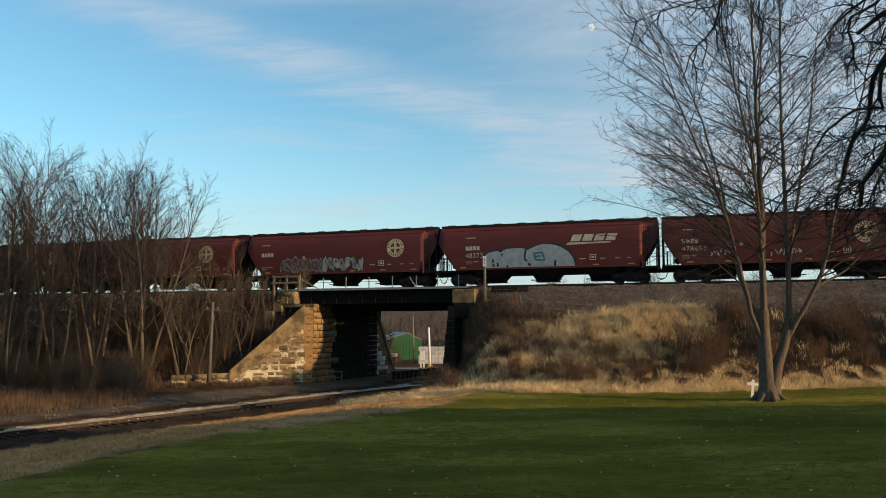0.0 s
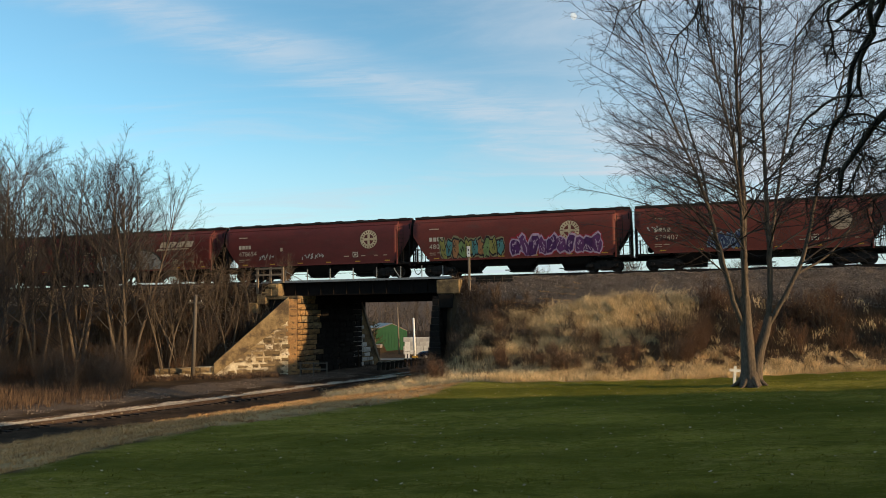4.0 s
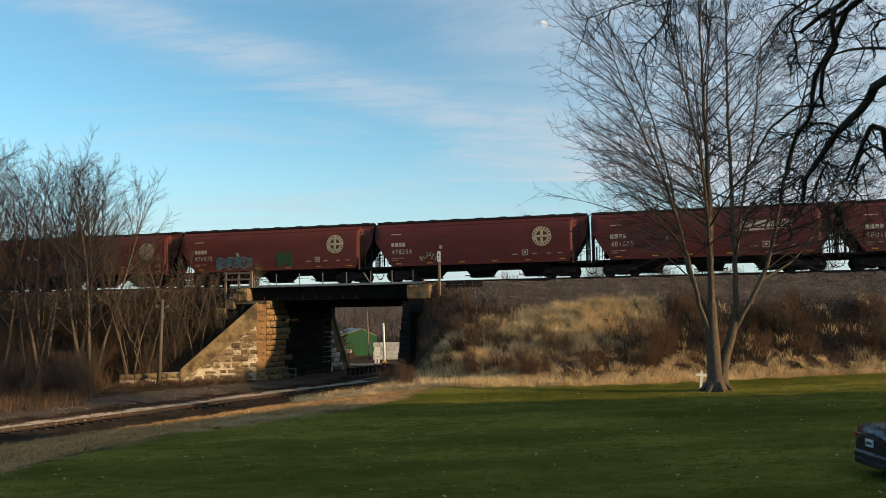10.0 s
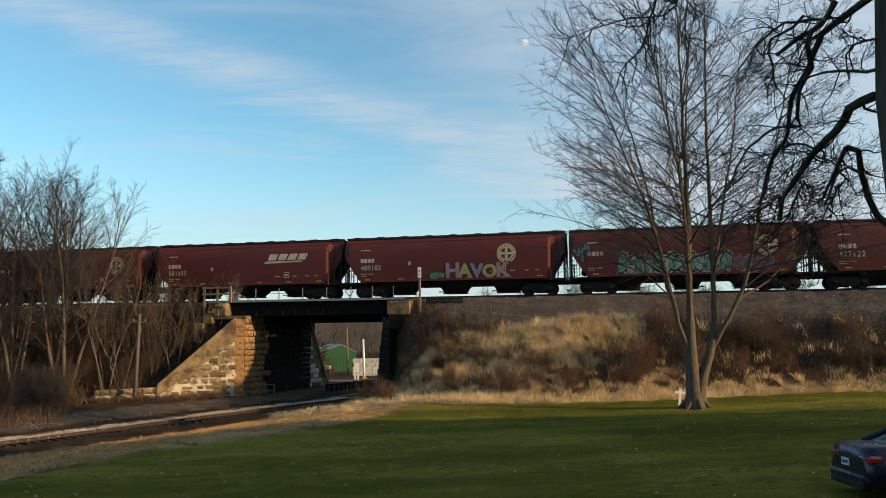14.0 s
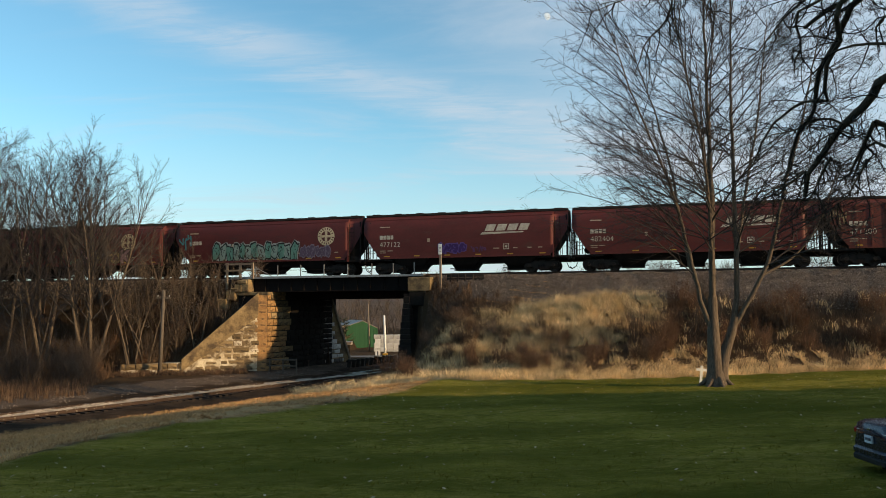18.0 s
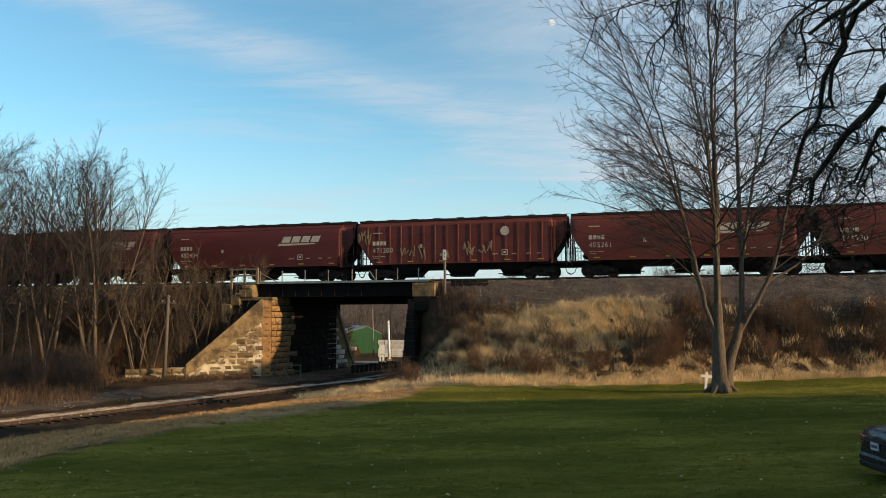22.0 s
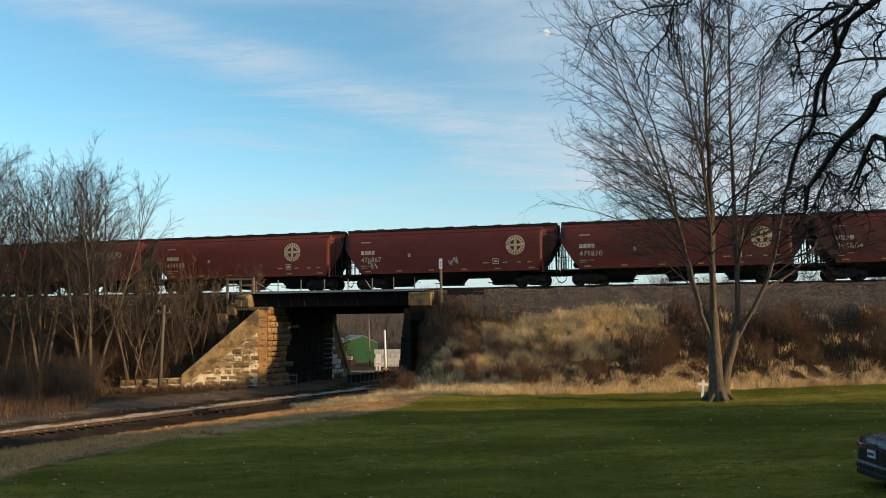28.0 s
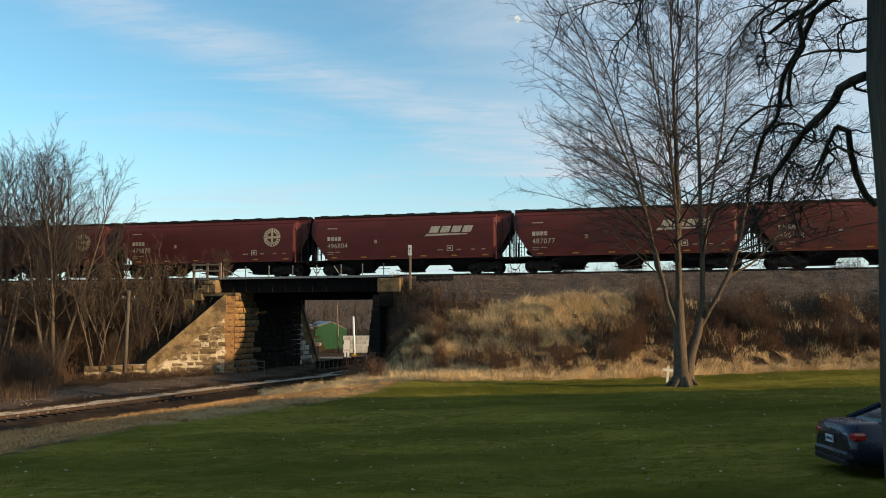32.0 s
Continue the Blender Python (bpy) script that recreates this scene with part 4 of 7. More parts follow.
def side_at(z, ribbed=False):
    """Half the body's width at height z."""
    return 1.53 if ribbed else float(np.interp(z, [p[0] for p in SIDE], [p[1] for p in SIDE]))


def hopper_body(length, ribbed):
    """The shell: bulging sides cut away at both ends by the slope sheets, and a roof that slopes up to the walkway."""
    half = length / 2
    cut = 1.35
    stations = [-half, -half + 0.05, -half + cut * 0.33, -half + cut * 0.66, -half + cut, -half * 0.5, 0, half * 0.5, half - cut, half - 1.12, half - 1.10, half - cut * 0.5, half - cut * 0.25, half - 0.05, half]
    bm = bmesh.new()
    rings = []
    for x in stations:
        e = half - abs(x)
        zb = 1.22 + (3.15 - 1.22) * max(0, 1 - e / cut) ** 1.25
        # the far end of every car steps in behind its ladder post
        shrink = (0.05 if e < 0.01 else 0.0) + (0.24 if x > half - 1.11 else 0.0)
        ring = []
        zs = [zb + (3.6 - zb) * k / 4 for k in range(5)] + [3.85, 4.0, 4.12]
        for z in zs:
            ring.append((-(side_at(z, ribbed) - shrink), z))
        top = [(-1.22 + shrink, 4.20), (-0.95, 4.42), (-0.55, 4.50)]
        ring += top
        ring += [(-y, z) for y, z in reversed(top)]
        ring += [(-y, z) for y, z in reversed(ring[:8])]
        rings.append([bm.verts.new((x, y, z)) for y, z in ring])
    k = len(rings[0])
    for a, b in zip(rings, rings[1:]):
        for j in range(k):
            f = bm.faces.new((a[j], b[j], b[(j + 1) % k], a[(j + 1) % k]))
            f.smooth = 0 < j < 8 or k - 9 < j < k - 1
            # Underside and slope sheets get the grime with shade in its colour.
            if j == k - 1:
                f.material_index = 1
    # End caps too, for the shade that the next car throws on them.
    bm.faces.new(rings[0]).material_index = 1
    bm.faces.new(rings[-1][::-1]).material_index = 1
    bmesh.ops.recalc_face_normals(bm, faces=bm.faces[:])
    return bm


def hopper_bay():
    bm = bmesh.new()
    lo = [bm.verts.new((x * 0.78, y * 0.55, 0.28)) for x, y in ((-1, -1), (1, -1), (1, 1), (-1, 1))]
    mid = [bm.verts.new((x * 0.95, y * 1.0, 0.62)) for x, y in ((-1, -1), (1, -1), (1, 1), (-1, 1))]
    hi = [bm.verts.new((x * 1.5, y * 1.44, 1.22)) for x, y in ((-1, -1), (1, -1), (1, 1), (-1, 1))]
    for a, b in ((lo, mid), (mid, hi)):
        for k in range(4):
            bm.faces.new((a[k], a[(k + 1) % 4], b[(k + 1) % 4], b[k]))
    bm.faces.new(lo[::-1])
    bm.faces.new(hi)
    return bm


def to_mesh(name, bm, mat):
    me = bpy.data.meshes.new(name)
    bm.to_mesh(me)
    bm.free()
    for one in (mat if isinstance(mat, (list, tuple)) else [mat]):
        me.materials.append(one)
    return me


def wheel_bm():
    bm = bmesh.new()
    prof = ((0.0, 0.10), (0.12, 0.10), (0.14, 0.06), (0.34, 0.04), (0.38, 0.07), (0.457, 0.07), (0.457, -0.06), (0.485, -0.065), (0.485, -0.09), (0.36, -0.09), (0.0, -0.06))
    rings = []
    for k in range(20):
        a = 2 * math.pi * k / 20
        rings.append([bm.verts.new((r * math.cos(a), -y, r * math.sin(a))) for r, y in prof])
    for k in range(20):
        p, q = rings[k], rings[(k + 1) % 20]
        for j in range(len(prof) - 1):
            if prof[j][0] == 0:
                bm.faces.new((p[j], p[j + 1], q[j + 1]))
            elif prof[j + 1][0] == 0:
                bm.faces.new((p[j], p[j + 1], q[j]))
            else:
                bm.faces.new((p[j], p[j + 1], q[j + 1], q[j]))
    bmesh.ops.remove_doubles(bm, verts=bm.verts[:], dist=0.001)
    bmesh.ops.recalc_face_normals(bm, faces=bm.faces[:])
    return bm


WHEEL = to_mesh("wheel", wheel_bm(), M["wheel"])
FRAME = to_mesh("side_frame", prism([(-1.25, 0.36), (-1.2, 0.62), (-0.7, 0.66), (-0.5, 0.78), (0.5, 0.78), (0.7, 0.66), (1.2, 0.62), (1.25, 0.36), (1.0, 0.32), (0.62, 0.34), (0.4, 0.16), (-0.4, 0.16), (-0.62, 0.34), (-1.0, 0.32)], -0.09, 0.09, 0.02), M["truck"])
BOLSTER = to_mesh("bolster", box(-0.2, -1.1, 0.42, 0.2, 1.1, 0.85, 0.03), M["truck"])
SPRING = to_mesh("spring_nest", boxes((-0.26, -0.11, 0.2, -0.10, 0.11, 0.5), (-0.08, -0.11, 0.2, 0.08, 0.11, 0.5), (0.10, -0.11, 0.2, 0.26, 0.11, 0.5)), M["grime_shade"])
JOURNAL = to_mesh("bearing_cap", tube([(0, -0.1, 0), (0, 0.06, 0)], [0.12, 0.14], 10), M["wheel"])
BAY = to_mesh("hopper_bay", hopper_bay(), M["grime_shade"])
GATE = to_mesh("outlet_gate", boxes((-0.85, -0.7, 0.2, 0.85, 0.7, 0.29), (-1.15, -0.9, 0.3, -0.8, -0.6, 0.36), (0.8, -0.9, 0.3, 1.15, -0.6, 0.36)), M["grime_shade"])
COUPLER = to_mesh("coupler", prism([(0, 0.72), (0.75, 0.74), (0.95, 0.66), (0.95, 1.02), (0.72, 0.98), (0, 0.98)], -0.14, 0.14, 0.02), M["truck"])
HOSE = to_mesh("air_hose", tube([(0.15, 0.3, 0.7), (0.3, 0.3, 0.35), (0.55, 0.22, 0.22), (0.75, 0.12, 0.35)], 0.03, 6), M["rubber"])
HATCH = to_mesh("roof_hatch", box(-0.55, -0.42, 4.48, 0.55, 0.42, 4.66, 0.03), M["walkway"])


def ladder_bm(x, y, z0, z1, width, along_x=True, rungs=8):
    bm = bmesh.new()
    for k in (0, width):
        p, q = ((x + k, y, z0), (x + k, y, z1)) if along_x else ((x, y + k, z0), (x, y + k, z1))
        add_tube(bm, [p, q], 0.022, 5)
    for k in range(rungs):
        z = z0 + (z1 - z0) * (k + 0.5) / rungs
        add_tube(bm, [(x, y, z), (x + width, y, z)] if along_x else [(x, y, z), (x, y + width, z)], 0.014, 4)
    return bm


def end_frame_bm(half, side):
    """Posts, rails and the brake platform over a truck; side -1 or 1 is the end of the car."""
    bm = bmesh.new()
    e = side * (half - 0.03)
    for y in (-1.42, 1.42):
        add_tube(bm, [(e, y, 1.1), (e, y, 3.25)], 0.035, 5)
        add_tube(bm, [(side * (half - 0.75), y, 1.2), (side * (half - 0.75), y, 2.35)], 0.03, 5)
        add_tube(bm, [(side * (half - 1.2), y, 2.0), (e, y, 2.0)], 0.02, 4)
    for z in (1.75, 2.2, 2.7, 3.2):
        add_tube(bm, [(e, -1.42, z), (e, 1.42, z)], 0.02, 4)
    for y in (-0.5, 0.5):
        add_tube(bm, [(e, y, 1.1), (e, y, 3.2)], 0.03, 5)
    return bm


def end_platform_bm(half, side):
    a, b = sorted((side * (half - 2.3), side * half))
    bm = boxes((a, -1.45, 1.0, b, 1.45, 1.14), (a, -0.35, 0.72, b, 0.35, 1.0))
    c, d = sorted((side * (half - 0.1), side * (half + 0.04)))
    add_box(bm, c, -1.5, 0.86, d, 1.5, 1.16)
    return bm


def on_side(bm, ribbed, lift):
    """Lays flat work, drawn in x and z, on the near side of the body."""
    for v in bm.verts:
        v.co.y = -(side_at(v.co.z, ribbed) + lift + (0.04 if ribbed else 0.0))
    return bm


def flat_poly(bm, pts, mat=0):
    f = bm.faces.new([bm.verts.new((x, 0, z)) for x, z in pts])
    f.material_index = mat
    return f


def fine_cut(bm):
    """Cuts flat work into level bands so that it can follow the bulge."""
    for z in (1.6, 1.9, 2.2, 2.5, 2.8, 3.1, 3.4, 3.7):
        bmesh.ops.bisect_plane(bm, geom=bm.verts[:] + bm.edges[:] + bm.faces[:], plane_co=(0, 0, z), plane_no=(0, 0, 1))
    return bm


def number_bm(text, x, z, size):
    """Figures set in the built-in font, laid in the x-z plane."""
    cu = bpy.data.curves.new("figures", "FONT")
    cu.body, cu.size, cu.space_character = text, size, 1.08
    ob = new("figures", cu)
    bpy.context.view_layer.update()
    me = bpy.data.meshes.new_from_object(ob)
    bpy.data.objects.remove(ob)
    bm = bmesh.new()
    bm.from_mesh(me)
    bpy.data.meshes.remove(me)
    for v in bm.verts:
        v.co = Vector((x + v.co.x, 0, z + v.co.y))
    return bm


def ring_emblem_bm(x, z, r, solid):
    bm = bmesh.new()
    seg = 28
    if solid:
        flat_poly(bm, [(x + r * math.cos(2 * math.pi * k / seg), z + r * math.sin(2 * math.pi * k / seg)) for k in range(seg)])
        return bm
    seg = 56
    for r0, r1, text in ((0.93, 1.0, False), (0.68, 0.93, True), (0.58, 0.68, False)):
        for k in range(seg):
            if text and k % 28 > 2 and k % 3 == 0:
                continue
            a, b = 2 * math.pi * k / seg, 2 * math.pi * (k + 1) / seg
            flat_poly(bm, [(x + r * q * math.cos(w), z + r * q * math.sin(w)) for q, w in ((r0, a), (r1, a), (r1, b), (r0, b))])
    for a, b, c, d in ((-0.14, -0.56, 0.14, 0.56), (-0.56, -0.12, -0.14, 0.12), (0.14, -0.12, 0.56, 0.12)):
        flat_poly(bm, [(x + a * r, z + b * r), (x + c * r, z + b * r), (x + c * r, z + d * r), (x + a * r, z + d * r)])
    return bm


def slant_mark_bm(x, z, w, h):
    """A slanted wordmark drawn as plain blocks over a tapering underline."""
    bm = bmesh.new()
    sl = 0.35 * h
    n, gap = 4, 0.045 * w
    bw = (w - gap * 3) / n
    for k in range(n):
        x0 = x + k * (bw + gap)
        flat_poly(bm, [(x0 + sl * 0.4, z + h * 0.35), (x0 + bw + sl * 0.4, z + h * 0.35), (x0 + bw + sl * 1.2, z + h), (x0 + sl * 1.2, z + h)])
    flat_poly(bm, [(x - sl * 0.9, z), (x + w * 0.93, z + h * 0.12), (x + w * 0.96, z + h * 0.24), (x - sl * 0.3, z + h * 0.24)])
    return bm


def bars_bm(x, z, widths, h, gap):
    bm = bmesh.new()
    for w in widths:
        flat_poly(bm, [(x, z), (x + w, z), (x + w, z + h), (x, z + h)])
        x += w + gap
    return bm


def blob(r, cx, cz, w, h, lean, n=9, rough=0.18):
    return [(cx + lean * 0.5 * math.sin(a) * h + 0.5 * w * math.copysign(abs(math.cos(a)) ** 0.6, math.cos(a)) * (1 + r.uniform(-rough, rough)),
             cz + 0.5 * h * math.copysign(abs(math.sin(a)) ** 0.6, math.sin(a)) * (1 + r.uniform(-rough, rough))) for a in (2 * math.pi * k / n for k in range(n))]


def tag_piece(parent, ribbed, x0, x1, z0, z1, letters, fills, outline, seed, halo=None, label=""):
    """A sprayed tag of fat letter-like shapes: a halo, an outline, a fill and inner strokes, each a thin coat over the last."""
    r = random.Random(seed)
    layers = ([("halo", halo, 1.30, 0.006)] if halo else []) + [("outline", outline, 1.14, 0.010), ("fill", None, 0.92, 0.014)]
    letters = int(letters * 1.5)
    step = (x1 - x0) / letters
    shapes = [(x0 + step * (k + 0.5) + r.uniform(-0.08, 0.08) * step, (z0 + z1) / 2 + r.uniform(-0.08, 0.08) * (z1 - z0), step * r.uniform(0.95, 1.2), (z1 - z0) * r.uniform(0.8, 1.05), r.uniform(-0.35, 0.35), r.randrange(10 ** 6)) for k in range(letters)]
    mats, tag = [], bmesh.new()
    holder = None
    for nm, colour, grow, lift in layers:
        bm = bmesh.new()
        for k, (cx, cz, w, h, lean, sd) in enumerate(shapes):
            rr = random.Random(sd)
            mi = (k % len(fills)) if nm == "fill" else 0
            pts = blob(rr, cx, cz, w * grow, h * grow, lean, 13, 0.30 if nm != "halo" else 0.14)
            f = flat_poly(bm, [(x, max(1.26, min(3.9, z))) for x, z in pts], mi)
        bmesh.ops.triangulate(bm, faces=bm.faces[:])
        fine_cut(bm)
        on_side(bm, ribbed, lift)
        m = [spray(*c) for c in fills] if nm == "fill" else spray(*colour)
        ob = part("graffiti" if holder is None else nm, bm, m, parent if holder is None else holder, label if holder is None else "")
        holder = holder or ob
    bm = bmesh.new()
    for cx, cz, w, h, lean, sd in shapes:
        rr = random.Random(sd + 1)
        for _ in range(6):
            ax, az = cx + rr.uniform(-0.3, 0.3) * w, cz + rr.uniform(-0.32, 0.32) * h
            bx, bz = ax + rr.uniform(-0.25, 0.25) * w, az + rr.uniform(-0.3, 0.3) * h
            d = Vector((bx - ax, bz - az))
            if d.length < 0.05:
                continue
            q = Vector((-d.y, d.x)).normalized() * 0.026
            flat_poly(bm, [(ax + q.x, az + q.y), (bx + q.x, bz + q.y), (bx - q.x, bz - q.y), (ax - q.x, az - q.y)])
    on_side(bm, ribbed, 0.018)
    tagged(part("scrawl", bm, spray(*outline), holder), kind="stuff")


def letter_bm(ch, size, x, z, fat, lean, w_k=1.0):
    """One letter of the built-in font, fattened, as flat work; returns it with its width."""
    cu = bpy.data.curves.new("letter", "FONT")
    cu.body, cu.size, cu.offset, cu.shear = ch, size, fat, lean
    ob = new("letter", cu)
    bpy.context.view_layer.update()
    me = bpy.data.meshes.new_from_object(ob)
    bpy.data.objects.remove(ob)
    bm = bmesh.new()
    bm.from_mesh(me)
    bpy.data.meshes.remove(me)
    wide = max(v.co.x for v in bm.verts)
    for v in bm.verts:
        v.co = Vector((x + v.co.x * w_k, 0, z + v.co.y))
    return bm, wide * w_k


def word_piece(parent, text, x0, x1, z0, heights, fills, outline, fat=0.07, label=""):
    """Sprayed block letters: a dark outline under fat fills, letter by letter."""
    trial = []
    for ch, h in zip(text, heights):
        bm, w = letter_bm(ch, h / 0.7, 0, 0, 0.0, 0.0)
        bm.free()
        trial.append(w)
    k = (x1 - x0) / sum(trial)
    x, holder = x0, None
    for i, (ch, h, w) in enumerate(zip(text, heights, trial)):
        for nm, extra, colour, lift in (("outline", fat, outline, 0.010), ("fill", fat * 0.5, fills[i % len(fills)], 0.014)):
            bm, _ = letter_bm(ch, h / 0.7, x, z0, extra, 0.0, k)
            fine_cut(bm)
            on_side(bm, False, lift)
            ob = part("graffiti" if holder is None else nm, bm, spray(*colour), parent if holder is None else holder, label if holder is None else "")
            holder = holder or ob
        x += w * k


def scribble(parent, ribbed, x0, x1, z0, z1, colour, seed, strokes=7, thick=0.035, label="thin sprayed scrawl"):
    r = random.Random(seed)
    bm = bmesh.new()
    step = (x1 - x0) / strokes
    for k in range(strokes):
        cx = x0 + step * (k + 0.5)
        pts = [(cx + r.uniform(-0.6, 0.6) * step, r.uniform(z0, z1)) for _ in range(4)]
        for (ax, az), (bx, bz) in zip(pts, pts[1:]):
            d = Vector((bx - ax, bz - az))
            if d.length < 0.05:
                continue
            q = Vector((-d.y, d.x)).normalized() * thick
            flat_poly(bm, [(ax + q.x, az + q.y), (bx + q.x, bz + q.y), (bx - q.x, bz - q.y), (ax - q.x, az - q.y)])
    on_side(bm, ribbed, 0.012)
    tagged(part("graffiti", bm, spray(*colour), parent, label), kind="stuff")


def hopper_car(length, paint, label, ribbed=False):
    """One covered hopper with its parts; x along the car, z up from the rail head."""
    car = empty("hopper_car", pose(0, 0, 0), label, "freight car", "cars of the train")
    half = length / 2
    part("body", hopper_body(length, ribbed), [M[paint], M["grime_shade"]], car)
    if ribbed:
        for k in range(17):
            x = -half + 0.9 + k * (length - 1.8) / 16
            zb = 1.24 + max(0, (1.35 - (half - abs(x))) / 1.35) * 1.95
            part("rib", box(x - 0.07, -1.565, zb, x + 0.07, -1.50, 4.08, 0.015), M[paint], car)
    part("side_sill", boxes((-half + 1.3, -1.535, 1.14, half - 1.3, -1.44, 1.27), (-half + 1.3, 1.44, 1.14, half - 1.3, 1.535, 1.27)), M[paint], car)
    part("roof_walkway", boxes((-half + 0.02, -1.0, 4.45, half - 0.02, -0.5, 4.60), (-half + 0.02, 0.5, 4.45, half - 0.02, 1.0, 4.60)), M["walkway"], car, "dark steel roof walkway")
    part("eave_rail", boxes((-half, -1.36, 4.10, half - 1.1, -1.29, 4.16), (-half, 1.29, 4.10, half - 1.1, 1.36, 4.16)), M[paint], car)
    for k in range(9):
        x = (k - 4) * (length - 1.6) / 8
        part("hatch_latch", box(x - 0.28, -0.86, 4.60, x + 0.28, -0.60, 4.66), M["walkway"], car)
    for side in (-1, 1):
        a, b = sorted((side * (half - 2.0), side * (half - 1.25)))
        part("end_bulkhead", boxes((a, -0.7, 1.1, b, 0.7, 2.5), (min(a, b + 0.25 * side), -1.2, 1.12, max(a, b + 0.25 * side), 1.2, 1.5)), M["grime_shade"], car)
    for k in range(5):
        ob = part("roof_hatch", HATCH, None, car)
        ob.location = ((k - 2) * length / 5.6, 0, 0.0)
    part("underframe", boxes((-5.6, -0.9, 0.74, 5.6, 0.9, 1.24), (-half + 0.2, -0.3, 0.74, half - 0.2, 0.3, 1.1)), M["grime_shade"], car)
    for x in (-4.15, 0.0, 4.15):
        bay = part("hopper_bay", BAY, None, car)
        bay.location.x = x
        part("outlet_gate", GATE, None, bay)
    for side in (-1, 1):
        part("end_platform", end_platform_bm(half, side), M["grime_shade"], car)
        part("end_frame", end_frame_bm(half, side), M["grime_shade"], car)
        part("ladder", ladder_bm(side * (half - (0.34 if side < 0 else 0.78)) - 0.2, -1.46, 1.05, 4.0, 0.4, True, 10), M["grime_shade"], car)
        at = -half + 0.35 if side < 0 else half - 1.1
        part("end_post", box(at - 0.05, -1.56, 1.0, at + 0.05, -1.44, 2.1 if side < 0 else 3.7), M["grime_shade" if side < 0 else paint], car)
        part("corner_post", box(side * (half - 0.12) - 0.04, -1.30, 1.0, side * (half - 0.12) + 0.04, -1.22, 4.1), M["grime_shade"], car)
        cp = part("coupler", COUPLER, None, car)
        cp.matrix_basis = pose(side * (half - 0.62), 0, 0, 0, 0, 0 if side > 0 else 180)
        hs = part("air_hose", HOSE, None, car)
        hs.matrix_basis = pose(side * (half - 0.45), 0, 0, 0, 0, 0 if side > 0 else 180)
        truck = part("truck", BOLSTER, None, car)
        truck.location.x = side * (half - 2.05)
        for y in (-1.0, 1.0):
            fr = part("side_frame", FRAME, None, truck)
            fr.location.y = y
            sp = part("spring_nest", SPRING, None, truck)
            sp.location.y = y
            for x in (-0.89, 0.89):
                w = part("wheel", WHEEL, None, truck)
                w.matrix_basis = pose(x, y * 0.76, 0.457, 0, 0, 0 if y < 0 else 180)
                j = part("bearing_cap", JOURNAL, None, truck)
                j.matrix_basis = pose(x, y * 1.08, 0.457, 0, 0, 0 if y < 0 else 180)
    tank = part("air_reservoir", tube([(-half + 1.0, -0.7, 1.5), (-half + 1.0, 0.7, 1.5)], 0.2, 10), M["grime_shade"], car)
    part("brake_wheel", tube([(half - 0.02, -0.75, 2.45), (half + 0.06, -0.75, 2.45)], 0.28, 14), M["grime_shade"], car)
    return car


PITCH = 16.913
GAP_SHIFT = {1: 0.19, 2: 0.03, 3: -0.08, 4: -0.08, 5: -0.24, 6: 0.13, 7: -0.08, 8: -0.22, 9: 0.31, 10: 0.22, 11: -0.45, 12: -0.16, 13: -0.3, 14: -0.45, 15: 0.08, 16: 0.17, 17: 0.45, 18: -0.40, 19: -0.25}


def gap_at(k):
    return PITCH * k + GAP_SHIFT.get(k, 0.0)


WHITE, CREAM = (0.55, 0.55, 0.52), (0.5, 0.42, 0.28)
# index: paint, mark, number, words for the label
CARS = {
    -3: ("maroon", "ring", "", ""), -2: ("maroon", "ring", "", ""), -1: ("maroon", "ring", "", ""), 0: ("maroon", "ring", "", "white and rust graffiti"),
    1: ("maroon", "slant", "483731", "big silver bubble graffiti"), 2: ("maroon", "ring", "478654", "thin white tags"), 3: ("maroon_red", "ring", "480161", "green and purple graffiti"),
    4: ("maroon_red", "disc", "479407", "a blue tag and chalky emblem"), 5: ("maroon_red", "ring", "476975", "pale blue graffiti"), 6: ("maroon", "ring", "478254", "a faint pale scrawl"),
    7: ("maroon", "slant", "481655", "a white slanted wordmark"), 8: ("maroon", "ring", "480182", "pastel block graffiti"), 9: ("maroon_dark", "ring", "", "wide green and white graffiti"),
    10: ("maroon", "slant", "477122", "a small violet tag"), 11: ("maroon", "slant", "482404", "a white slanted wordmark"), 12: ("maroon_red", "small", "471200", "ribbed sides and yellow scrawls"),
    13: ("maroon_red", "slant", "485261", "a white slanted wordmark"), 14: ("maroon_red", "pale", "474920", "a worn pale emblem"), 15: ("maroon", "ring", "476867", "a white scrawl"),
    16: ("maroon", "ring", "479870", "a cream round emblem"), 17: ("maroon", "slant", "496804", "a white slanted wordmark"), 18: ("maroon", "slant", "487077", "a white slanted wordmark"),
    19: ("maroon_red", "none", "496184", "plain sides"), 20: ("maroon", "ring", "", ""), 21: ("maroon", "ring", "", ""),
}
EMBLEM_SHIFT = {0: 0.45, 2: 0.4, 3: -0.55, 4: 0.85, 5: 0.75, 6: 0.5, 8: -0.5, 9: 0.95, 14: -0.45, 15: 0.75, 16: 0.8}
TRAIN = []
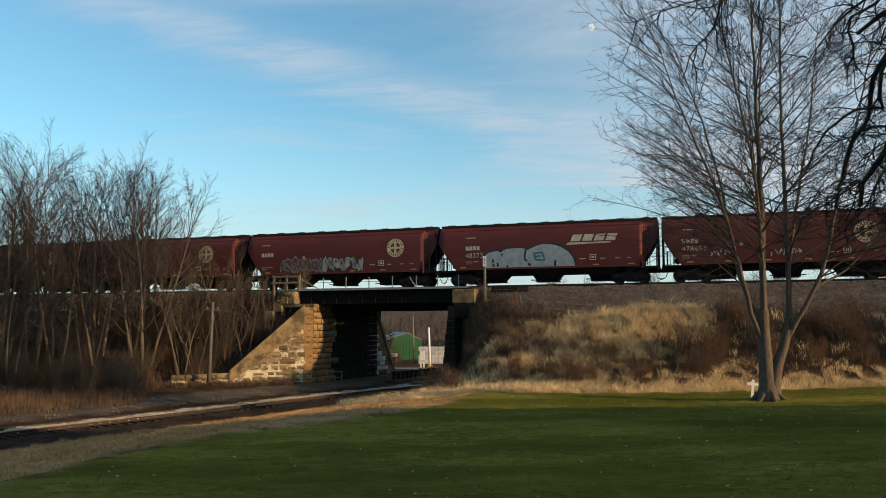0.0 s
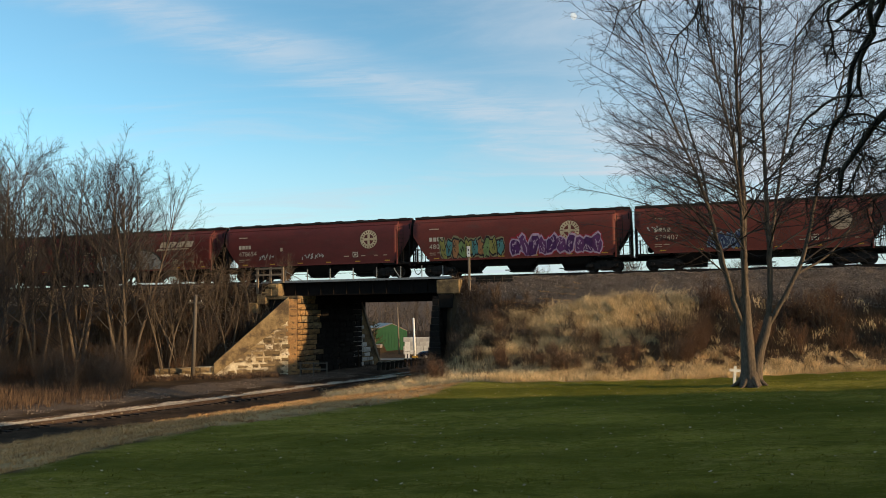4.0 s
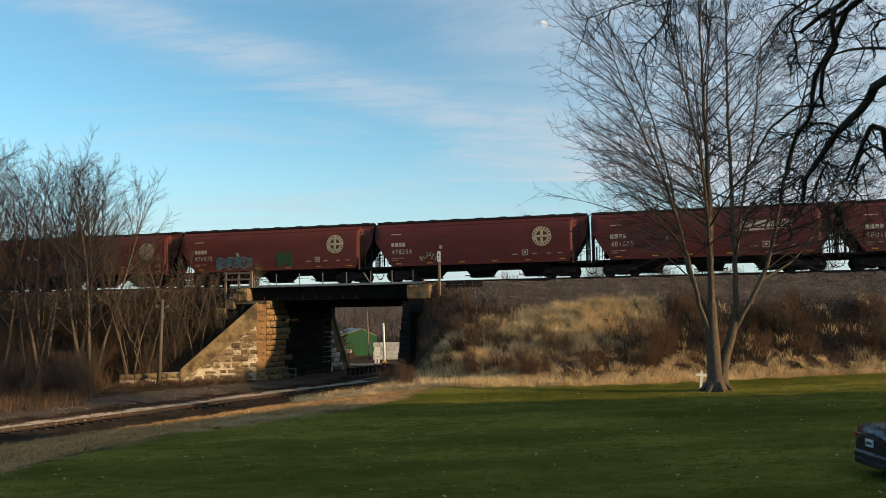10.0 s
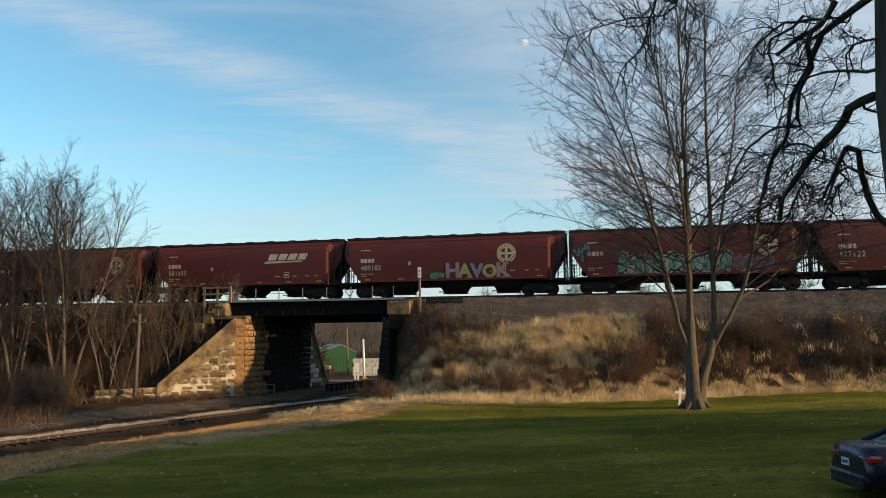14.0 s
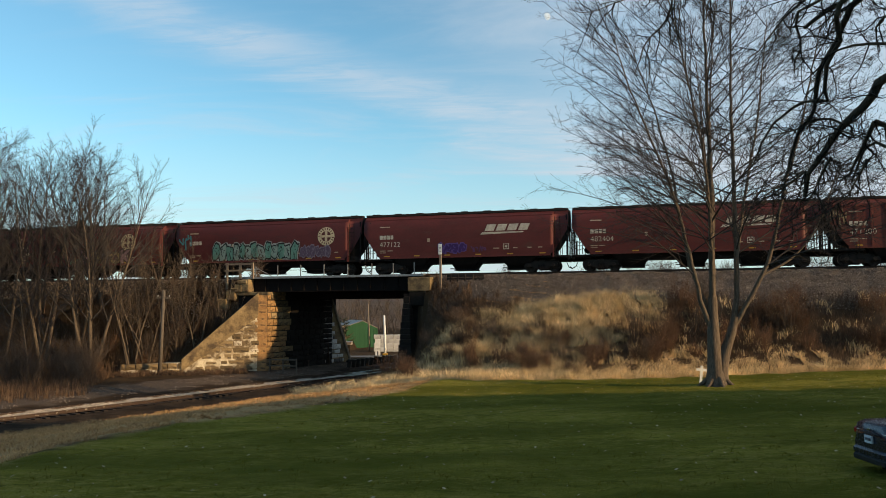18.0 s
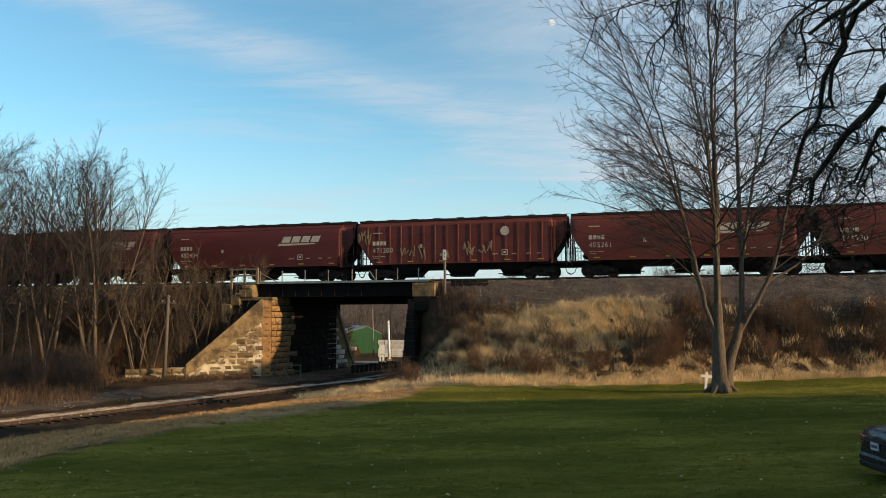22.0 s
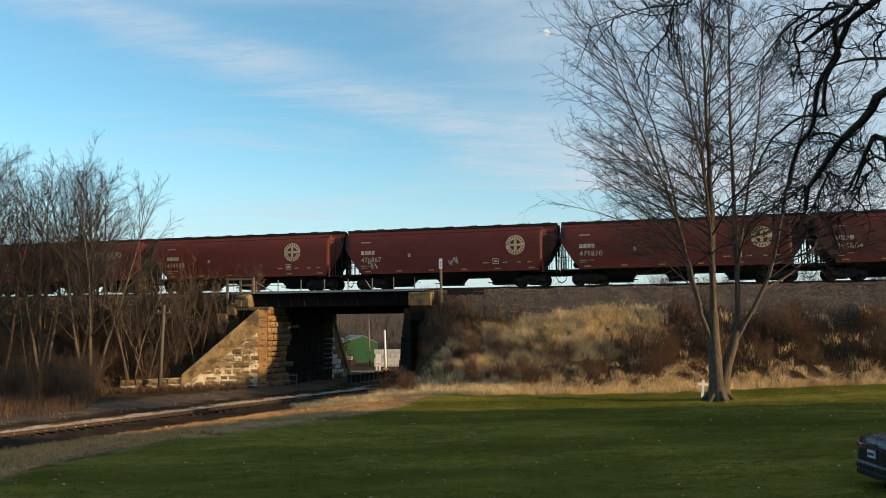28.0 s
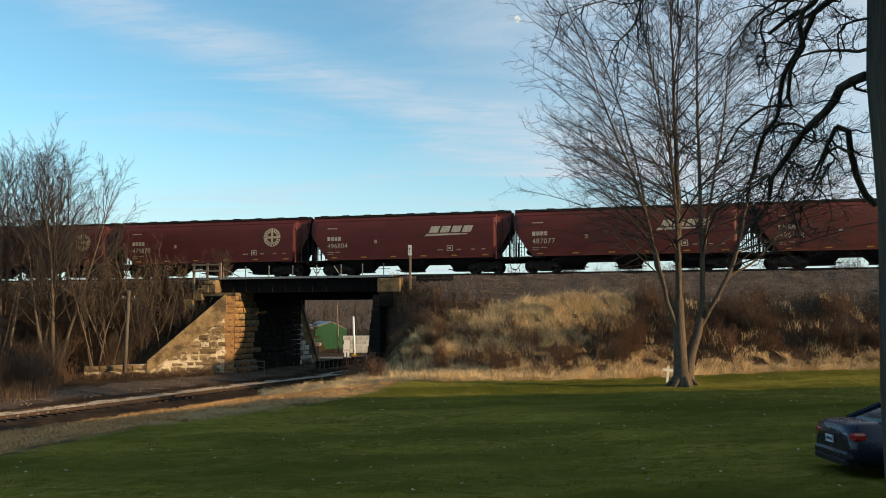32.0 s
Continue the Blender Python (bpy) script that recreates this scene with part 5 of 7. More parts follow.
for k, (paint, markup, figures, words) in CARS.items():
    g0, g1 = gap_at(k), gap_at(k + 1)
    ln = g1 - g0 - 0.28
    ribbed = k == 12
    name = {"maroon": "maroon", "maroon_red": "faded red-brown", "maroon_dark": "dark maroon"}[paint]
    car = hopper_car(ln, paint, "%s covered hopper car with %s" % (name, words or "a cream round emblem"), ribbed)
    car.scale.z = 1.022
    TRAIN.append((car, (g0 + g1) / 2))
    h = ln / 2
    if markup in ("ring", "disc", "pale"):
        bm = fine_cut(ring_emblem_bm(h - 3.85 + EMBLEM_SHIFT.get(k, 0.0), 3.02, 0.72, markup == "disc"))
        part("emblem", on_side(bm, ribbed, 0.008), M["emblem_pale" if markup == "disc" else "emblem"], car, "round cream emblem with a cross" if markup != "disc" else "faded solid round emblem")
    elif markup == "small":
        part("emblem", on_side(ring_emblem_bm(h - 4.6, 3.45, 0.34, True), ribbed, 0.008), M["letter"], car, "small white round emblem")
    elif markup == "slant":
        part("wordmark", on_side(fine_cut(slant_mark_bm(h - 6.35, 2.78, 3.25, 0.74)), ribbed, 0.008), M["letter"], car, "white slanted wordmark over a stripe")
    mk = -h + (2.15 if k == 1 else 1.35)
    part("reporting_mark", on_side(bars_bm(mk, 2.62, (0.24, 0.25, 0.22, 0.22), 0.30, 0.06), ribbed, 0.008), M["letter"], car, "white reporting mark")
    if figures:
        part("car_number", on_side(number_bm(figures, mk, 2.05, 0.52), ribbed, 0.008), M["letter"], car, "white painted car number")
    bm = bars_bm(mk, 1.72, (0.5, 0.42), 0.06, 0.12)
    for z, ws in ((1.58, (0.42, 0.5)), (3.55, (0.0,))):
        for w in ws:
            if w:
                flat_poly(bm, [(mk, z), (mk + w, z), (mk + w, z + 0.05), (mk, z + 0.05)])
    flat_poly(bm, [(mk, 3.52), (mk + 0.8, 3.52), (mk + 0.8, 3.60), (mk, 3.60)])
    flat_poly(bm, [(-h + 5.2, 2.35), (-h + 5.42, 2.35), (-h + 5.42, 2.62), (-h + 5.2, 2.62)])
    for x, w in ((h - 5.6, 0.45), (h - 4.1, 0.35), (h - 3.0, 0.3), (h - 2.2, 0.3)):
        z = 1.72
        flat_poly(bm, [(x, z), (x + w, z), (x + w, z + 0.07), (x, z + 0.07)])
    tagged(part("small_print", on_side(bm, ribbed, 0.008), M["emblem_pale"], car), kind="stuff")
    bm = bmesh.new()
    x, z = h - 4.85, 1.66
    for a, b, c, d in ((0, 0, 0.46, 0.05), (0, 0.36, 0.46, 0.41), (0, 0.05, 0.05, 0.36), (0.41, 0.05, 0.46, 0.36), (0.13, 0.13, 0.33, 0.28)):
        flat_poly(bm, [(x + a, z + b), (x + c, z + b), (x + c, z + d), (x + a, z + d)])
    part("data_panel", on_side(bm, ribbed, 0.010), M["letter"], car)
    for j in range(6):
        x = -h + 1.9 + j * (ln - 3.8) / 5
        part("reflector", on_side(bars_bm(x - 0.22, 1.29, (0.45,), 0.08, 0), ribbed, 0.010), M["yellow"], car)
    if k == 0:
        tag_piece(car, False, -h + 3.2, -h + 7.0, 1.4, 2.4, 6, [(0.12, 0.11, 0.13), (0.18, 0.06, 0.06)], (0.32, 0.30, 0.30), 40)
        tag_piece(car, False, -h + 7.0, -h + 10.6, 1.35, 2.5, 5, [(0.45, 0.42, 0.4), (0.3, 0.28, 0.28)], (0.05, 0.04, 0.04), 41)
    if k == 1:
        dome = bmesh.new()
        rim = bmesh.new()
        for bm, g_ in ((rim, 0.10), (dome, 0.0)):
            top = [(3.7, 1.30), (3.75, 2.25), (4.7, 2.50), (4.95, 2.35), (5.3, 2.62), (6.6, 2.66), (6.9, 2.50), (8.0, 2.88), (9.2, 2.78), (10.2, 2.15), (10.55, 1.30)]
            line = bezier_line(top, 0.2)
            pts = [(-h + px + g_ * (1 if px > 7 else -1), max(1.26, pz + g_ * (1 if pz > 1.5 else 0))) for px, pz in line]
            for (ax, az), (bx, bz) in zip(pts, pts[1:]):
                if abs(ax - bx) > 0.01:
                    flat_poly(bm, [(ax, 1.26), (bx, 1.26), (bx, bz), (ax, az)])
            fine_cut(bm)
            on_side(bm, False, 0.010 if bm is rim else 0.014)
        piece = part("graffiti", rim, spray(0.02, 0.06, 0.07), car, "big silver bubble-letter graffiti")
        part("fill", dome, spray(0.44, 0.52, 0.58), piece)
        for ax, az, bx, bz, tone in ((5.0, 2.3, 5.45, 1.3, 0), (6.85, 2.5, 6.75, 1.9, 0), (6.75, 1.9, 7.2, 1.35, 0), (9.1, 1.75, 9.05, 1.3, 0), (4.3, 1.9, 4.35, 1.35, 0), (4.65, 1.65, 4.7, 1.35, 0),
                                     (7.45, 2.25, 8.15, 2.3, 1), (7.5, 2.25, 7.62, 1.75, 1), (7.55, 2.0, 8.0, 2.05, 1), (7.6, 1.75, 8.3, 1.72, 1), (8.1, 2.3, 8.3, 1.72, 1)):
            q = Vector((az - bz, bx - ax)).normalized() * 0.07
            bm = bmesh.new()
            flat_poly(bm, [(-h + ax + q.x, az + q.y), (-h + bx + q.x, bz + q.y), (-h + bx - q.x, bz - q.y), (-h + ax - q.x, az - q.y)])
            part("stroke", on_side(bm, False, 0.020), spray(0.02, 0.03, 0.04) if not tone else spray(0.05, 0.22, 0.24), piece)
    if k == 2:
        scribble(car, False, -h + 3.2, -h + 4.6, 1.7, 2.2, WHITE, 44, 6)
        scribble(car, False, -h + 7.2, -h + 9.2, 1.6, 2.1, WHITE, 45, 8)
    if k == 3:
        tag_piece(car, False, -h + 2.2, -h + 7.2, 1.32, 2.75, 7, [(0.35, 0.33, 0.10), (0.10, 0.30, 0.30), (0.45, 0.22, 0.10), (0.22, 0.34, 0.14)], (0.04, 0.03, 0.03), 46, halo=(0.30, 0.28, 0.16), label="yellow-green wildstyle graffiti")
        tag_piece(car, False, -h + 7.8, -h + 14.6, 1.35, 2.7, 7, [(0.10, 0.03, 0.14), (0.16, 0.05, 0.18)], (0.62, 0.45, 0.60), 47, halo=(0.42, 0.03, 0.05), label="purple graffiti outlined in white over red")
    if k == 4:
        tag_piece(car, False, -h + 5.0, -h + 7.3, 1.45, 2.5, 4, [(0.04, 0.06, 0.14), (0.06, 0.09, 0.18)], (0.28, 0.36, 0.45), 48, label="blue graffiti tag")
        scribble(car, False, -h + 0.9, -h + 1.7, 2.7, 3.1, WHITE, 49, 3)
    if k == 5:
        tag_piece(car, False, -h + 3.4, -h + 6.6, 1.4, 2.3, 5, [(0.10, 0.20, 0.24), (0.16, 0.10, 0.10)], (0.20, 0.33, 0.38), 50, label="pale blue graffiti")
        tag_piece(car, False, -h + 8.8, -h + 10.2, 1.5, 2.5, 2, [(0.05, 0.12, 0.06)], (0.09, 0.13, 0.06), 51)
    if k == 6:
        scribble(car, False, -h + 3.4, -h + 5.4, 1.5, 2.2, (0.45, 0.42, 0.30), 52, 7)
    if k == 8:
        word_piece(car, "HAVOK", -h + 8.1, -h + 13.0, 1.36, (1.05, 0.95, 0.95, 0.85, 1.0), [(0.46, 0.28, 0.36), (0.48, 0.40, 0.18), (0.28, 0.28, 0.36), (0.52, 0.41, 0.20), (0.44, 0.28, 0.31)], (0.07, 0.05, 0.06), 0.13, "pastel block-letter graffiti")
        tag_piece(car, False, -h + 6.9, -h + 8.0, 1.36, 1.75, 2, [(0.10, 0.40, 0.28)], (0.05, 0.2, 0.14), 54)
    if k == 9:
        tag_piece(car, False, -h + 3.6, -h + 11.2, 1.32, 2.6, 9, [(0.16, 0.36, 0.30), (0.30, 0.42, 0.38)], (0.02, 0.03, 0.03), 55, halo=(0.42, 0.46, 0.44), label="wide green and white wildstyle graffiti")
        tag_piece(car, False, -h + 11.4, -h + 14.0, 1.4, 2.3, 4, [(0.14, 0.10, 0.16)], (0.26, 0.22, 0.28), 56)
        scribble(car, False, -h + 0.4, -h + 1.6, 2.2, 3.8, (0.08, 0.30, 0.34), 57, 4, 0.06)
    if k == 10:
        tag_piece(car, False, -h + 6.1, -h + 8.2, 1.45, 2.2, 3, [(0.07, 0.03, 0.16)], (0.16, 0.10, 0.34), 58, label="violet tag")
        scribble(car, False, -h + 8.6, -h + 9.8, 1.5, 2.0, (0.14, 0.06, 0.16), 59, 4)
    if k == 12:
        for a, b, z0, z1, sd in ((3.6, 5.8, 1.4, 2.6, 60), (6.8, 7.6, 1.5, 2.1, 61), (8.6, 10.9, 1.5, 2.8, 62), (0.2, 1.2, 2.6, 3.9, 63)):
            scribble(car, True, -h + a, -h + b, z0, z1, (0.50, 0.36, 0.20), sd, 6, 0.04, "yellow sprayed scrawl")
    if k == 15:
        scribble(car, False, -h + 1.9, -h + 2.8, 1.5, 2.1, WHITE, 64, 5)
        scribble(car, False, -h + 8.4, -h + 9.2, 1.6, 2.3, WHITE, 65, 5)

# ---- trees ----
def grow(out, r, start, direction, length, radius, level, spec):
    """Adds one limb and its side branches to out as (points, radii)."""
    seg = spec["seg"][level]
    d = Vector(direction).normalized()
    p = Vector(start)
    pts, step = [p.copy()], length / seg
    for i in range(seg):
        d = (d + Vector((r.gauss(0, 1), r.gauss(0, 1), r.gauss(0, 1))) * spec["bend"][level] + Vector((0, 0, spec["lift"][level]))).normalized()
        p = p + d * step
        pts.append(p.copy())
    tip = spec.get("tip", 0.25)
    radii = [radius * (1 - (1 - tip) * i / seg) for i in range(seg + 1)]
    out.append((pts, radii, level))
    if level + 1 >= len(spec["seg"]):
        return
    count = spec["count"][level]
    count = max(1, int(round(count * r.uniform(0.75, 1.25))))
    lo = spec["from"][level]
    for k in range(count):
        t = lo + (1 - lo) * (k + r.random()) / count
        f = t * seg
        i = min(int(f), seg - 1)
        base = pts[i].lerp(pts[i + 1], f - i)
        along = (pts[i + 1] - pts[i]).normalized()
        out_dir = along.orthogonal()
        out_dir.rotate(Matrix.Rotation(r.uniform(0, 6.283) + k * 2.4, 3, along))
        a = radians(r.uniform(*spec["angle"][level]))
        nd = along * math.cos(a) + out_dir.normalized() * math.sin(a)
        ln = length * spec["ratio"][level] * r.uniform(0.6, 1.15) * (1.0 - 0.45 * (t - lo) / (1 - lo + 1e-6))
        rr = max(spec["thin"], min(radii[i] * 0.62, radius * spec["taper"][level] * r.uniform(0.7, 1.1)))
        grow(out, r, base, nd, ln, rr, level + 1, spec)


def limbs_mesh(name, limbs, mats, sides=(8, 6, 4, 3, 3, 3)):
    """One mesh of tubes; mats one material a level."""
    verts, faces, mi = [], [], []
    total = 0
    for pts, radii, level in limbs:
        k = sides[min(level, len(sides) - 1)]
        P = np.array([tuple(p) for p in pts])
        D = np.gradient(P, axis=0)
        D /= np.linalg.norm(D, axis=1)[:, None] + 1e-9
        ref = np.array((0.31, 0.77, 0.55)) if abs(D[0] @ np.array((0.31, 0.77, 0.55))) < 0.9 else np.array((1.0, 0, 0))
        A = np.cross(D, ref)
        A /= np.linalg.norm(A, axis=1)[:, None]
        B = np.cross(D, A)
        ang = np.arange(k) * 2 * math.pi / k
        R = np.array(radii)[:, None, None]
        ring = P[:, None, :] + R * (A[:, None, :] * np.cos(ang)[None, :, None] + B[:, None, :] * np.sin(ang)[None, :, None])
        verts.append(ring.reshape(-1, 3))
        n = len(pts)
        i = (np.arange(n - 1)[:, None] * k + np.arange(k)[None]).ravel()
        j = (np.arange(n - 1)[:, None] * k + (np.arange(k)[None] + 1) % k).ravel()
        faces.append(np.stack([i, j, j + k, i + k], 1) + total)
        mi += [min(level, len(mats) - 1)] * len(i)
        total += n * k
    me = mesh_of(name, np.concatenate(verts), np.concatenate(faces), mats, True)
    me.polygons.foreach_set("material_index", mi)
    return me


def tree_from(name, m, label, limbs, bark, twig, group="", split=2, category="tree"):
    """A tree of trunk and crown: limbs below the split level are the trunk."""
    t = empty(name, m, label, category, group)
    part("trunk", limbs_mesh("trunk", [b for b in limbs if b[2] < split], [bark]), None, t)
    part("crown", limbs_mesh("crown", [b for b in limbs if b[2] >= split], [bark, bark, twig, twig, twig] if split == 2 else [bark, twig, twig, twig]), None, t)
    return t


# the many-stemmed tree at the edge of the lawn
r = random.Random(21)
limbs = []
spread = {"seg": (8, 7, 4, 3), "bend": (0.03, 0.035, 0.06, 0.09), "lift": (0.0, -0.028, 0.0, 0.015), "count": (0, 16, 5, 0), "from": (0.2, 0.10, 0.12, 0),
          "angle": ((40, 60), (32, 56), (28, 52), (0, 0)), "ratio": (0.4, 0.34, 0.45, 0), "taper": (0.34, 0.45, 0.6, 0), "thin": 0.0072, "tip": 0.22}
upright = dict(spread, lift=(0.0, 0.05, 0.05, 0.03))


def stem(points, r0, r1, bare):
    """A stem through points with side limbs: long and level low down, short and steep towards the top."""
    line = bezier_line(points, 0.55)
    pts = [Vector(tuple(p)) + Vector((r.gauss(0, 0.02), r.gauss(0, 0.02), 0)) for p in line]
    n = len(pts) - 1
    radii = [0.8 * (r0 + (r1 - r0) * i / n) for i in range(n + 1)]
    limbs.append((pts, radii, 0))
    lean = math.atan2(pts[-1].y - pts[0].y, pts[-1].x - pts[0].x)
    reach = math.hypot(pts[-1].x, pts[-1].y)
    z = bare
    while z < pts[-1].z - 0.2:
        i = max(k for k in range(n) if pts[k].z <= z)
        high = min(1.0, max(0.0, (z - 4.0) / 13.0))
        a = r.gauss(lean, 0.7) if reach > 1.5 else r.uniform(0, 6.283)
        e = radians(r.uniform(14, 40) + 18 * high)
        grow(limbs, r, pts[i].lerp(pts[i + 1], r.random()), (math.cos(a) * math.cos(e), math.sin(a) * math.cos(e), math.sin(e)),
             (7.0 - 3.2 * high) * r.uniform(0.6, 1.12), max(0.022, radii[i] * 0.42), 1, spread if high < 0.75 else upright)
        z += r.uniform(0.24, 0.48)


limbs.append(([Vector((0.02, 0, -0.3)), Vector((0.0, 0, 0.15)), Vector((-0.02, 0, 0.6)), Vector((-0.06, 0, 1.4)), Vector((-0.08, 0.02, 2.6)), Vector((-0.06, 0.03, 3.9))], [0.66, 0.50, 0.37, 0.30, 0.25, 0.20], 0))
limbs.append(([Vector((0.14, 0, 0.1)), Vector((0.24, 0, 0.7)), Vector((0.44, 0, 1.5)), Vector((0.72, -0.03, 2.3)), Vector((0.90, -0.05, 3.0))], [0.40, 0.28, 0.23, 0.20, 0.18], 0))
for k in range(7):                                     # spreading roots
    a = 0.9 * k + 0.3
    limbs.append(([Vector((0.18 * math.cos(a), 0.18 * math.sin(a), 0.62)), Vector((0.38 * math.cos(a), 0.38 * math.sin(a), 0.22)), Vector((0.62 * math.cos(a), 0.62 * math.sin(a), 0.03)), Vector((0.9 * math.cos(a), 0.9 * math.sin(a), -0.14))], [0.06, 0.14, 0.09, 0.04], 0))
stem([(-0.06, 0, 3.5), (0.0, 0.1, 7.0), (0.03, 0.1, 11.0), (-0.05, 0, 15.0), (-0.1, 0, 19.5)], 0.19, 0.03, 6.5)
stem([(-0.10, 0, 2.2), (-0.7, -0.2, 4.0), (-1.3, -0.5, 6.3), (-1.95, -0.7, 8.7), (-2.85, -0.9, 10.9), (-3.9, -1.2, 13.4), (-4.6, -1.4, 15.8)], 0.14, 0.02, 5.2)
stem([(-0.08, 0, 2.8), (-0.9, 0.5, 5.4), (-1.25, 0.9, 8.3), (-1.6, 1.2, 10.6), (-2.2, 1.5, 13.2), (-3.3, 1.8, 16.8)], 0.12, 0.02, 5.4)
stem([(-0.06, 0, 3.6), (-0.2, -0.5, 5.6), (-0.45, -0.9, 9.2), (-1.15, -1.3, 13.0), (-2.4, -1.7, 18.2)], 0.115, 0.02, 6.0)
stem([(0.0, 0, 5.2), (0.2, 0.3, 8.5), (0.25, 0.6, 12.5), (0.9, 0.9, 18.8)], 0.10, 0.02, 8.0)
stem([(0.88, -0.05, 2.8), (1.05, 0, 4.8), (1.1, 0.1, 8.8), (1.08, 0.1, 13.0), (1.3, 0.2, 19.0)], 0.16, 0.025, 5.6)
stem([(0.80, -0.05, 2.5), (1.6, -0.3, 4.0), (2.4, -0.5, 5.8), (3.0, -0.7, 8.6), (3.8, -0.9, 11.4), (4.8, -1.1, 16.2)], 0.14, 0.02, 5.0)
stem([(2.0, -0.4, 4.8), (3.6, -0.1, 5.7), (5.0, 0.2, 7.4), (6.2, 0.5, 10.4)], 0.07, 0.02, 5.4)
stem([(1.06, 0, 5.6), (1.8, 0.6, 8.8), (2.7, 1.2, 12.4), (3.5, 1.6, 17.4)], 0.10, 0.02, 7.0)
stem([(-0.05, 0, 4.2), (0.3, 1.2, 7.4), (0.5, 2.2, 11.0), (0.4, 3.0, 16.0)], 0.10, 0.02, 7.0)
lawn_tree = tree_from("tree", pose(11.35, 35.4, z_at(11.35, 35.4)), "tall bare many-stemmed tree at the edge of the lawn", limbs, M["bark"], M["twig"], split=1)

# the old tree beside the porch: trunk at the picture's edge, crooked limbs hanging into view
r = random.Random(8)
limbs = []
TX, TYY = 3.49, 5.39
near_z = z_at(TX, TYY)
limbs.append(([Vector((0, 0, -0.3)), Vector((-0.02, 0, 0.5)), Vector((0.0, 0, 1.2)), Vector((-0.01, 0, 2.4)), Vector((0.03, 0, 3.6)), Vector((0.02, 0, 4.6)), Vector((0.06, 0.05, 6.0)), Vector((0.1, 0.1, 8.5))],
              [0.55, 0.40, 0.345, 0.34, 0.335, 0.36, 0.30, 0.22], 0))
hang = {"seg": (7, 7, 7, 5, 4), "bend": (0.10, 0.22, 0.30, 0.30, 0.28), "lift": (-0.02, -0.03, 0.0, 0.03, 0.05), "count": (6, 7, 7, 4, 0), "from": (0.2, 0.15, 0.15, 0.15, 0),
        "angle": ((30, 70), (30, 65), (28, 60), (25, 60), (0, 0)), "ratio": (0.42, 0.48, 0.5, 0.5, 0), "taper": (0.42, 0.46, 0.5, 0.6, 0), "thin": 0.0022, "tip": 0.25}


def limb_through(points, r0, r1, seed, kids, reach):
    """A crooked limb through points, with hanging side branches."""
    line = bezier_line(points, 0.10)
    pts = [Vector(tuple(p)) for p in line]
    n = len(pts) - 1
    rr = random.Random(seed)
    pts = [p + Vector((rr.gauss(0, 0.006), rr.gauss(0, 0.008), rr.gauss(0, 0.006))) for p in pts]
    radii = [0.44 * (r0 + (r1 - r0) * i / n) for i in range(n + 1)]
    limbs.append((pts, radii, 1))
    kids = int(kids * 1.1)
    for k in range(kids):
        i = int(n * (0.06 + 0.86 * (k + rr.random()) / kids))
        i = min(i, n - 1)
        d = (pts[i + 1] - pts[i]).normalized()
        o = Vector((rr.gauss(0, 1), rr.gauss(0, 1), rr.gauss(0, 1)))
        o = (o - d * o.dot(d)).normalized()
        grow(limbs, rr, pts[i], d * 0.6 + o * 0.8, reach * rr.uniform(0.5, 1.2), max(0.0055, radii[i] * 0.32), 2, hang)


def aim(px, py, dist):
    """A place in the old tree's own space from a bearing and a height angle in degrees, at a distance from the porch."""
    a, e = radians(px), radians(py)
    return (dist * math.sin(a) * math.cos(e) - TX, dist * math.cos(a) * math.cos(e) - TYY, dist * math.sin(e) + 3.0 - near_z)


limb_through([aim(29.9, 14.8, 6.90), aim(28.5, 14.2, 6.95), aim(27.7, 13.1, 7.00), aim(26.9, 12.4, 7.05), aim(26.1, 11.6, 7.10), aim(25.4, 10.7, 7.15), aim(24.8, 9.7, 7.20), aim(23.9, 8.3, 7.25), aim(23.6, 6.8, 7.30)], 0.092, 0.040, 31, 9, 0.55)
limb_through([aim(30.6, 21.2, 6.90), aim(28.9, 20.2, 6.95), aim(27.5, 19.4, 7.00), aim(26.9, 18.9, 7.05), aim(26.4, 17.9, 7.10), aim(26.1, 17.1, 7.15), aim(25.4, 16.1, 7.20), aim(24.8, 15.1, 7.25), aim(24.7, 14.1, 7.30), aim(24.5, 12.8, 7.35), aim(23.8, 12.0, 7.40), aim(23.3, 11.0, 7.45), aim(22.9, 9.8, 7.50), aim(22.4, 8.2, 7.55)], 0.070, 0.022, 32, 15, 0.55)
limb_through([aim(28.0, 20.9, 6.70), aim(27.3, 20.1, 6.75), aim(26.7, 19.5, 6.80), aim(25.7, 19.0, 6.85), aim(24.9, 18.6, 6.90), aim(24.1, 18.2, 6.95)], 0.050, 0.034, 33, 5, 0.35)
limb_through([aim(26.4, 19.3, 6.80), aim(26.1, 17.9, 6.85), aim(26.3, 17.2, 6.90), aim(25.5, 15.7, 6.95), aim(25.3, 14.2, 7.00), aim(25.4, 13.4, 7.05), aim(24.4, 13.5, 7.10), aim(23.5, 13.4, 7.15), aim(22.7, 12.8, 7.20), aim(21.8, 12.0, 7.25), aim(21.1, 10.8, 7.30), aim(20.4, 9.2, 7.35)], 0.046, 0.016, 34, 13, 0.55)
limb_through([aim(30.4, 16.3, 6.70), aim(28.6, 16.5, 6.75), aim(27.3, 16.6, 6.80), aim(26.2, 16.4, 6.85), aim(25.2, 16.2, 6.90)], 0.034, 0.016, 36, 6, 0.45)
limb_through([aim(30.6, 18.3, 6.70), aim(29.1, 18.2, 6.75), aim(28.4, 17.7, 6.80), aim(28.4, 16.9, 6.85), aim(28.7, 15.6, 6.90)], 0.024, 0.010, 37, 6, 0.40)
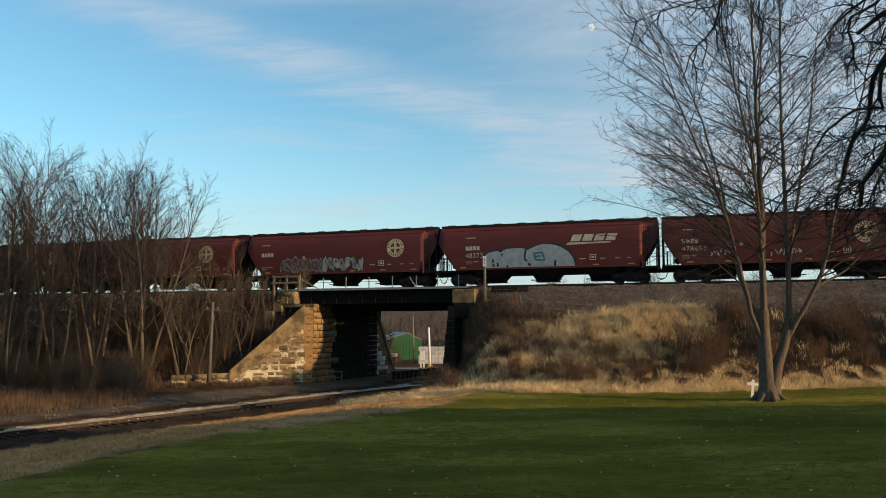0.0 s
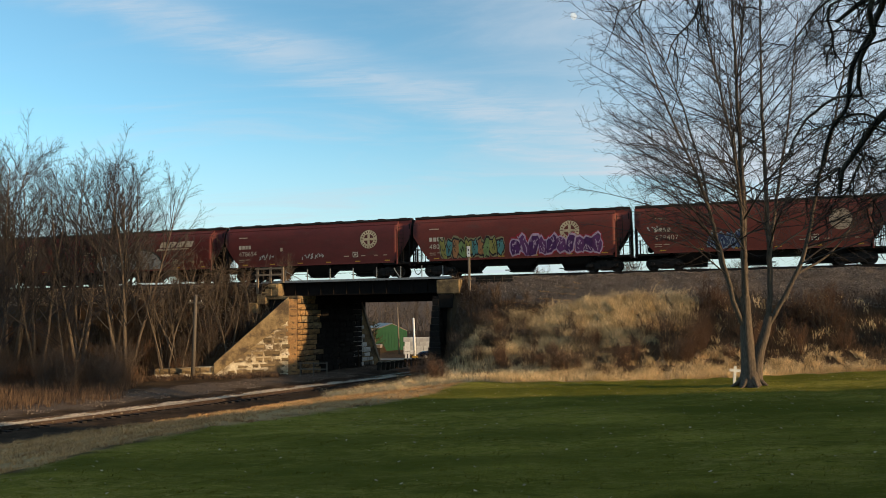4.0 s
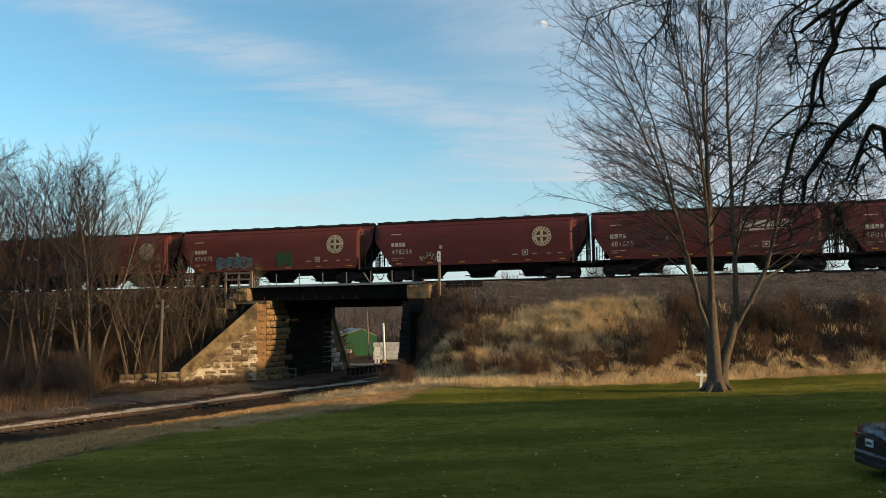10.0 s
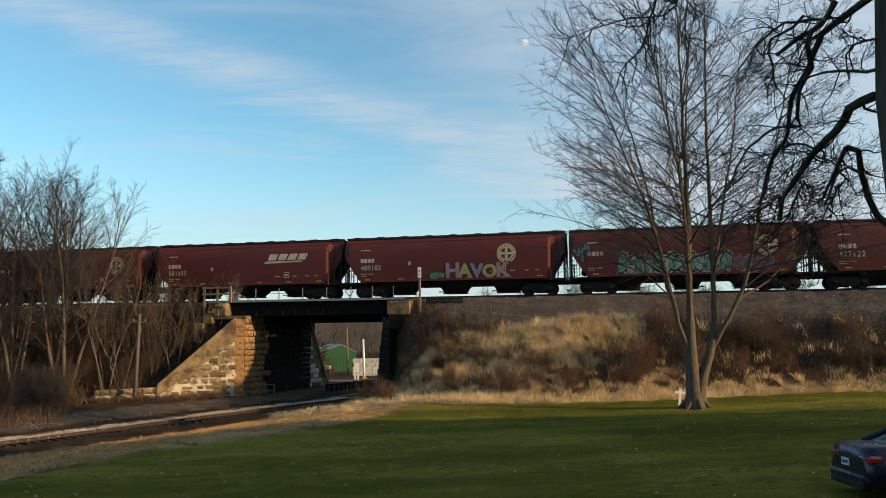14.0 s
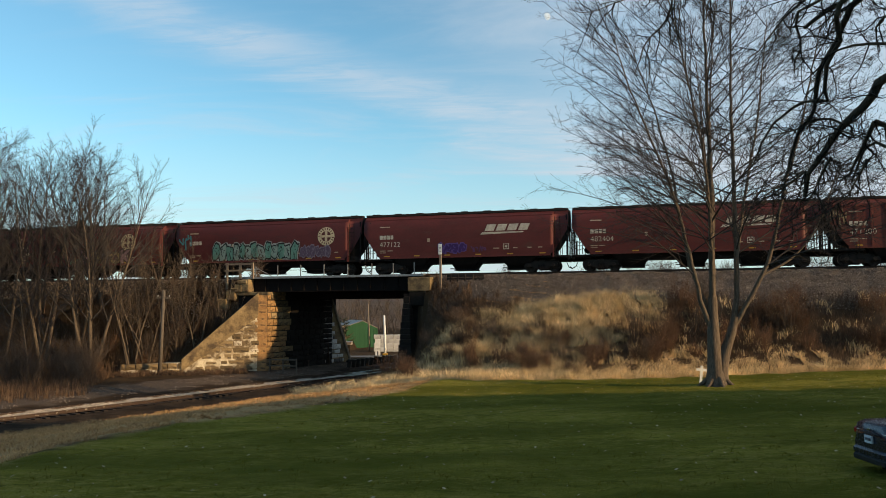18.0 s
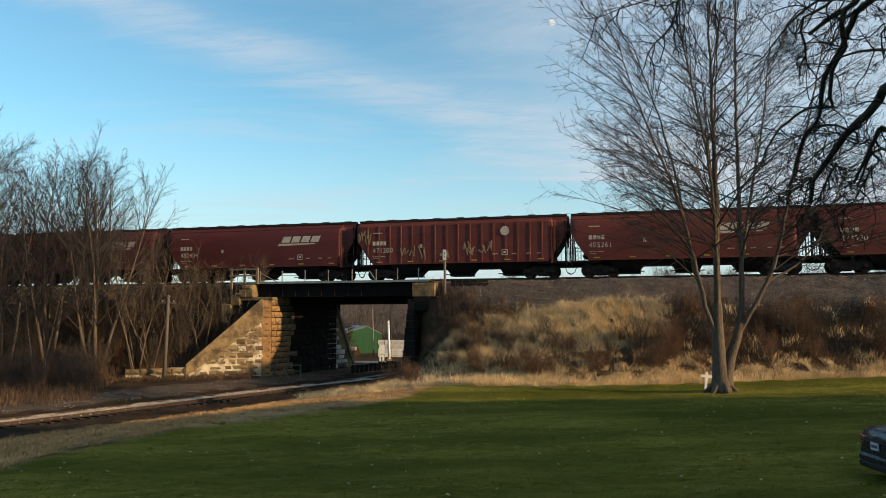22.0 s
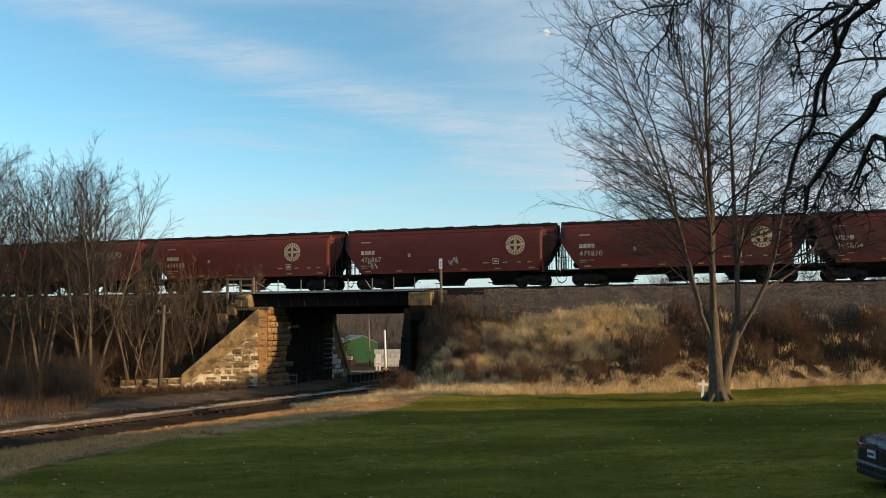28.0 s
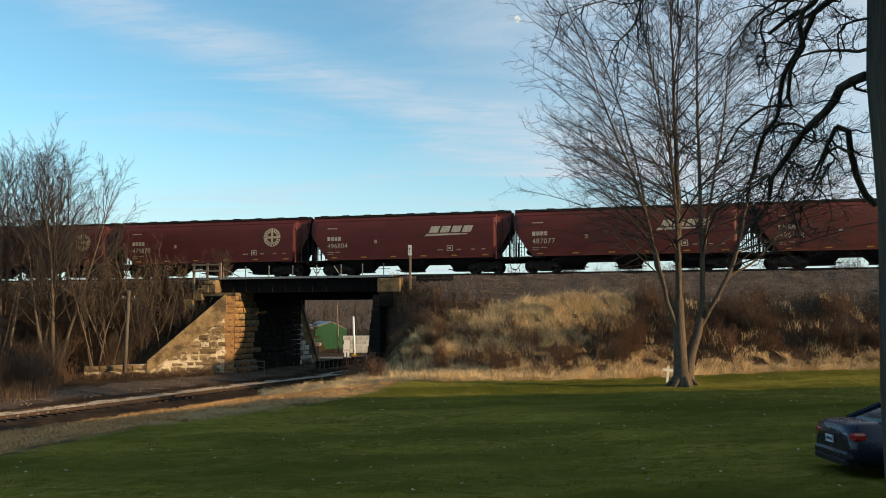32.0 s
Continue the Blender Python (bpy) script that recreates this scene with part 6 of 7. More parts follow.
limb_through([aim(27.4, 19.9, 6.70), aim(25.9, 20.0, 6.75), aim(24.8, 20.1, 6.80), aim(23.9, 19.7, 6.85), aim(22.9, 18.9, 6.90), aim(22.0, 18.0, 6.95), aim(21.2, 17.1, 7.00), aim(19.9, 16.4, 7.05)], 0.030, 0.010, 35, 11, 0.55)
limb_through([aim(25.9, 20.4, 6.70), aim(24.7, 19.5, 6.75), aim(23.8, 19.2, 6.80), aim(23.7, 18.2, 6.85), aim(24.0, 17.2, 6.90), aim(23.5, 16.4, 6.95), aim(23.5, 15.2, 7.00)], 0.028, 0.016, 43, 8, 0.45)
limb_through([aim(28.1, 11.7, 7.00), aim(27.6, 10.8, 7.05), aim(27.2, 10.0, 7.10), aim(26.8, 9.2, 7.15), aim(26.2, 7.6, 7.20)], 0.046, 0.022, 44, 7, 0.45)
limb_through([aim(28.1, 11.7, 7.00), aim(28.7, 11.4, 7.05), aim(28.8, 10.5, 7.10), aim(28.8, 9.8, 7.15), aim(29.1, 8.8, 7.20), aim(29.3, 7.8, 7.25), aim(30.2, 6.2, 7.30)], 0.052, 0.062, 45, 5, 0.40)
limb_through([aim(28.8, 10.0, 7.00), aim(28.0, 10.4, 7.05), aim(27.5, 10.1, 7.10), aim(27.0, 9.2, 7.15), aim(26.6, 7.9, 7.20)], 0.032, 0.018, 46, 6, 0.40)
limb_through([aim(16.9, 24.6, 6.60), aim(16.1, 22.4, 6.65), aim(15.5, 20.6, 6.70), aim(14.9, 19.5, 6.75), aim(13.7, 18.5, 6.80), aim(13.1, 17.0, 6.85), aim(12.6, 15.8, 6.90)], 0.026, 0.010, 38, 10, 0.50)
limb_through([aim(18.6, 24.5, 6.60), aim(17.4, 22.0, 6.65), aim(16.1, 21.8, 6.70), aim(14.5, 21.7, 6.75), aim(12.6, 21.5, 6.80), aim(11.2, 21.1, 6.85), aim(9.5, 20.8, 6.90), aim(8.0, 21.2, 6.95)], 0.022, 0.006, 39, 15, 0.55)
limb_through([aim(18.9, 24.5, 6.60), aim(18.3, 21.5, 6.65), aim(17.9, 19.9, 6.70), aim(18.0, 18.8, 6.75)], 0.018, 0.009, 40, 7, 0.45)
limb_through([aim(15.8, 21.4, 6.60), aim(15.6, 20.8, 6.65), aim(15.9, 19.2, 6.70), aim(15.9, 17.5, 6.75)], 0.014, 0.008, 41, 5, 0.40)
limb_through([aim(26.8, 11.1, 7.00), aim(25.9, 11.4, 7.05), aim(25.2, 11.1, 7.10), aim(24.6, 10.5, 7.15), aim(24.0, 9.2, 7.20)], 0.022, 0.010, 47, 7, 0.45)
limb_through([aim(26.2, 11.8, 7.00), aim(25.6, 12.2, 7.05), aim(24.0, 12.0, 7.10), aim(23.0, 11.6, 7.15), aim(21.7, 11.5, 7.20), aim(20.6, 10.8, 7.25)], 0.026, 0.010, 48, 10, 0.50)
limb_through([aim(31.0, 22.0, 6.70), aim(28.5, 22.6, 6.75), aim(25.1, 23.9, 6.80), aim(21.1, 24.4, 6.85), aim(16.8, 24.8, 6.90), aim(13.8, 24.3, 6.95)], 0.050, 0.012, 42, 12, 0.70)
limb_through([aim(23.9, 9.0, 7.00), aim(22.8, 8.2, 7.05), aim(21.6, 7.6, 7.10), aim(20.2, 6.8, 7.15)], 0.026, 0.008, 53, 11, 0.50)
limb_through([aim(25.4, 9.8, 7.00), aim(24.6, 8.2, 7.05), aim(23.8, 7.0, 7.10), aim(22.4, 5.8, 7.15)], 0.026, 0.008, 54, 11, 0.50)
limb_through([aim(27.4, 9.4, 7.00), aim(26.6, 7.7, 7.05), aim(25.6, 6.6, 7.10), aim(24.1, 5.3, 7.15)], 0.022, 0.008, 56, 10, 0.50)
tree_from("tree", pose(TX, TYY, near_z), "old dark-barked tree with crooked drooping bare limbs", limbs, M["bark_dark"], M["twig_dark"], split=2)

# the wood on the left bank
protos = []
for sd, h, stems, splay in ((51, 15.0, 3, 0.20), (52, 12.5, 2, 0.16), (53, 16.0, 4, 0.24), (54, 10.0, 2, 0.18), (55, 9.5, 3, 0.26)):
    r = random.Random(sd)
    limbs = []
    sp = {"seg": (8, 7, 5, 4), "bend": (0.04, 0.05, 0.08, 0.10), "lift": (0.01, 0.028, 0.03, 0.02), "count": (18, 11, 6, 0), "from": (0.26, 0.18, 0.12, 0), "angle": ((26, 50), (24, 46), (26, 48), (0, 0)),
          "ratio": (0.46, 0.42, 0.42, 0), "taper": (0.40, 0.42, 0.5, 0), "thin": 0.0125, "tip": 0.14}
    if sd == 55:
        sp = dict(sp, count=(8, 7, 3, 0))
    for k in range(stems):
        a = 6.283 * k / stems + r.uniform(-0.4, 0.4)
        grow(limbs, r, (0.2 * math.cos(a), 0.2 * math.sin(a), -0.3), (splay * math.cos(a) * r.uniform(0.5, 1.1), splay * math.sin(a) * r.uniform(0.4, 0.9), 1), h * r.uniform(0.84, 1.02), 0.095 * h / 10, 0, sp)
    protos.append(limbs)
made = []
for k, (x, y, p, sc) in enumerate(((-27.4, 57.5, 2, 0.93), (-31.6, 58.5, 0, 1.08), (-36.2, 57.5, 2, 1.02), (-33.6, 56.4, 0, 0.99), (-29.4, 60.2, 2, 0.88), (-38.2, 56.0, 2, 1.0), (-40.0, 60.0, 0, 1.12), (-44.0, 57.0, 2, 0.95), (-22.6, 60.9, 4, 0.80), (-24.8, 62.0, 1, 0.50), (-29.0, 62.5, 1, 0.95),
                                    (-20.9, 61.0, 4, 0.62), (-33.8, 62.5, 1, 1.0), (-25.2, 59.4, 3, 0.62), (-30.0, 54.5, 3, 0.85), (-34.5, 52.5, 1, 0.7), (-38.0, 53.5, 3, 0.95), (-18.9, 61.3, 4, 0.55), (-17.9, 60.6, 4, 0.44), (-23.9, 59.2, 4, 0.85), (-22.0, 60.3, 3, 0.5), (-20.4, 60.2, 4, 0.66), (-24.6, 58.2, 4, 0.95))):
    r = random.Random(200 + k)
    m = pose(x, y, z_at(x, y), 0, 0, r.uniform(0, 360)) @ Matrix.Diagonal((sc, sc, sc, 1))
    if p not in [q for q, _ in made]:
        # Prototype 4 has its twigs in the lighter bark colour, to look sunlit.
        t = tree_from("tree", m, "bare young tree in the wood on the bank", protos[p], M["bark"], M["bark" if p == 4 else "twig"], "trees of the wood", split=1)
        made.append((p, t))
    else:
        src = dict(made)[p]
        t = copy_thing(src, m)
        t.scale = (sc, sc, sc)

# undergrowth and brush: twiggy bushes
bush_protos = []
for sd, h, red in ((71, 2.6, False), (72, 1.9, True), (73, 3.4, False), (74, 1.4, True)):
    r = random.Random(sd)
    limbs = []
    sp = {"seg": (5, 4, 3), "bend": (0.10, 0.15, 0.18), "lift": (0.03, 0.05, 0.03), "count": (7, 4, 0), "from": (0.2, 0.15, 0), "angle": ((20, 55), (25, 55), (0, 0)), "ratio": (0.5, 0.5, 0), "taper": (0.5, 0.6, 0), "thin": 0.008, "tip": 0.25}
    for k in range(22):
        a = r.uniform(0, 6.283)
        grow(limbs, r, (0.4 * math.cos(a) * r.random(), 0.4 * math.sin(a) * r.random(), -0.15), (0.55 * math.cos(a) * r.random(), 0.55 * math.sin(a) * r.random(), 1), h * r.uniform(0.5, 1.05), 0.018, 0, sp)
    bush_protos.append(limbs_mesh("bush", limbs, [M["twig_red" if red else "brush"]], (4, 3, 3)))
r = random.Random(75)
spots = []
for k in range(46):                                    # on the slope behind the wing wall
    a = r.uniform(0.5, 10)
    p = near_c + wing_dir * a - wing_out * r.uniform(0.8, 1.2 + 0.6 * a)
    spots.append((p.x, p.y, r.choice((0, 1, 3, 2)), r.uniform(0.5, 0.85)))
for k in range(110):                                    # under the left trees
    spots.append((r.uniform(-46, -18.5), r.uniform(49, 62.5), r.choice((0, 0, 2, 2, 3, 1)), r.uniform(0.7, 1.2)))
for k in range(120):                                    # over the right bank
    s, f = r.uniform(-2, 38), r.random()
    n = float(np.interp(s, FOOT_S, FOOT_N)) + 2.2 + f * 8.0
    if n > -4.6 or (3 < s < 12.5 and n > -8.2):
        continue
    p = trk(s, n)
    spots.append((p.x, p.y, r.choice((1, 3, 1, 0)), r.uniform(0.55, 1.0) * (1.1 if s > 12 else 0.8)))
for k in range(22):                                    # beside the right abutment
    spots.append((*trk(r.uniform(-0.2, 4.5), r.uniform(-9, -4.6)).xy, r.choice((0, 1, 3)), r.uniform(0.45, 0.75)))
for k in range(44):                                    # on the far side of the tracks
    spots.append((*trk(r.uniform(-1, 42), r.uniform(9.3, 10.5)).xy, r.choice((0, 3, 0)), r.uniform(0.8, 1.1)))
for x, y, p, sc in spots:
    d = from_lower(np.array([x]), np.array([y]))[0]
    off = (Vector((x, y, 0)) - near_c).dot(wing_out)
    if abs(d) < 4.4 or (off > -0.6 and (Vector((x, y, 0)) - near_c).dot(wing_dir) < 11 and d < 0):
        continue
    ob = new("bush", bush_protos[p])
    ob.matrix_basis = pose(x, y, z_at(x, y), 0, 0, r.uniform(0, 360)) @ Matrix.Diagonal((sc, sc, sc, 1))
    tagged(ob, "leafless reddish-brown brush on the bank" if p in (1, 3) else "leafless grey-brown thicket shrub", "shrub", "brush of the banks")

# ---- grass ----
def blades(name, x, y, height, width, mat, label, seed, lean=0.5, bend=0.35, category="grass", tuft=0.45):
    """Bent tapering blades, one object of stuff."""
    g = np.random.RandomState(seed)
    n = len(x)
    z = ground_height(x, y) - 0.03
    a, b = g.uniform(0, 2 * math.pi, n), g.uniform(0, 2 * math.pi, n)
    h = height * g.uniform(0.55, 1.2, n) * (1 + tuft * wobble(x, y, 0.9, seed + 70))
    lx, ly = np.cos(a) * h * lean * g.uniform(0.2, 1, n), np.sin(a) * h * lean * g.uniform(0.2, 1, n)
    wx, wy = np.cos(b) * width / 2, np.sin(b) * width / 2
    P = np.stack([x, y, z], 1)
    mid = P + np.stack([lx * bend, ly * bend, h * 0.6], 1)
    tip = P + np.stack([lx, ly, h], 1)
    W = np.stack([wx, wy, np.zeros(n)], 1)
    V = np.stack([P - W, P + W, mid + W * 0.8, mid - W * 0.8, tip], 1).reshape(-1, 3)
    k = np.arange(n) * 5
    quads = np.stack([k, k + 1, k + 2, k + 3], 1).tolist()
    tris = np.stack([k + 3, k + 2, k + 4], 1).tolist()
    ob = new(name, mesh_of(name, V.tolist(), quads + tris, mat))
    return tagged(ob, label, category, kind="stuff")


g = np.random.RandomState(9)


def bank_scatter(n, s0, s1, f0, f1, keep=None, clump=40, spread=0.35):
    """Places on the right bank in clumps; f runs from its foot (0) to the gravel (1)."""
    m = max(1, n // clump)
    cs, cf = g.uniform(s0, s1, m), g.uniform(f0, f1, m)
    pick = g.randint(0, m, n)
    s = cs[pick] + g.normal(0, spread, n)
    foot = np.interp(s, FOOT_S, FOOT_N)
    f = np.clip(cf[pick] + g.normal(0, spread, n) / (-4.2 - foot), -0.03, 1.03)
    nn = foot + f * (-4.2 - foot)
    x, y = s * UX + nn * VX, TY + s * UY + nn * VY
    ok = np.ones(n, bool) if keep is None else keep(s, nn, f, x, y)
    ok &= from_lower(x, y) > 4.0
    return x[ok], y[ok]


x, y = bank_scatter(170000, -5, 46, -0.02, 0.42, lambda s, n, f, x, y: f < 0.22 + 0.22 * wobble(x, y, 3.0, 31), 55, 0.28)
blades("dry_grass", x, y, 0.30, 0.015, M["straw"], "straw-coloured dead grass along the foot of the bank", 1, 1.5, tuft=0.7)
s, n = g.uniform(-2.5, 5.0, 9000), g.uniform(-5.5, -1.3, 9000)
ok = n < -1.3 - 0.3 * (s + 3) + 0.6 * wobble(s, n, 1.5, 61)
blades("dead_weeds", (s * UX + n * VX)[ok], (TY + s * UY + n * VY)[ok], 0.6, 0.022, M["weed"], "brown dead weeds beside the stone buttress", 8, 0.9, category="weeds")
x, y = bank_scatter(140000, 0.5, 14.5, 0.50, 1.0, lambda s, n, f, x, y: wobble(x, y, 2.2, 32) + 0.5 * wobble(x, y, 0.9, 33) > -0.5 + 0.8 * np.abs(s - 8) / 7 - 0.5 * (f - 0.6), 110, 0.26)
blades("dry_grass", x, y, 0.46, 0.018, M["straw"], "high clumps of pale straw grass on the bank", 2, 1.2, tuft=0.9)
x, y = bank_scatter(30000, -3, 9, 0.06, 0.7, lambda s, n, f, x, y: wobble(x, y, 1.8, 38) > 0.0, 90, 0.26)
blades("dry_grass", x, y, 0.34, 0.016, M["straw"], "tangled straw tufts on the bank by the bridge", 11, 1.3, tuft=0.9)
x, y = bank_scatter(38000, -5, 46, 0.06, 1.0, None, 45, 0.45)
blades("dead_weeds", x, y, 0.44, 0.018, M["weed"], "brown dead weeds covering the bank", 3, 0.9, category="weeds")
x, y = bank_scatter(16000, 12, 46, 0.2, 1.0, lambda s, n, f, x, y: wobble(x, y, 3.0, 34) > 0.15, 80, 0.3)
blades("dry_grass", x, y, 0.42, 0.018, M["straw"], "scattered straw grass tufts among brown weeds", 4, 0.8)
# pale strip between the lower track and the lawn
k = g.randint(40, 225, 210000)
d = g.uniform(4.5, 17.0, 210000)
x, y = LOWER[k, 0] + LOWER_DIR[k, 1] * d, LOWER[k, 1] - LOWER_DIR[k, 0] * d
ok = (y > 12) & (y < 56) & (d < lawn_edge(y) + 0.2) & (wobble(x, y, 2.0, 35) > -0.8 + 0.5 * (np.abs(d - 10.1) > 4.6))
x, y = x[ok], y[ok]
blades("dead_grass", x, y, 0.14, 0.012, M["straw_pale"], "pale dead grass on the slope beside the lower track", 5, 1.3)
# brown grass under the left trees
x, y = g.uniform(-50, -16, 90000), g.uniform(34, 63, 90000)
d = from_lower(x, y)
off = (x - near_c.x) * wing_out.x + (y - near_c.y) * wing_out.y
along = (x - near_c.x) * wing_dir.x + (y - near_c.y) * wing_dir.y
ok = (d < -5.2) & (d > -22) & ~((off > -0.5) & (along < 11)) & (x * VX + (y - TY) * VY < -1.6) & (wobble(x, y, 3.0, 36) > -0.5)
x, y = x[ok][:34000], y[ok][:34000]
blades("dead_weeds", x, y, 0.55, 0.018, M["weed"], "tall brown grass beneath the left-hand wood", 6, 0.4, category="weeds")
# weeds at the foot of the wing wall
a, o = g.uniform(1.5, 12, 9000), g.uniform(0.2, 2.4, 9000)
x, y = near_c.x + wing_dir.x * a + wing_out.x * o, near_c.y + wing_dir.y * a + wing_out.y * o
ok = (from_lower(x, y) < -4.3) & (wobble(x, y, 1.6, 65) > -0.2)
blades("dead_weeds", x[ok], y[ok], 0.36, 0.016, M["weed"], "thin dead weeds at the foot of the stone wall", 12, 0.6, category="weeds")
# lawn blades and litter
x, y = g.uniform(-16, 26, 240000), 12 + 30 * g.uniform(0, 1, 240000) ** 1.5
d = from_lower(x, y)
s, n = x * UX + (y - TY) * UY, x * VX + (y - TY) * VY
ok = (d > lawn_edge(y)) & (n < np.interp(s, FOOT_S, FOOT_N)) & (np.abs(x) < 0.62 * y + 1)
x, y = x[ok][:110000], y[ok][:110000]
blades("lawn_grass", x, y, 0.05, 0.011, M["green_blade"], "short mown green grass blades of the lawn", 7, 0.9)
x, y = g.uniform(-14, 24, 2600), g.uniform(12, 40, 2600)
d = from_lower(x, y)
ok = (d > 16.3)
x, y = x[ok][:900], y[ok][:900]
z = ground_height(x, y) + 0.05
a = g.uniform(0, 6.283, len(x))
sz = g.uniform(0.02, 0.05, len(x))
V = np.stack([np.stack([x + sz * np.cos(a + q), y + sz * np.sin(a + q), z + 0.02 * (q > 2)], 1) for q in (0, 1.4, 3.1, 4.7)], 1).reshape(-1, 3)
tagged(new("fallen_leaves", mesh_of("fallen_leaves", V.tolist(), (np.arange(len(x))[:, None] * 4 + np.arange(4)[None]).tolist(), M["leaf"])), "pale fallen leaves scattered on the lawn", "leaves", kind="stuff")


# ---- loose ballast stones ----
def stones(name, x, y, size, mat, label, seed):
    g = np.random.RandomState(seed)
    n = len(x)
    z = ground_height(x, y)
    sc = size * g.uniform(0.5, 1.3, (n, 3))
    a = g.uniform(0, 6.283, n)
    base = np.array([(1, 0, 0), (0, 1, 0), (-1, 0, 0), (0, -1, 0), (0.2, 0.1, 0.8), (0, 0, -0.6)])
    V = base[None] * sc[:, None, :] + g.normal(0, 0.15, (n, 6, 3)) * size
    c, s_ = np.cos(a)[:, None], np.sin(a)[:, None]
    V = np.stack([V[..., 0] * c - V[..., 1] * s_, V[..., 0] * s_ + V[..., 1] * c, V[..., 2]], -1) + np.stack([x, y, z], 1)[:, None, :]
    F = np.array([(0, 1, 4), (1, 2, 4), (2, 3, 4), (3, 0, 4), (1, 0, 5), (2, 1, 5), (3, 2, 5), (0, 3, 5)])
    f = (np.arange(n)[:, None, None] * 6 + F[None]).reshape(-1, 3)
    return tagged(new(name, mesh_of(name, V.reshape(-1, 3).tolist(), f.tolist(), mat)), label, "ballast", kind="stuff")


s, n = g.uniform(-2.2, 42, 34000), g.uniform(-4.9, -0.3, 34000)
stones("ballast", s * UX + n * VX, TY + s * UY + n * VY, 0.055, M["ballast"], "coarse brown-grey ballast on the shoulder of the bank", 1)
s, n = g.uniform(-46, -18.5, 5000), g.uniform(-3.6, -0.3, 5000)
stones("ballast", s * UX + n * VX, TY + s * UY + n * VY, 0.075, M["ballast"], "coarse ballast along the upper track by the wood", 2)
k = g.randint(0, len(LOWER), 16000)
d = np.where(g.uniform(0, 1, 16000) < 0.3, g.uniform(-0.66, 0.66, 16000), g.uniform(-7.0, -3.7, 16000))
x, y = LOWER[k, 0] + LOWER_DIR[k, 1] * d, LOWER[k, 1] - LOWER_DIR[k, 0] * d
x, y = x + g.uniform(-0.3, 0.3, 16000), y + g.uniform(-0.3, 0.3, 16000)
ok = (y > 26) & (y < 75) & ((np.abs(d) < 1) | (wobble(x, y, 5.0, 63) + 0.4 * wobble(x, y, 1.2, 64) > 0.25))
k = g.choice(np.where((LOWER[:, 1] > 28) & (LOWER[:, 1] < 60))[0], 20000)
d = g.uniform(-0.62, 0.62, 20000)
mx, my = LOWER[k, 0] + LOWER_DIR[k, 1] * d + g.uniform(-0.04, 0.04, 20000), LOWER[k, 1] - LOWER_DIR[k, 0] * d + g.uniform(-0.3, 0.3, 20000)
mid = stones("ballast", mx, my, 0.05, M["pale_ballast"], "pale crushed stone filling between the rails", 4)
mid.location.z = 0.15
st = stones("ballast", x[ok], y[ok], 0.045, M["ballast"], "crushed stone heaped beside the rusty lower rails", 3)
st.location.z = 0.02

# ---- telegraph pole by the wood ----
pole = empty("utility_pole", pose(-22.15, 57.4, z_at(-22.15, 57.4), 0, 1.6, 0), "old leaning wooden pole with a short crossarm", "pole")
part("shaft", tube([(0, 0, -0.3), (0, 0, 3.0), (0, 0, 6.2)], [0.15, 0.135, 0.115], 10), M["pole_wood"], pole)
part("crossarm", box(-0.55, -0.06, 5.55, 0.55, 0.06, 5.68, 0.01), M["pole_wood"], pole)
for x in (-0.42, 0.42):
    part("insulator", tube([(x, 0, 5.68), (x, 0, 5.75), (x, 0, 5.82)], [0.03, 0.045, 0.03], 8), M["galv"], pole)
stump = empty("chimney", pose(-42.5, 86.0, 4.0), "dark brick chimney standing behind the train", "chimney")
part("stack", box(-0.35, -0.35, -7.5, 0.35, 0.35, 9.0, 0.03), M["stone_soot_shade"], stump)
part("cap", box(-0.42, -0.42, 8.75, 0.42, 0.42, 8.95, 0.02), M["stone_soot_shade"], stump)

# ---- a pale moon in the daylight sky ----
moon_at = Vector((214.2, 1859.0, 709.0))
bm = bmesh.new()
for k in range(20):
    a, b = 2 * math.pi * k / 20, 2 * math.pi * (k + 1) / 20
    rim_a, rim_b = [(9.0 * (math.cos(w) if math.cos(w) > 0 else 0.55 * math.cos(w)), 9.0 * math.sin(w)) for w in (a, b)]
    vs = [bm.verts.new((0, 0, 3.0)), bm.verts.new((*rim_a, 0.0)), bm.verts.new((*rim_b, 0.0))]
    bm.faces.new(vs)
bmesh.ops.remove_doubles(bm, verts=bm.verts[:], dist=0.01)
moon = part("moon", bm, glowing("moonlight", (0.100, 0.115, 0.128), 4.7))
moon.matrix_basis = look(moon_at, moon_at * 2 - Vector((0, 0, EYE))) @ pose(0, 0, 0, 0, 0, 25)
tagged(moon, "faint pale gibbous moon in the daylight sky", "moon", kind="structure")

# ---- white marker by the tree, litter at the bank ----
marker = empty("wooden_cross", pose(11.18, 37.2, z_at(11.18, 37.2), 0, 6, 0) @ Matrix.Scale(0.78, 4), "small white wooden cross beside the tree", "marker")
part("upright", box(-0.075, -0.03, -0.1, 0.075, 0.03, 1.05, 0.006), M["white"], marker)
part("arm", box(-0.34, -0.05, 0.72, 0.30, -0.03, 0.88, 0.006), M["white"], marker)

# ---- guard rail and timbers at the passage ----
barrier = empty("guard_rail", trk_pose(-14.2, -3.2, z_at(*trk(-14.2, -3.2).xy)), "low weathered timber barrier at the foot of the abutment", "barrier")
for x in (0.0, 1.1, 2.2):
    part("post", box(x - 0.045, -0.045, -0.1, x + 0.045, 0.045, 1.0, 0.01), M["pole_wood"], barrier)
for z in (0.45, 0.9):
    part("rail", box(-0.1, -0.09, z, 2.3, -0.06, z + 0.09, 0.005), M["pole_wood"], barrier)
timbers = empty("timber_fence", pose(0, 0, 0), "row of short black timbers with pale tops along the track", "fence")
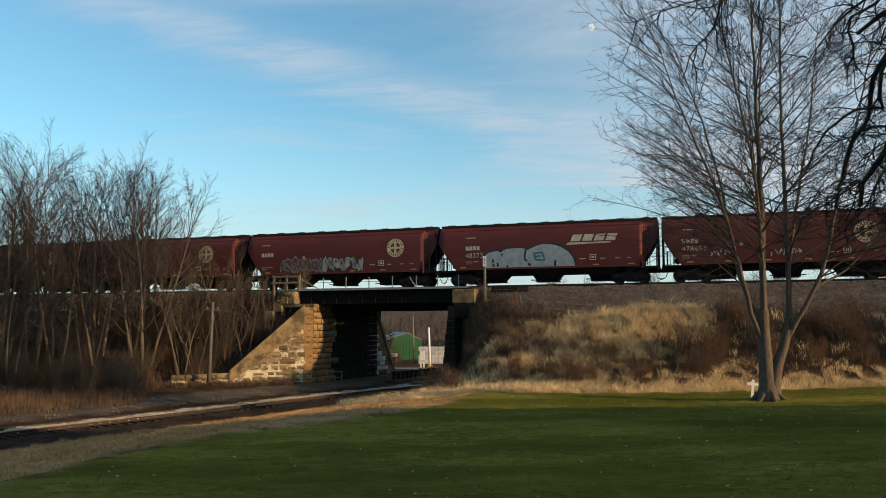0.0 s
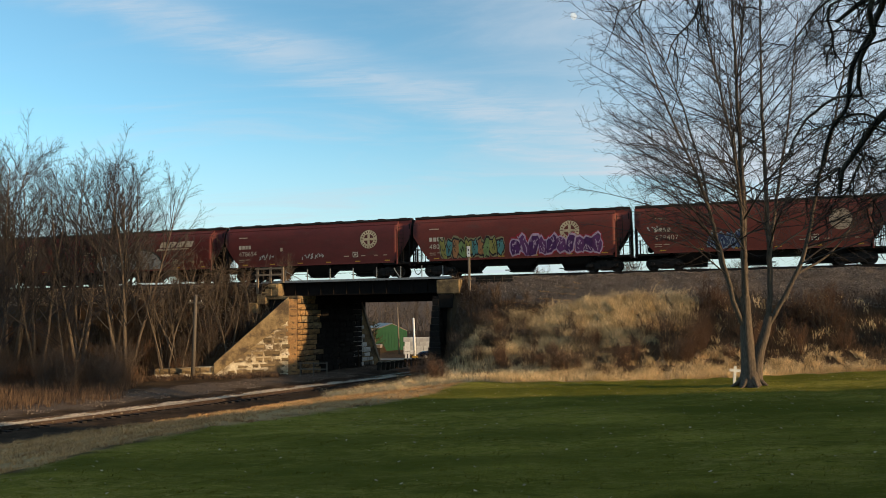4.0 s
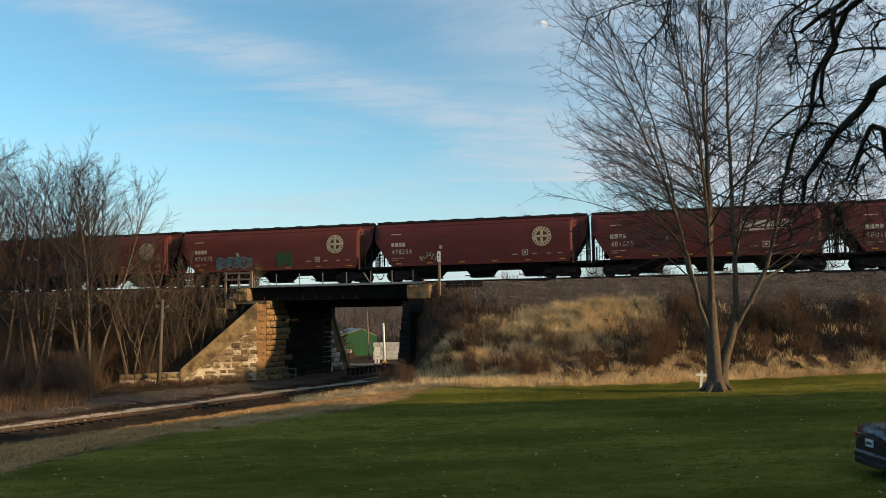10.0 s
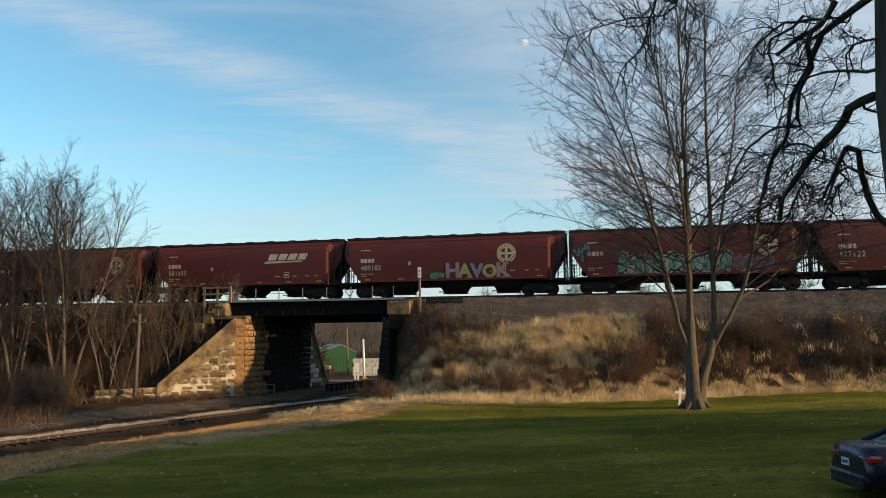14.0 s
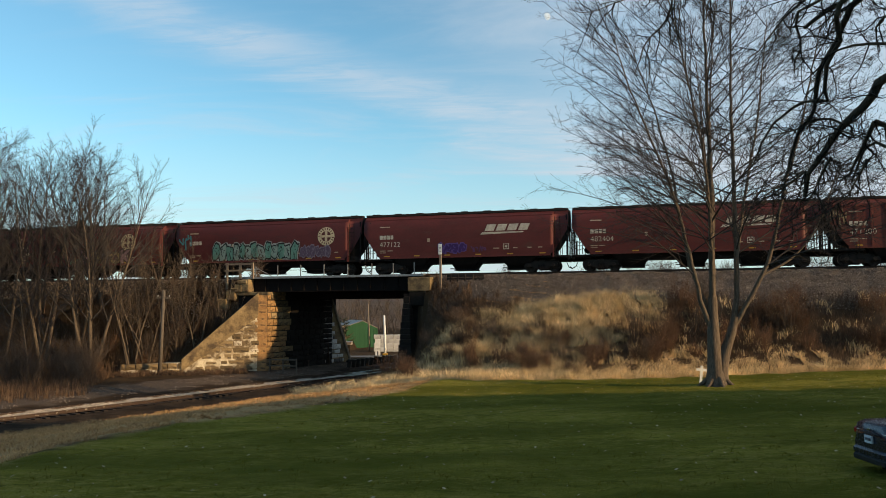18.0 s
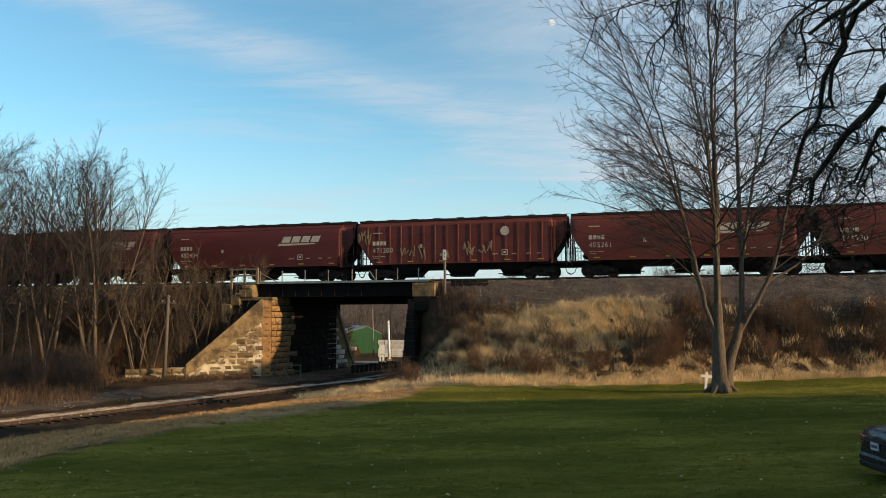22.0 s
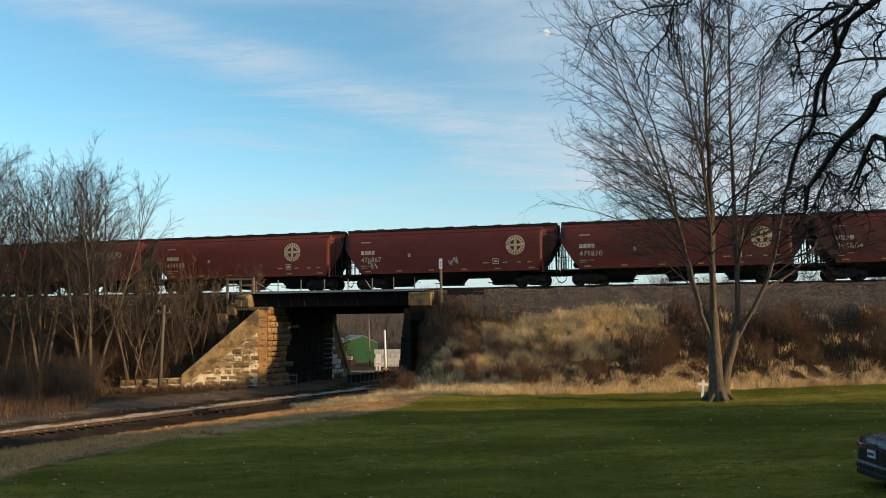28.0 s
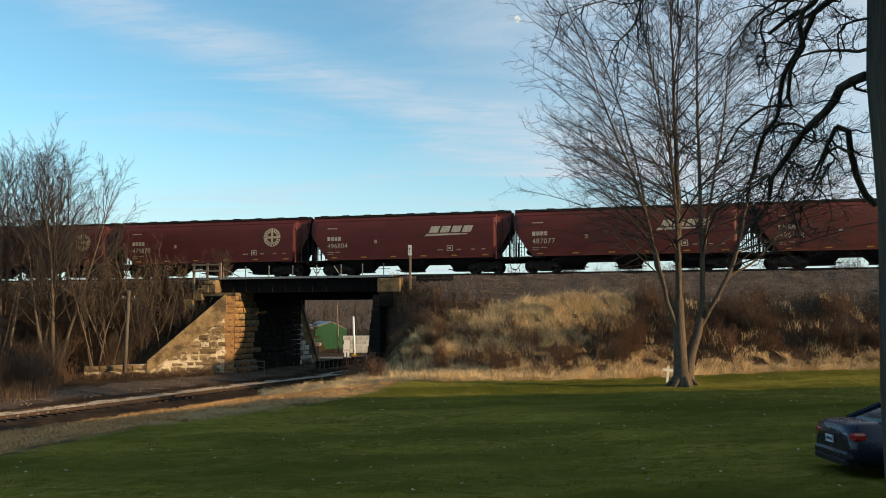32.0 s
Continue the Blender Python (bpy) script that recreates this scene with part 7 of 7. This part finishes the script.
for k in range(12):
    p = Vector((-9.6 + 0.30 * k + 0.1, 66.0 + 0.62 * k, 0))
    zb = z_at(p.x, p.y)
    m = pose(p.x, p.y, zb - 0.1, 0, 8, 30)
    ob = part("post", box(-0.12, -0.12, 0, 0.12, 0.12, 0.78, 0.01), M["dark_wood"], timbers)
    ob.matrix_basis = m
    part("top", box(-0.125, -0.125, 0.78, 0.125, 0.125, 0.81), M["old_white"], ob)
ob = part("beam", tube([(-9.6, 66.0, z_at(-9.6, 66) + 0.5), (-6.2, 72.9, z_at(-6.2, 72.9) + 0.5)], 0.11, 4), M["dark_wood"], timbers)

# ---- beyond the passage: yard, barn, poles, road, wood ----
FAR_Z = -3.1


def far_at(px, dist):
    return math.tan(radians(px)) * dist


z_road = z_at(-10, 90) + 0.5
road = tagged(new("road", to_mesh("road", box(-160, 88.2, z_road - 1.2, 160, 92.6, z_road + 0.03), M["asphalt"])), "narrow grey road beyond the bridge", "road", kind="structure")
barn = empty("barn", pose(-15.2, 121, FAR_Z, 0, 0, 20), "green metal barn with a weathered tin roof", "barn")
part("wall", prism([(-2.6, 0), (2.35, 0), (2.35, 3.05), (0.0, 4.2), (-2.6, 3.4)], -0.0, 9.0), M["barn_green"], barn, "bright green ribbed siding")
bm = bmesh.new()
for a, b in (((-3.3, 3.20), (0.0, 4.22)), ((0.0, 4.22), (2.42, 3.03))):
    vs = [bm.verts.new((x, y, z + dz)) for dz in (0.0, 0.1) for x, z, y in ((*a, -0.35 if a[0] < 0 else 0.12), (*b, -0.35 if a[0] < 0 else 0.12), (*b, 9.3), (*a, 9.3))]
    for f in ((3, 2, 1, 0), (4, 5, 6, 7), (0, 1, 5, 4), (1, 2, 6, 5), (2, 3, 7, 6), (3, 0, 4, 7)):
        bm.faces.new([vs[i] for i in f])
part("roof", bm, M["tin"], barn)
part("lean_to", prism([(-6.2, 0), (-2.62, 0), (-2.62, 3.45), (-6.2, 2.6)], 0.5, 8.5), M["old_wood"], barn)
part("lean_to_roof", prism([(-6.6, 2.56), (-2.62, 3.55), (-2.62, 3.65), (-6.6, 2.66)], 0.2, 8.8), M["tin"], barn)
for k in range(11):
    part("siding_rib", box(-2.45 + k * 0.46, -0.03, 0.05, -2.40 + k * 0.46, 0.0, 3.0), M["barn_green"], barn)
gp = empty("utility_pole", pose(-13.1, 112, FAR_Z - 0.2, 0, -1.6, 0), "thin pale pole standing in front of the barn", "pole")
part("shaft", tube([(0, 0, 0), (0, 0, 7.0)], [0.11, 0.08], 8), M["old_wood"], gp)
wp = empty("flagpole", pose(-9.15, 94.5, FAR_Z, 0, -1.4, 0), "white painted pole on a yellow base", "pole")
part("shaft", tube([(0, 0, 0), (0, 0, 5.3)], [0.15, 0.11], 10), M["white"], wp)
part("base", box(-0.32, -0.2, 0, 0.32, 0.2, 0.75, 0.03), M["yellow"], wp)
lp = empty("utility_pole", pose(-18.6, 112, FAR_Z, 0, -3, 0), "distant leaning pole behind the passage", "pole")
part("shaft", tube([(0, 0, 0), (0, 0, 9.0)], [0.13, 0.09], 8), M["old_wood"], lp)
for row in range(3):
    for k in range(5):
        x = -12.0 + k * 0.95 + (0.4 if row % 2 else 0)
        ob = new("concrete_block", to_mesh("concrete_block", box(-0.45, -0.4, 0, 0.45, 0.4, 0.6, 0.03), M["block"])) if row == 0 and k == 0 else new("concrete_block", first_block)
        first_block = ob.data
        ob.matrix_basis = pose(x, 112, FAR_Z + 0.6 + row * 0.6)
        tagged(ob, "white concrete block in a stacked yard wall", "block", "yard wall blocks")
for k in range(5):
    ob = new("concrete_block", first_block)
    ob.matrix_basis = pose(-12.0 + k * 0.95, 112, FAR_Z)
    tagged(ob, "white concrete block in a stacked yard wall", "block", "yard wall blocks")
sg = empty("road_sign", pose(-9.95, 93.5, FAR_Z), "small white road sign on a post", "sign")
part("post", box(-0.04, -0.04, 0, 0.04, 0.04, 1.5), M["galv"], sg)
part("panel", box(-0.30, -0.06, 0.35, 0.30, -0.04, 1.25, 0.004), M["white"], sg)
part("board", box(-0.32, -0.07, 1.4, 0.32, -0.05, 2.5, 0.004), M["white"], sg)
part("mark", box(-0.06, -0.07, 0.55, 0.06, -0.065, 1.05), M["ink"], sg)
kiosk = empty("shelter", pose(-13.2, 87.0, z_at(-13.2, 87.0)), "small dark open shelter with a pale roof", "shelter")
for x in (-0.75, 0.75):
    for y in (-0.5, 0.5):
        part("post", box(x - 0.06, y - 0.06, 0, x + 0.06, y + 0.06, 1.6), M["dark_wood"], kiosk)
part("roof", box(-1.05, -0.75, 1.6, 1.05, 0.75, 1.95, 0.02), M["tin"], kiosk)
part("back", box(-0.7, 0.4, 0.1, 0.7, 0.46, 1.5), M["dark_wood"], kiosk)
ever = []
rr = random.Random(90)
spv = {"seg": (6, 4, 3), "bend": (0.03, 0.1, 0.1), "lift": (0.0, 0.02, 0.02), "count": (40, 8, 0), "from": (0.05, 0.1, 0), "angle": ((60, 90), (30, 60), (0, 0)), "ratio": (0.4, 0.4, 0), "taper": (0.3, 0.5, 0), "thin": 0.02, "tip": 0.3}
grow(ever, rr, (0, 0, 0), (0, 0, 1), 4.6, 0.12, 0, spv)
M["needle"] = material("dark_conifer", (0.035, 0.04, 0.02), (0.05, 0.045, 0.025), 1, 0.9, 0)
t = empty("conifer", pose(-17.4, 118, FAR_Z), "small dark conifer beside the barn", "tree")
part("trunk", limbs_mesh("trunk", [b for b in ever if b[2] == 0], [M["bark"]]), None, t)
part("crown", limbs_mesh("crown", [(p, [q * 2.5 for q in w], l) for p, w, l in ever if l > 0], [M["needle"]], (3, 3, 3)), None, t)

# the far wood: a long belt of bare trees on rising ground
far_limbs = []
rr = random.Random(91)
spf = {"seg": (4, 3, 2), "bend": (0.08, 0.12, 0.12), "lift": (0.03, 0.08, 0.05), "count": (9, 5, 0), "from": (0.15, 0.1, 0), "angle": ((20, 50), (20, 50), (0, 0)), "ratio": (0.5, 0.5, 0), "taper": (0.5, 0.6, 0), "thin": 0.035, "tip": 0.3}
for k in range(330):
    x, y = rr.uniform(-120, 110), rr.uniform(160, 215)
    grow(far_limbs, rr, (x, y, FAR_Z - 0.3 + 0.03 * (y - 160)), (rr.uniform(-0.15, 0.15), 0, 1), rr.uniform(6.5, 9.5), 0.14, 0, spf)
tagged(new("far_wood", limbs_mesh("far_wood", far_limbs, [M["far_wood"]], (3, 3, 3))), "distant belt of bare winter trees", "woods", kind="stuff")
bm = bmesh.new()
prev = None
for k in range(60):
    x = -300 + k * 10
    hgt = 10.0 + 0.8 * math.sin(k * 1.3) + 0.5 * math.sin(k * 0.47 + 1)
    cur = [bm.verts.new(p) for p in ((x, 205, FAR_Z - 2), (x, 222, FAR_Z + hgt * 0.8), (x, 250, FAR_Z + hgt + 1.0), (x, 330, FAR_Z - 3))]
    if prev:
        for a in range(3):
            bm.faces.new((prev[a], cur[a], cur[a + 1], prev[a + 1])).smooth = True
    prev = cur
tagged(part("hillside", bm, M["far_wood"]), "low brown wooded rise in the distance", "hill", kind="structure")


# ---- vehicles ----
def car_shell(sections, width):
    """A closed shell from side-view sections: x, bottom, shoulder, top, half widths at each."""
    bm = bmesh.new()
    rings = []
    for x, zb, zs, zt, wb, ws, wt in sections:
        ring = [(-wb, zb), (-ws * 1.0, (zb + zs) / 2), (-ws * 0.985, zs), (-wt, zt), (-wt * 0.5, zt + 0.02), (wt * 0.5, zt + 0.02), (wt, zt), (ws * 0.985, zs), (ws, (zb + zs) / 2), (wb, zb)]
        rings.append([bm.verts.new((x, y, z)) for y, z in ring])
    k = len(rings[0])
    for a, b in zip(rings, rings[1:]):
        for j in range(k):
            bm.faces.new((a[j], b[j], b[(j + 1) % k], a[(j + 1) % k])).smooth = True
    bm.faces.new(rings[0])
    bm.faces.new(rings[-1][::-1])
    bmesh.ops.recalc_face_normals(bm, faces=bm.faces[:])
    return bm


TYRE = to_mesh("tyre", tube([(0, -0.1, 0), (0, -0.08, 0), (0, 0.08, 0), (0, 0.1, 0)], [0.27, 0.32, 0.32, 0.27], 22), M["rubber"])
RIM = to_mesh("rim", tube([(0, -0.112, 0), (0, -0.105, 0), (0, 0.0, 0)], [0.10, 0.20, 0.20], 16), M["galv"])
sedan = empty("sedan", pose(9.9, 14.75, z_at(9.9, 14.75) - 0.02, -2.5, 0, -5) @ Matrix.Diagonal((1, 1, 0.87, 1)), "dark blue sedan parked on the grass", "car")
L = -2.30                             # rear end of the car along x
body = [(L, 0.36, 0.62, 0.78, 0.62, 0.72, 0.60), (L + 0.05, 0.28, 0.70, 1.00, 0.74, 0.82, 0.70), (L + 0.22, 0.24, 0.72, 1.075, 0.80, 0.875, 0.74), (L + 0.75, 0.22, 0.74, 1.10, 0.82, 0.885, 0.78),
        (L + 1.6, 0.22, 0.74, 1.03, 0.82, 0.885, 0.80), (L + 2.6, 0.22, 0.74, 1.00, 0.82, 0.885, 0.80), (L + 3.4, 0.22, 0.70, 0.98, 0.82, 0.88, 0.78), (L + 4.2, 0.24, 0.64, 0.84, 0.78, 0.84, 0.66), (L + 4.6, 0.30, 0.52, 0.66, 0.56, 0.62, 0.48)]
part("body", car_shell(body, 0.88), M["car_paint"], sedan)
cabin = [(L + 0.62, 1.02, 1.06, 1.09, 0.70, 0.70, 0.66), (L + 1.25, 1.0, 1.25, 1.40, 0.76, 0.70, 0.58), (L + 1.7, 1.0, 1.26, 1.455, 0.78, 0.72, 0.60), (L + 2.5, 1.0, 1.26, 1.45, 0.78, 0.72, 0.60), (L + 3.25, 0.96, 1.0, 1.02, 0.74, 0.72, 0.66)]
part("cabin", car_shell(cabin, 0.8), M["glass"], sedan, "dark tinted glass")
roofp = [(L + 1.2, 1.385, 1.395, 1.415, 0.58, 0.60, 0.56), (L + 1.7, 1.44, 1.455, 1.475, 0.60, 0.62, 0.58), (L + 2.5, 1.44, 1.45, 1.47, 0.60, 0.62, 0.58), (L + 2.75, 1.33, 1.345, 1.36, 0.60, 0.62, 0.58)]
part("roof", car_shell(roofp, 0.6), M["car_paint"], sedan)
for y in (-0.70, 0.70):
    part("pillar", tube([(L + 0.60, y * 1.0, 1.08), (L + 1.22, y * 0.86, 1.40)], 0.055, 6), M["car_paint"], sedan)
part("rear_bumper", box(L - 0.05, -0.80, 0.27, L + 0.24, 0.80, 0.58, 0.11), M["car_paint"], sedan)
part("bumper_valance", box(L - 0.06, -0.70, 0.22, L + 0.14, 0.70, 0.36, 0.03), M["black_plastic"], sedan)
plate = part("number_plate", box(L - 0.045, -0.155, 0.64, L - 0.01, 0.155, 0.80, 0.004), M["plate"], sedan, "pale number plate")
part("plate_bars", boxes(*[(L - 0.05, -0.125 + k * 0.042, 0.69, L - 0.046, -0.100 + k * 0.042, 0.75) for k in range(6)]), M["ink"], plate)
part("badge", box(L - 0.035, -0.05, 0.90, L + 0.0, 0.05, 0.96, 0.01), M["chrome"], sedan)
part("trunk_trim", box(L - 0.03, -0.40, 0.835, L + 0.02, 0.40, 0.855, 0.006), M["black_plastic"], sedan)
for y in (-1, 1):
    a, b = sorted((y * 0.42, y * 0.86))
    lamp = part("tail_light", box(L + 0.03, a, 0.74, L + 0.30, b, 0.92, 0.05), M["lamp_red"], sedan, "red tail light")
    a, b = sorted((y * 0.48, y * 0.66))
    part("reversing_lens", box(L + 0.02, a, 0.84, L + 0.08, b, 0.89, 0.01), M["lamp_clear"], lamp)
    part("mirror", box(L + 2.95, min(y * 0.86, y * 1.02), 0.98, L + 3.1, max(y * 0.86, y * 1.02), 1.12, 0.03), M["car_paint"], sedan)
    for x in (L + 0.98, L + 3.68):
        w = part("wheel", TYRE, None, sedan)
        w.matrix_basis = pose(x, y * 0.80, 0.32, 0, 0, 0 if y < 0 else 180)
        part("rim", RIM, None, w)
part("exhaust", tube([(L - 0.06, -0.5, 0.25), (L + 0.2, -0.5, 0.25)], 0.03, 8), M["chrome"], sedan)

pickup = empty("pickup_truck", pose(0, 90, z_road, 0, 0, 180), "dark red pickup truck driving along the road", "truck")
H = -2.6
part("body", car_shell([(H, 0.5, 0.8, 1.02, 0.86, 0.92, 0.86), (H + 0.1, 0.42, 0.85, 1.08, 0.9, 0.96, 0.9), (H + 1.9, 0.42, 0.85, 1.08, 0.9, 0.96, 0.9), (H + 3.9, 0.42, 0.85, 1.1, 0.9, 0.96, 0.88), (H + 5.0, 0.45, 0.8, 0.98, 0.86, 0.9, 0.8), (H + 5.2, 0.5, 0.75, 0.85, 0.7, 0.76, 0.66)], 0.95), M["red_paint"], pickup)
part("cabin", car_shell([(H + 1.85, 1.05, 1.4, 1.72, 0.82, 0.78, 0.7), (H + 2.2, 1.05, 1.42, 1.80, 0.84, 0.8, 0.72), (H + 3.2, 1.05, 1.42, 1.78, 0.84, 0.8, 0.72), (H + 4.0, 1.05, 1.1, 1.14, 0.8, 0.78, 0.72)], 0.8), M["glass"], pickup)
part("roof", car_shell([(H + 1.95, 1.74, 1.78, 1.81, 0.7, 0.72, 0.68), (H + 3.3, 1.74, 1.78, 1.81, 0.7, 0.72, 0.68)], 0.7), M["red_paint"], pickup)
for y in (-1, 1):
    part("tail_light", box(H - 0.04, min(y * 0.68, y * 0.93), 0.72, H + 0.1, max(y * 0.68, y * 0.93), 1.02, 0.02), M["lamp_red_lit"], pickup, "lit red tail light")
    for x in (H + 1.05, H + 4.2):
        w = part("wheel", TYRE, None, pickup)
        w.matrix_basis = pose(x, y * 0.84, 0.37, 0, 0, 0 if y < 0 else 180) @ Matrix.Diagonal((1.15, 1.2, 1.15, 1))
        part("rim", RIM, None, w)
estate = empty("car", pose(0, 90, z_road, 0, 0, 180), "dark blue estate car driving along the road", "car")
E = -2.25
part("body", car_shell([(E, 0.5, 0.8, 1.02, 0.8, 0.86, 0.8), (E + 0.1, 0.36, 0.8, 1.06, 0.85, 0.9, 0.84), (E + 1.6, 0.34, 0.8, 1.04, 0.86, 0.9, 0.84), (E + 3.3, 0.34, 0.8, 1.0, 0.86, 0.9, 0.82), (E + 4.3, 0.38, 0.72, 0.86, 0.8, 0.84, 0.74), (E + 4.5, 0.45, 0.62, 0.7, 0.66, 0.7, 0.6)], 0.9), M["car_paint"], estate)
part("cabin", car_shell([(E + 0.15, 1.0, 1.25, 1.5, 0.8, 0.76, 0.66), (E + 0.5, 1.0, 1.3, 1.58, 0.82, 0.78, 0.68), (E + 2.3, 1.0, 1.3, 1.56, 0.82, 0.78, 0.68), (E + 3.3, 0.96, 1.0, 1.04, 0.78, 0.76, 0.7)], 0.78), M["glass"], estate)
part("roof", car_shell([(E + 0.35, 1.52, 1.56, 1.60, 0.66, 0.68, 0.64), (E + 2.4, 1.52, 1.56, 1.60, 0.66, 0.68, 0.64)], 0.66), M["car_paint"], estate)
for y in (-1, 1):
    part("tail_light", box(E - 0.03, min(y * 0.62, y * 0.84), 0.74, E + 0.1, max(y * 0.62, y * 0.84), 0.98, 0.02), M["lamp_red"], estate, "red tail light")
    for x in (E + 0.85, E + 3.6):
        w = part("wheel", TYRE, None, estate)
        w.matrix_basis = pose(x, y * 0.78, 0.32, 0, 0, 0 if y < 0 else 180)
        part("rim", RIM, None, w)
part("bumper", box(H - 0.12, -0.85, 0.45, H + 0.05, 0.85, 0.62, 0.02), M["chrome"], pickup)

# ---- unseen houses added to close the place behind and right, and shade the lawn ----
def unseen_house(m, w, d, h, ridge, label):
    hs = empty("house", m, label, "house")
    part("wall", prism([(-w / 2, -1), (w / 2, -1), (w / 2, h), (0, h + ridge), (-w / 2, h)], -d / 2, d / 2), M["siding"], hs)
    bm = bmesh.new()
    for a, b in (((-w / 2 - 0.5, h - 0.35), (0, h + ridge + 0.15)), ((0, h + ridge + 0.15), (w / 2 + 0.5, h - 0.35))):
        vs = [bm.verts.new((x, y, z + dz)) for dz in (0.0, 0.15) for x, z, y in ((*a, -d / 2 - 0.5), (*b, -d / 2 - 0.5), (*b, d / 2 + 0.5), (*a, d / 2 + 0.5))]
        for f in ((3, 2, 1, 0), (4, 5, 6, 7), (0, 1, 5, 4), (1, 2, 6, 5), (2, 3, 7, 6), (3, 0, 4, 7)):
            bm.faces.new([vs[i] for i in f])
    part("roof", bm, M["shingle"], hs)
    return hs


unseen_house(pose(45, 1.0, 0, 0, 0, 90), 33, 54, 9.0, 3.6, "unseen plain pale building added to shade the lawn")
unseen_house(pose(0, -8.5, 0), 22, 12, 6.5, 3.0, "unseen plain pale house added behind the porch")

# ---- what moves ----
SPEED = 8.602                       # the train's metres a second, to the left


def motions():
    for car, mid in TRAIN:
        walk(car, [(t, trk_pose(-22.5 - SPEED * t + mid, 1.6, RAIL)) for t in (0, 8, 16, 24, 32)])
    walk(estate, [(t, pose(-9.9 - 6.4 * (t - 4.6), 90.0, z_road, 0, 0, 180)) for t in (0, 10, 20, 32)])
    walk(pickup, [(t, pose(-10.6 - 6.4 * (t - 30.5), 90.0, z_road, 0, 0, 180)) for t in (0, 10, 20, 32)])


motions()
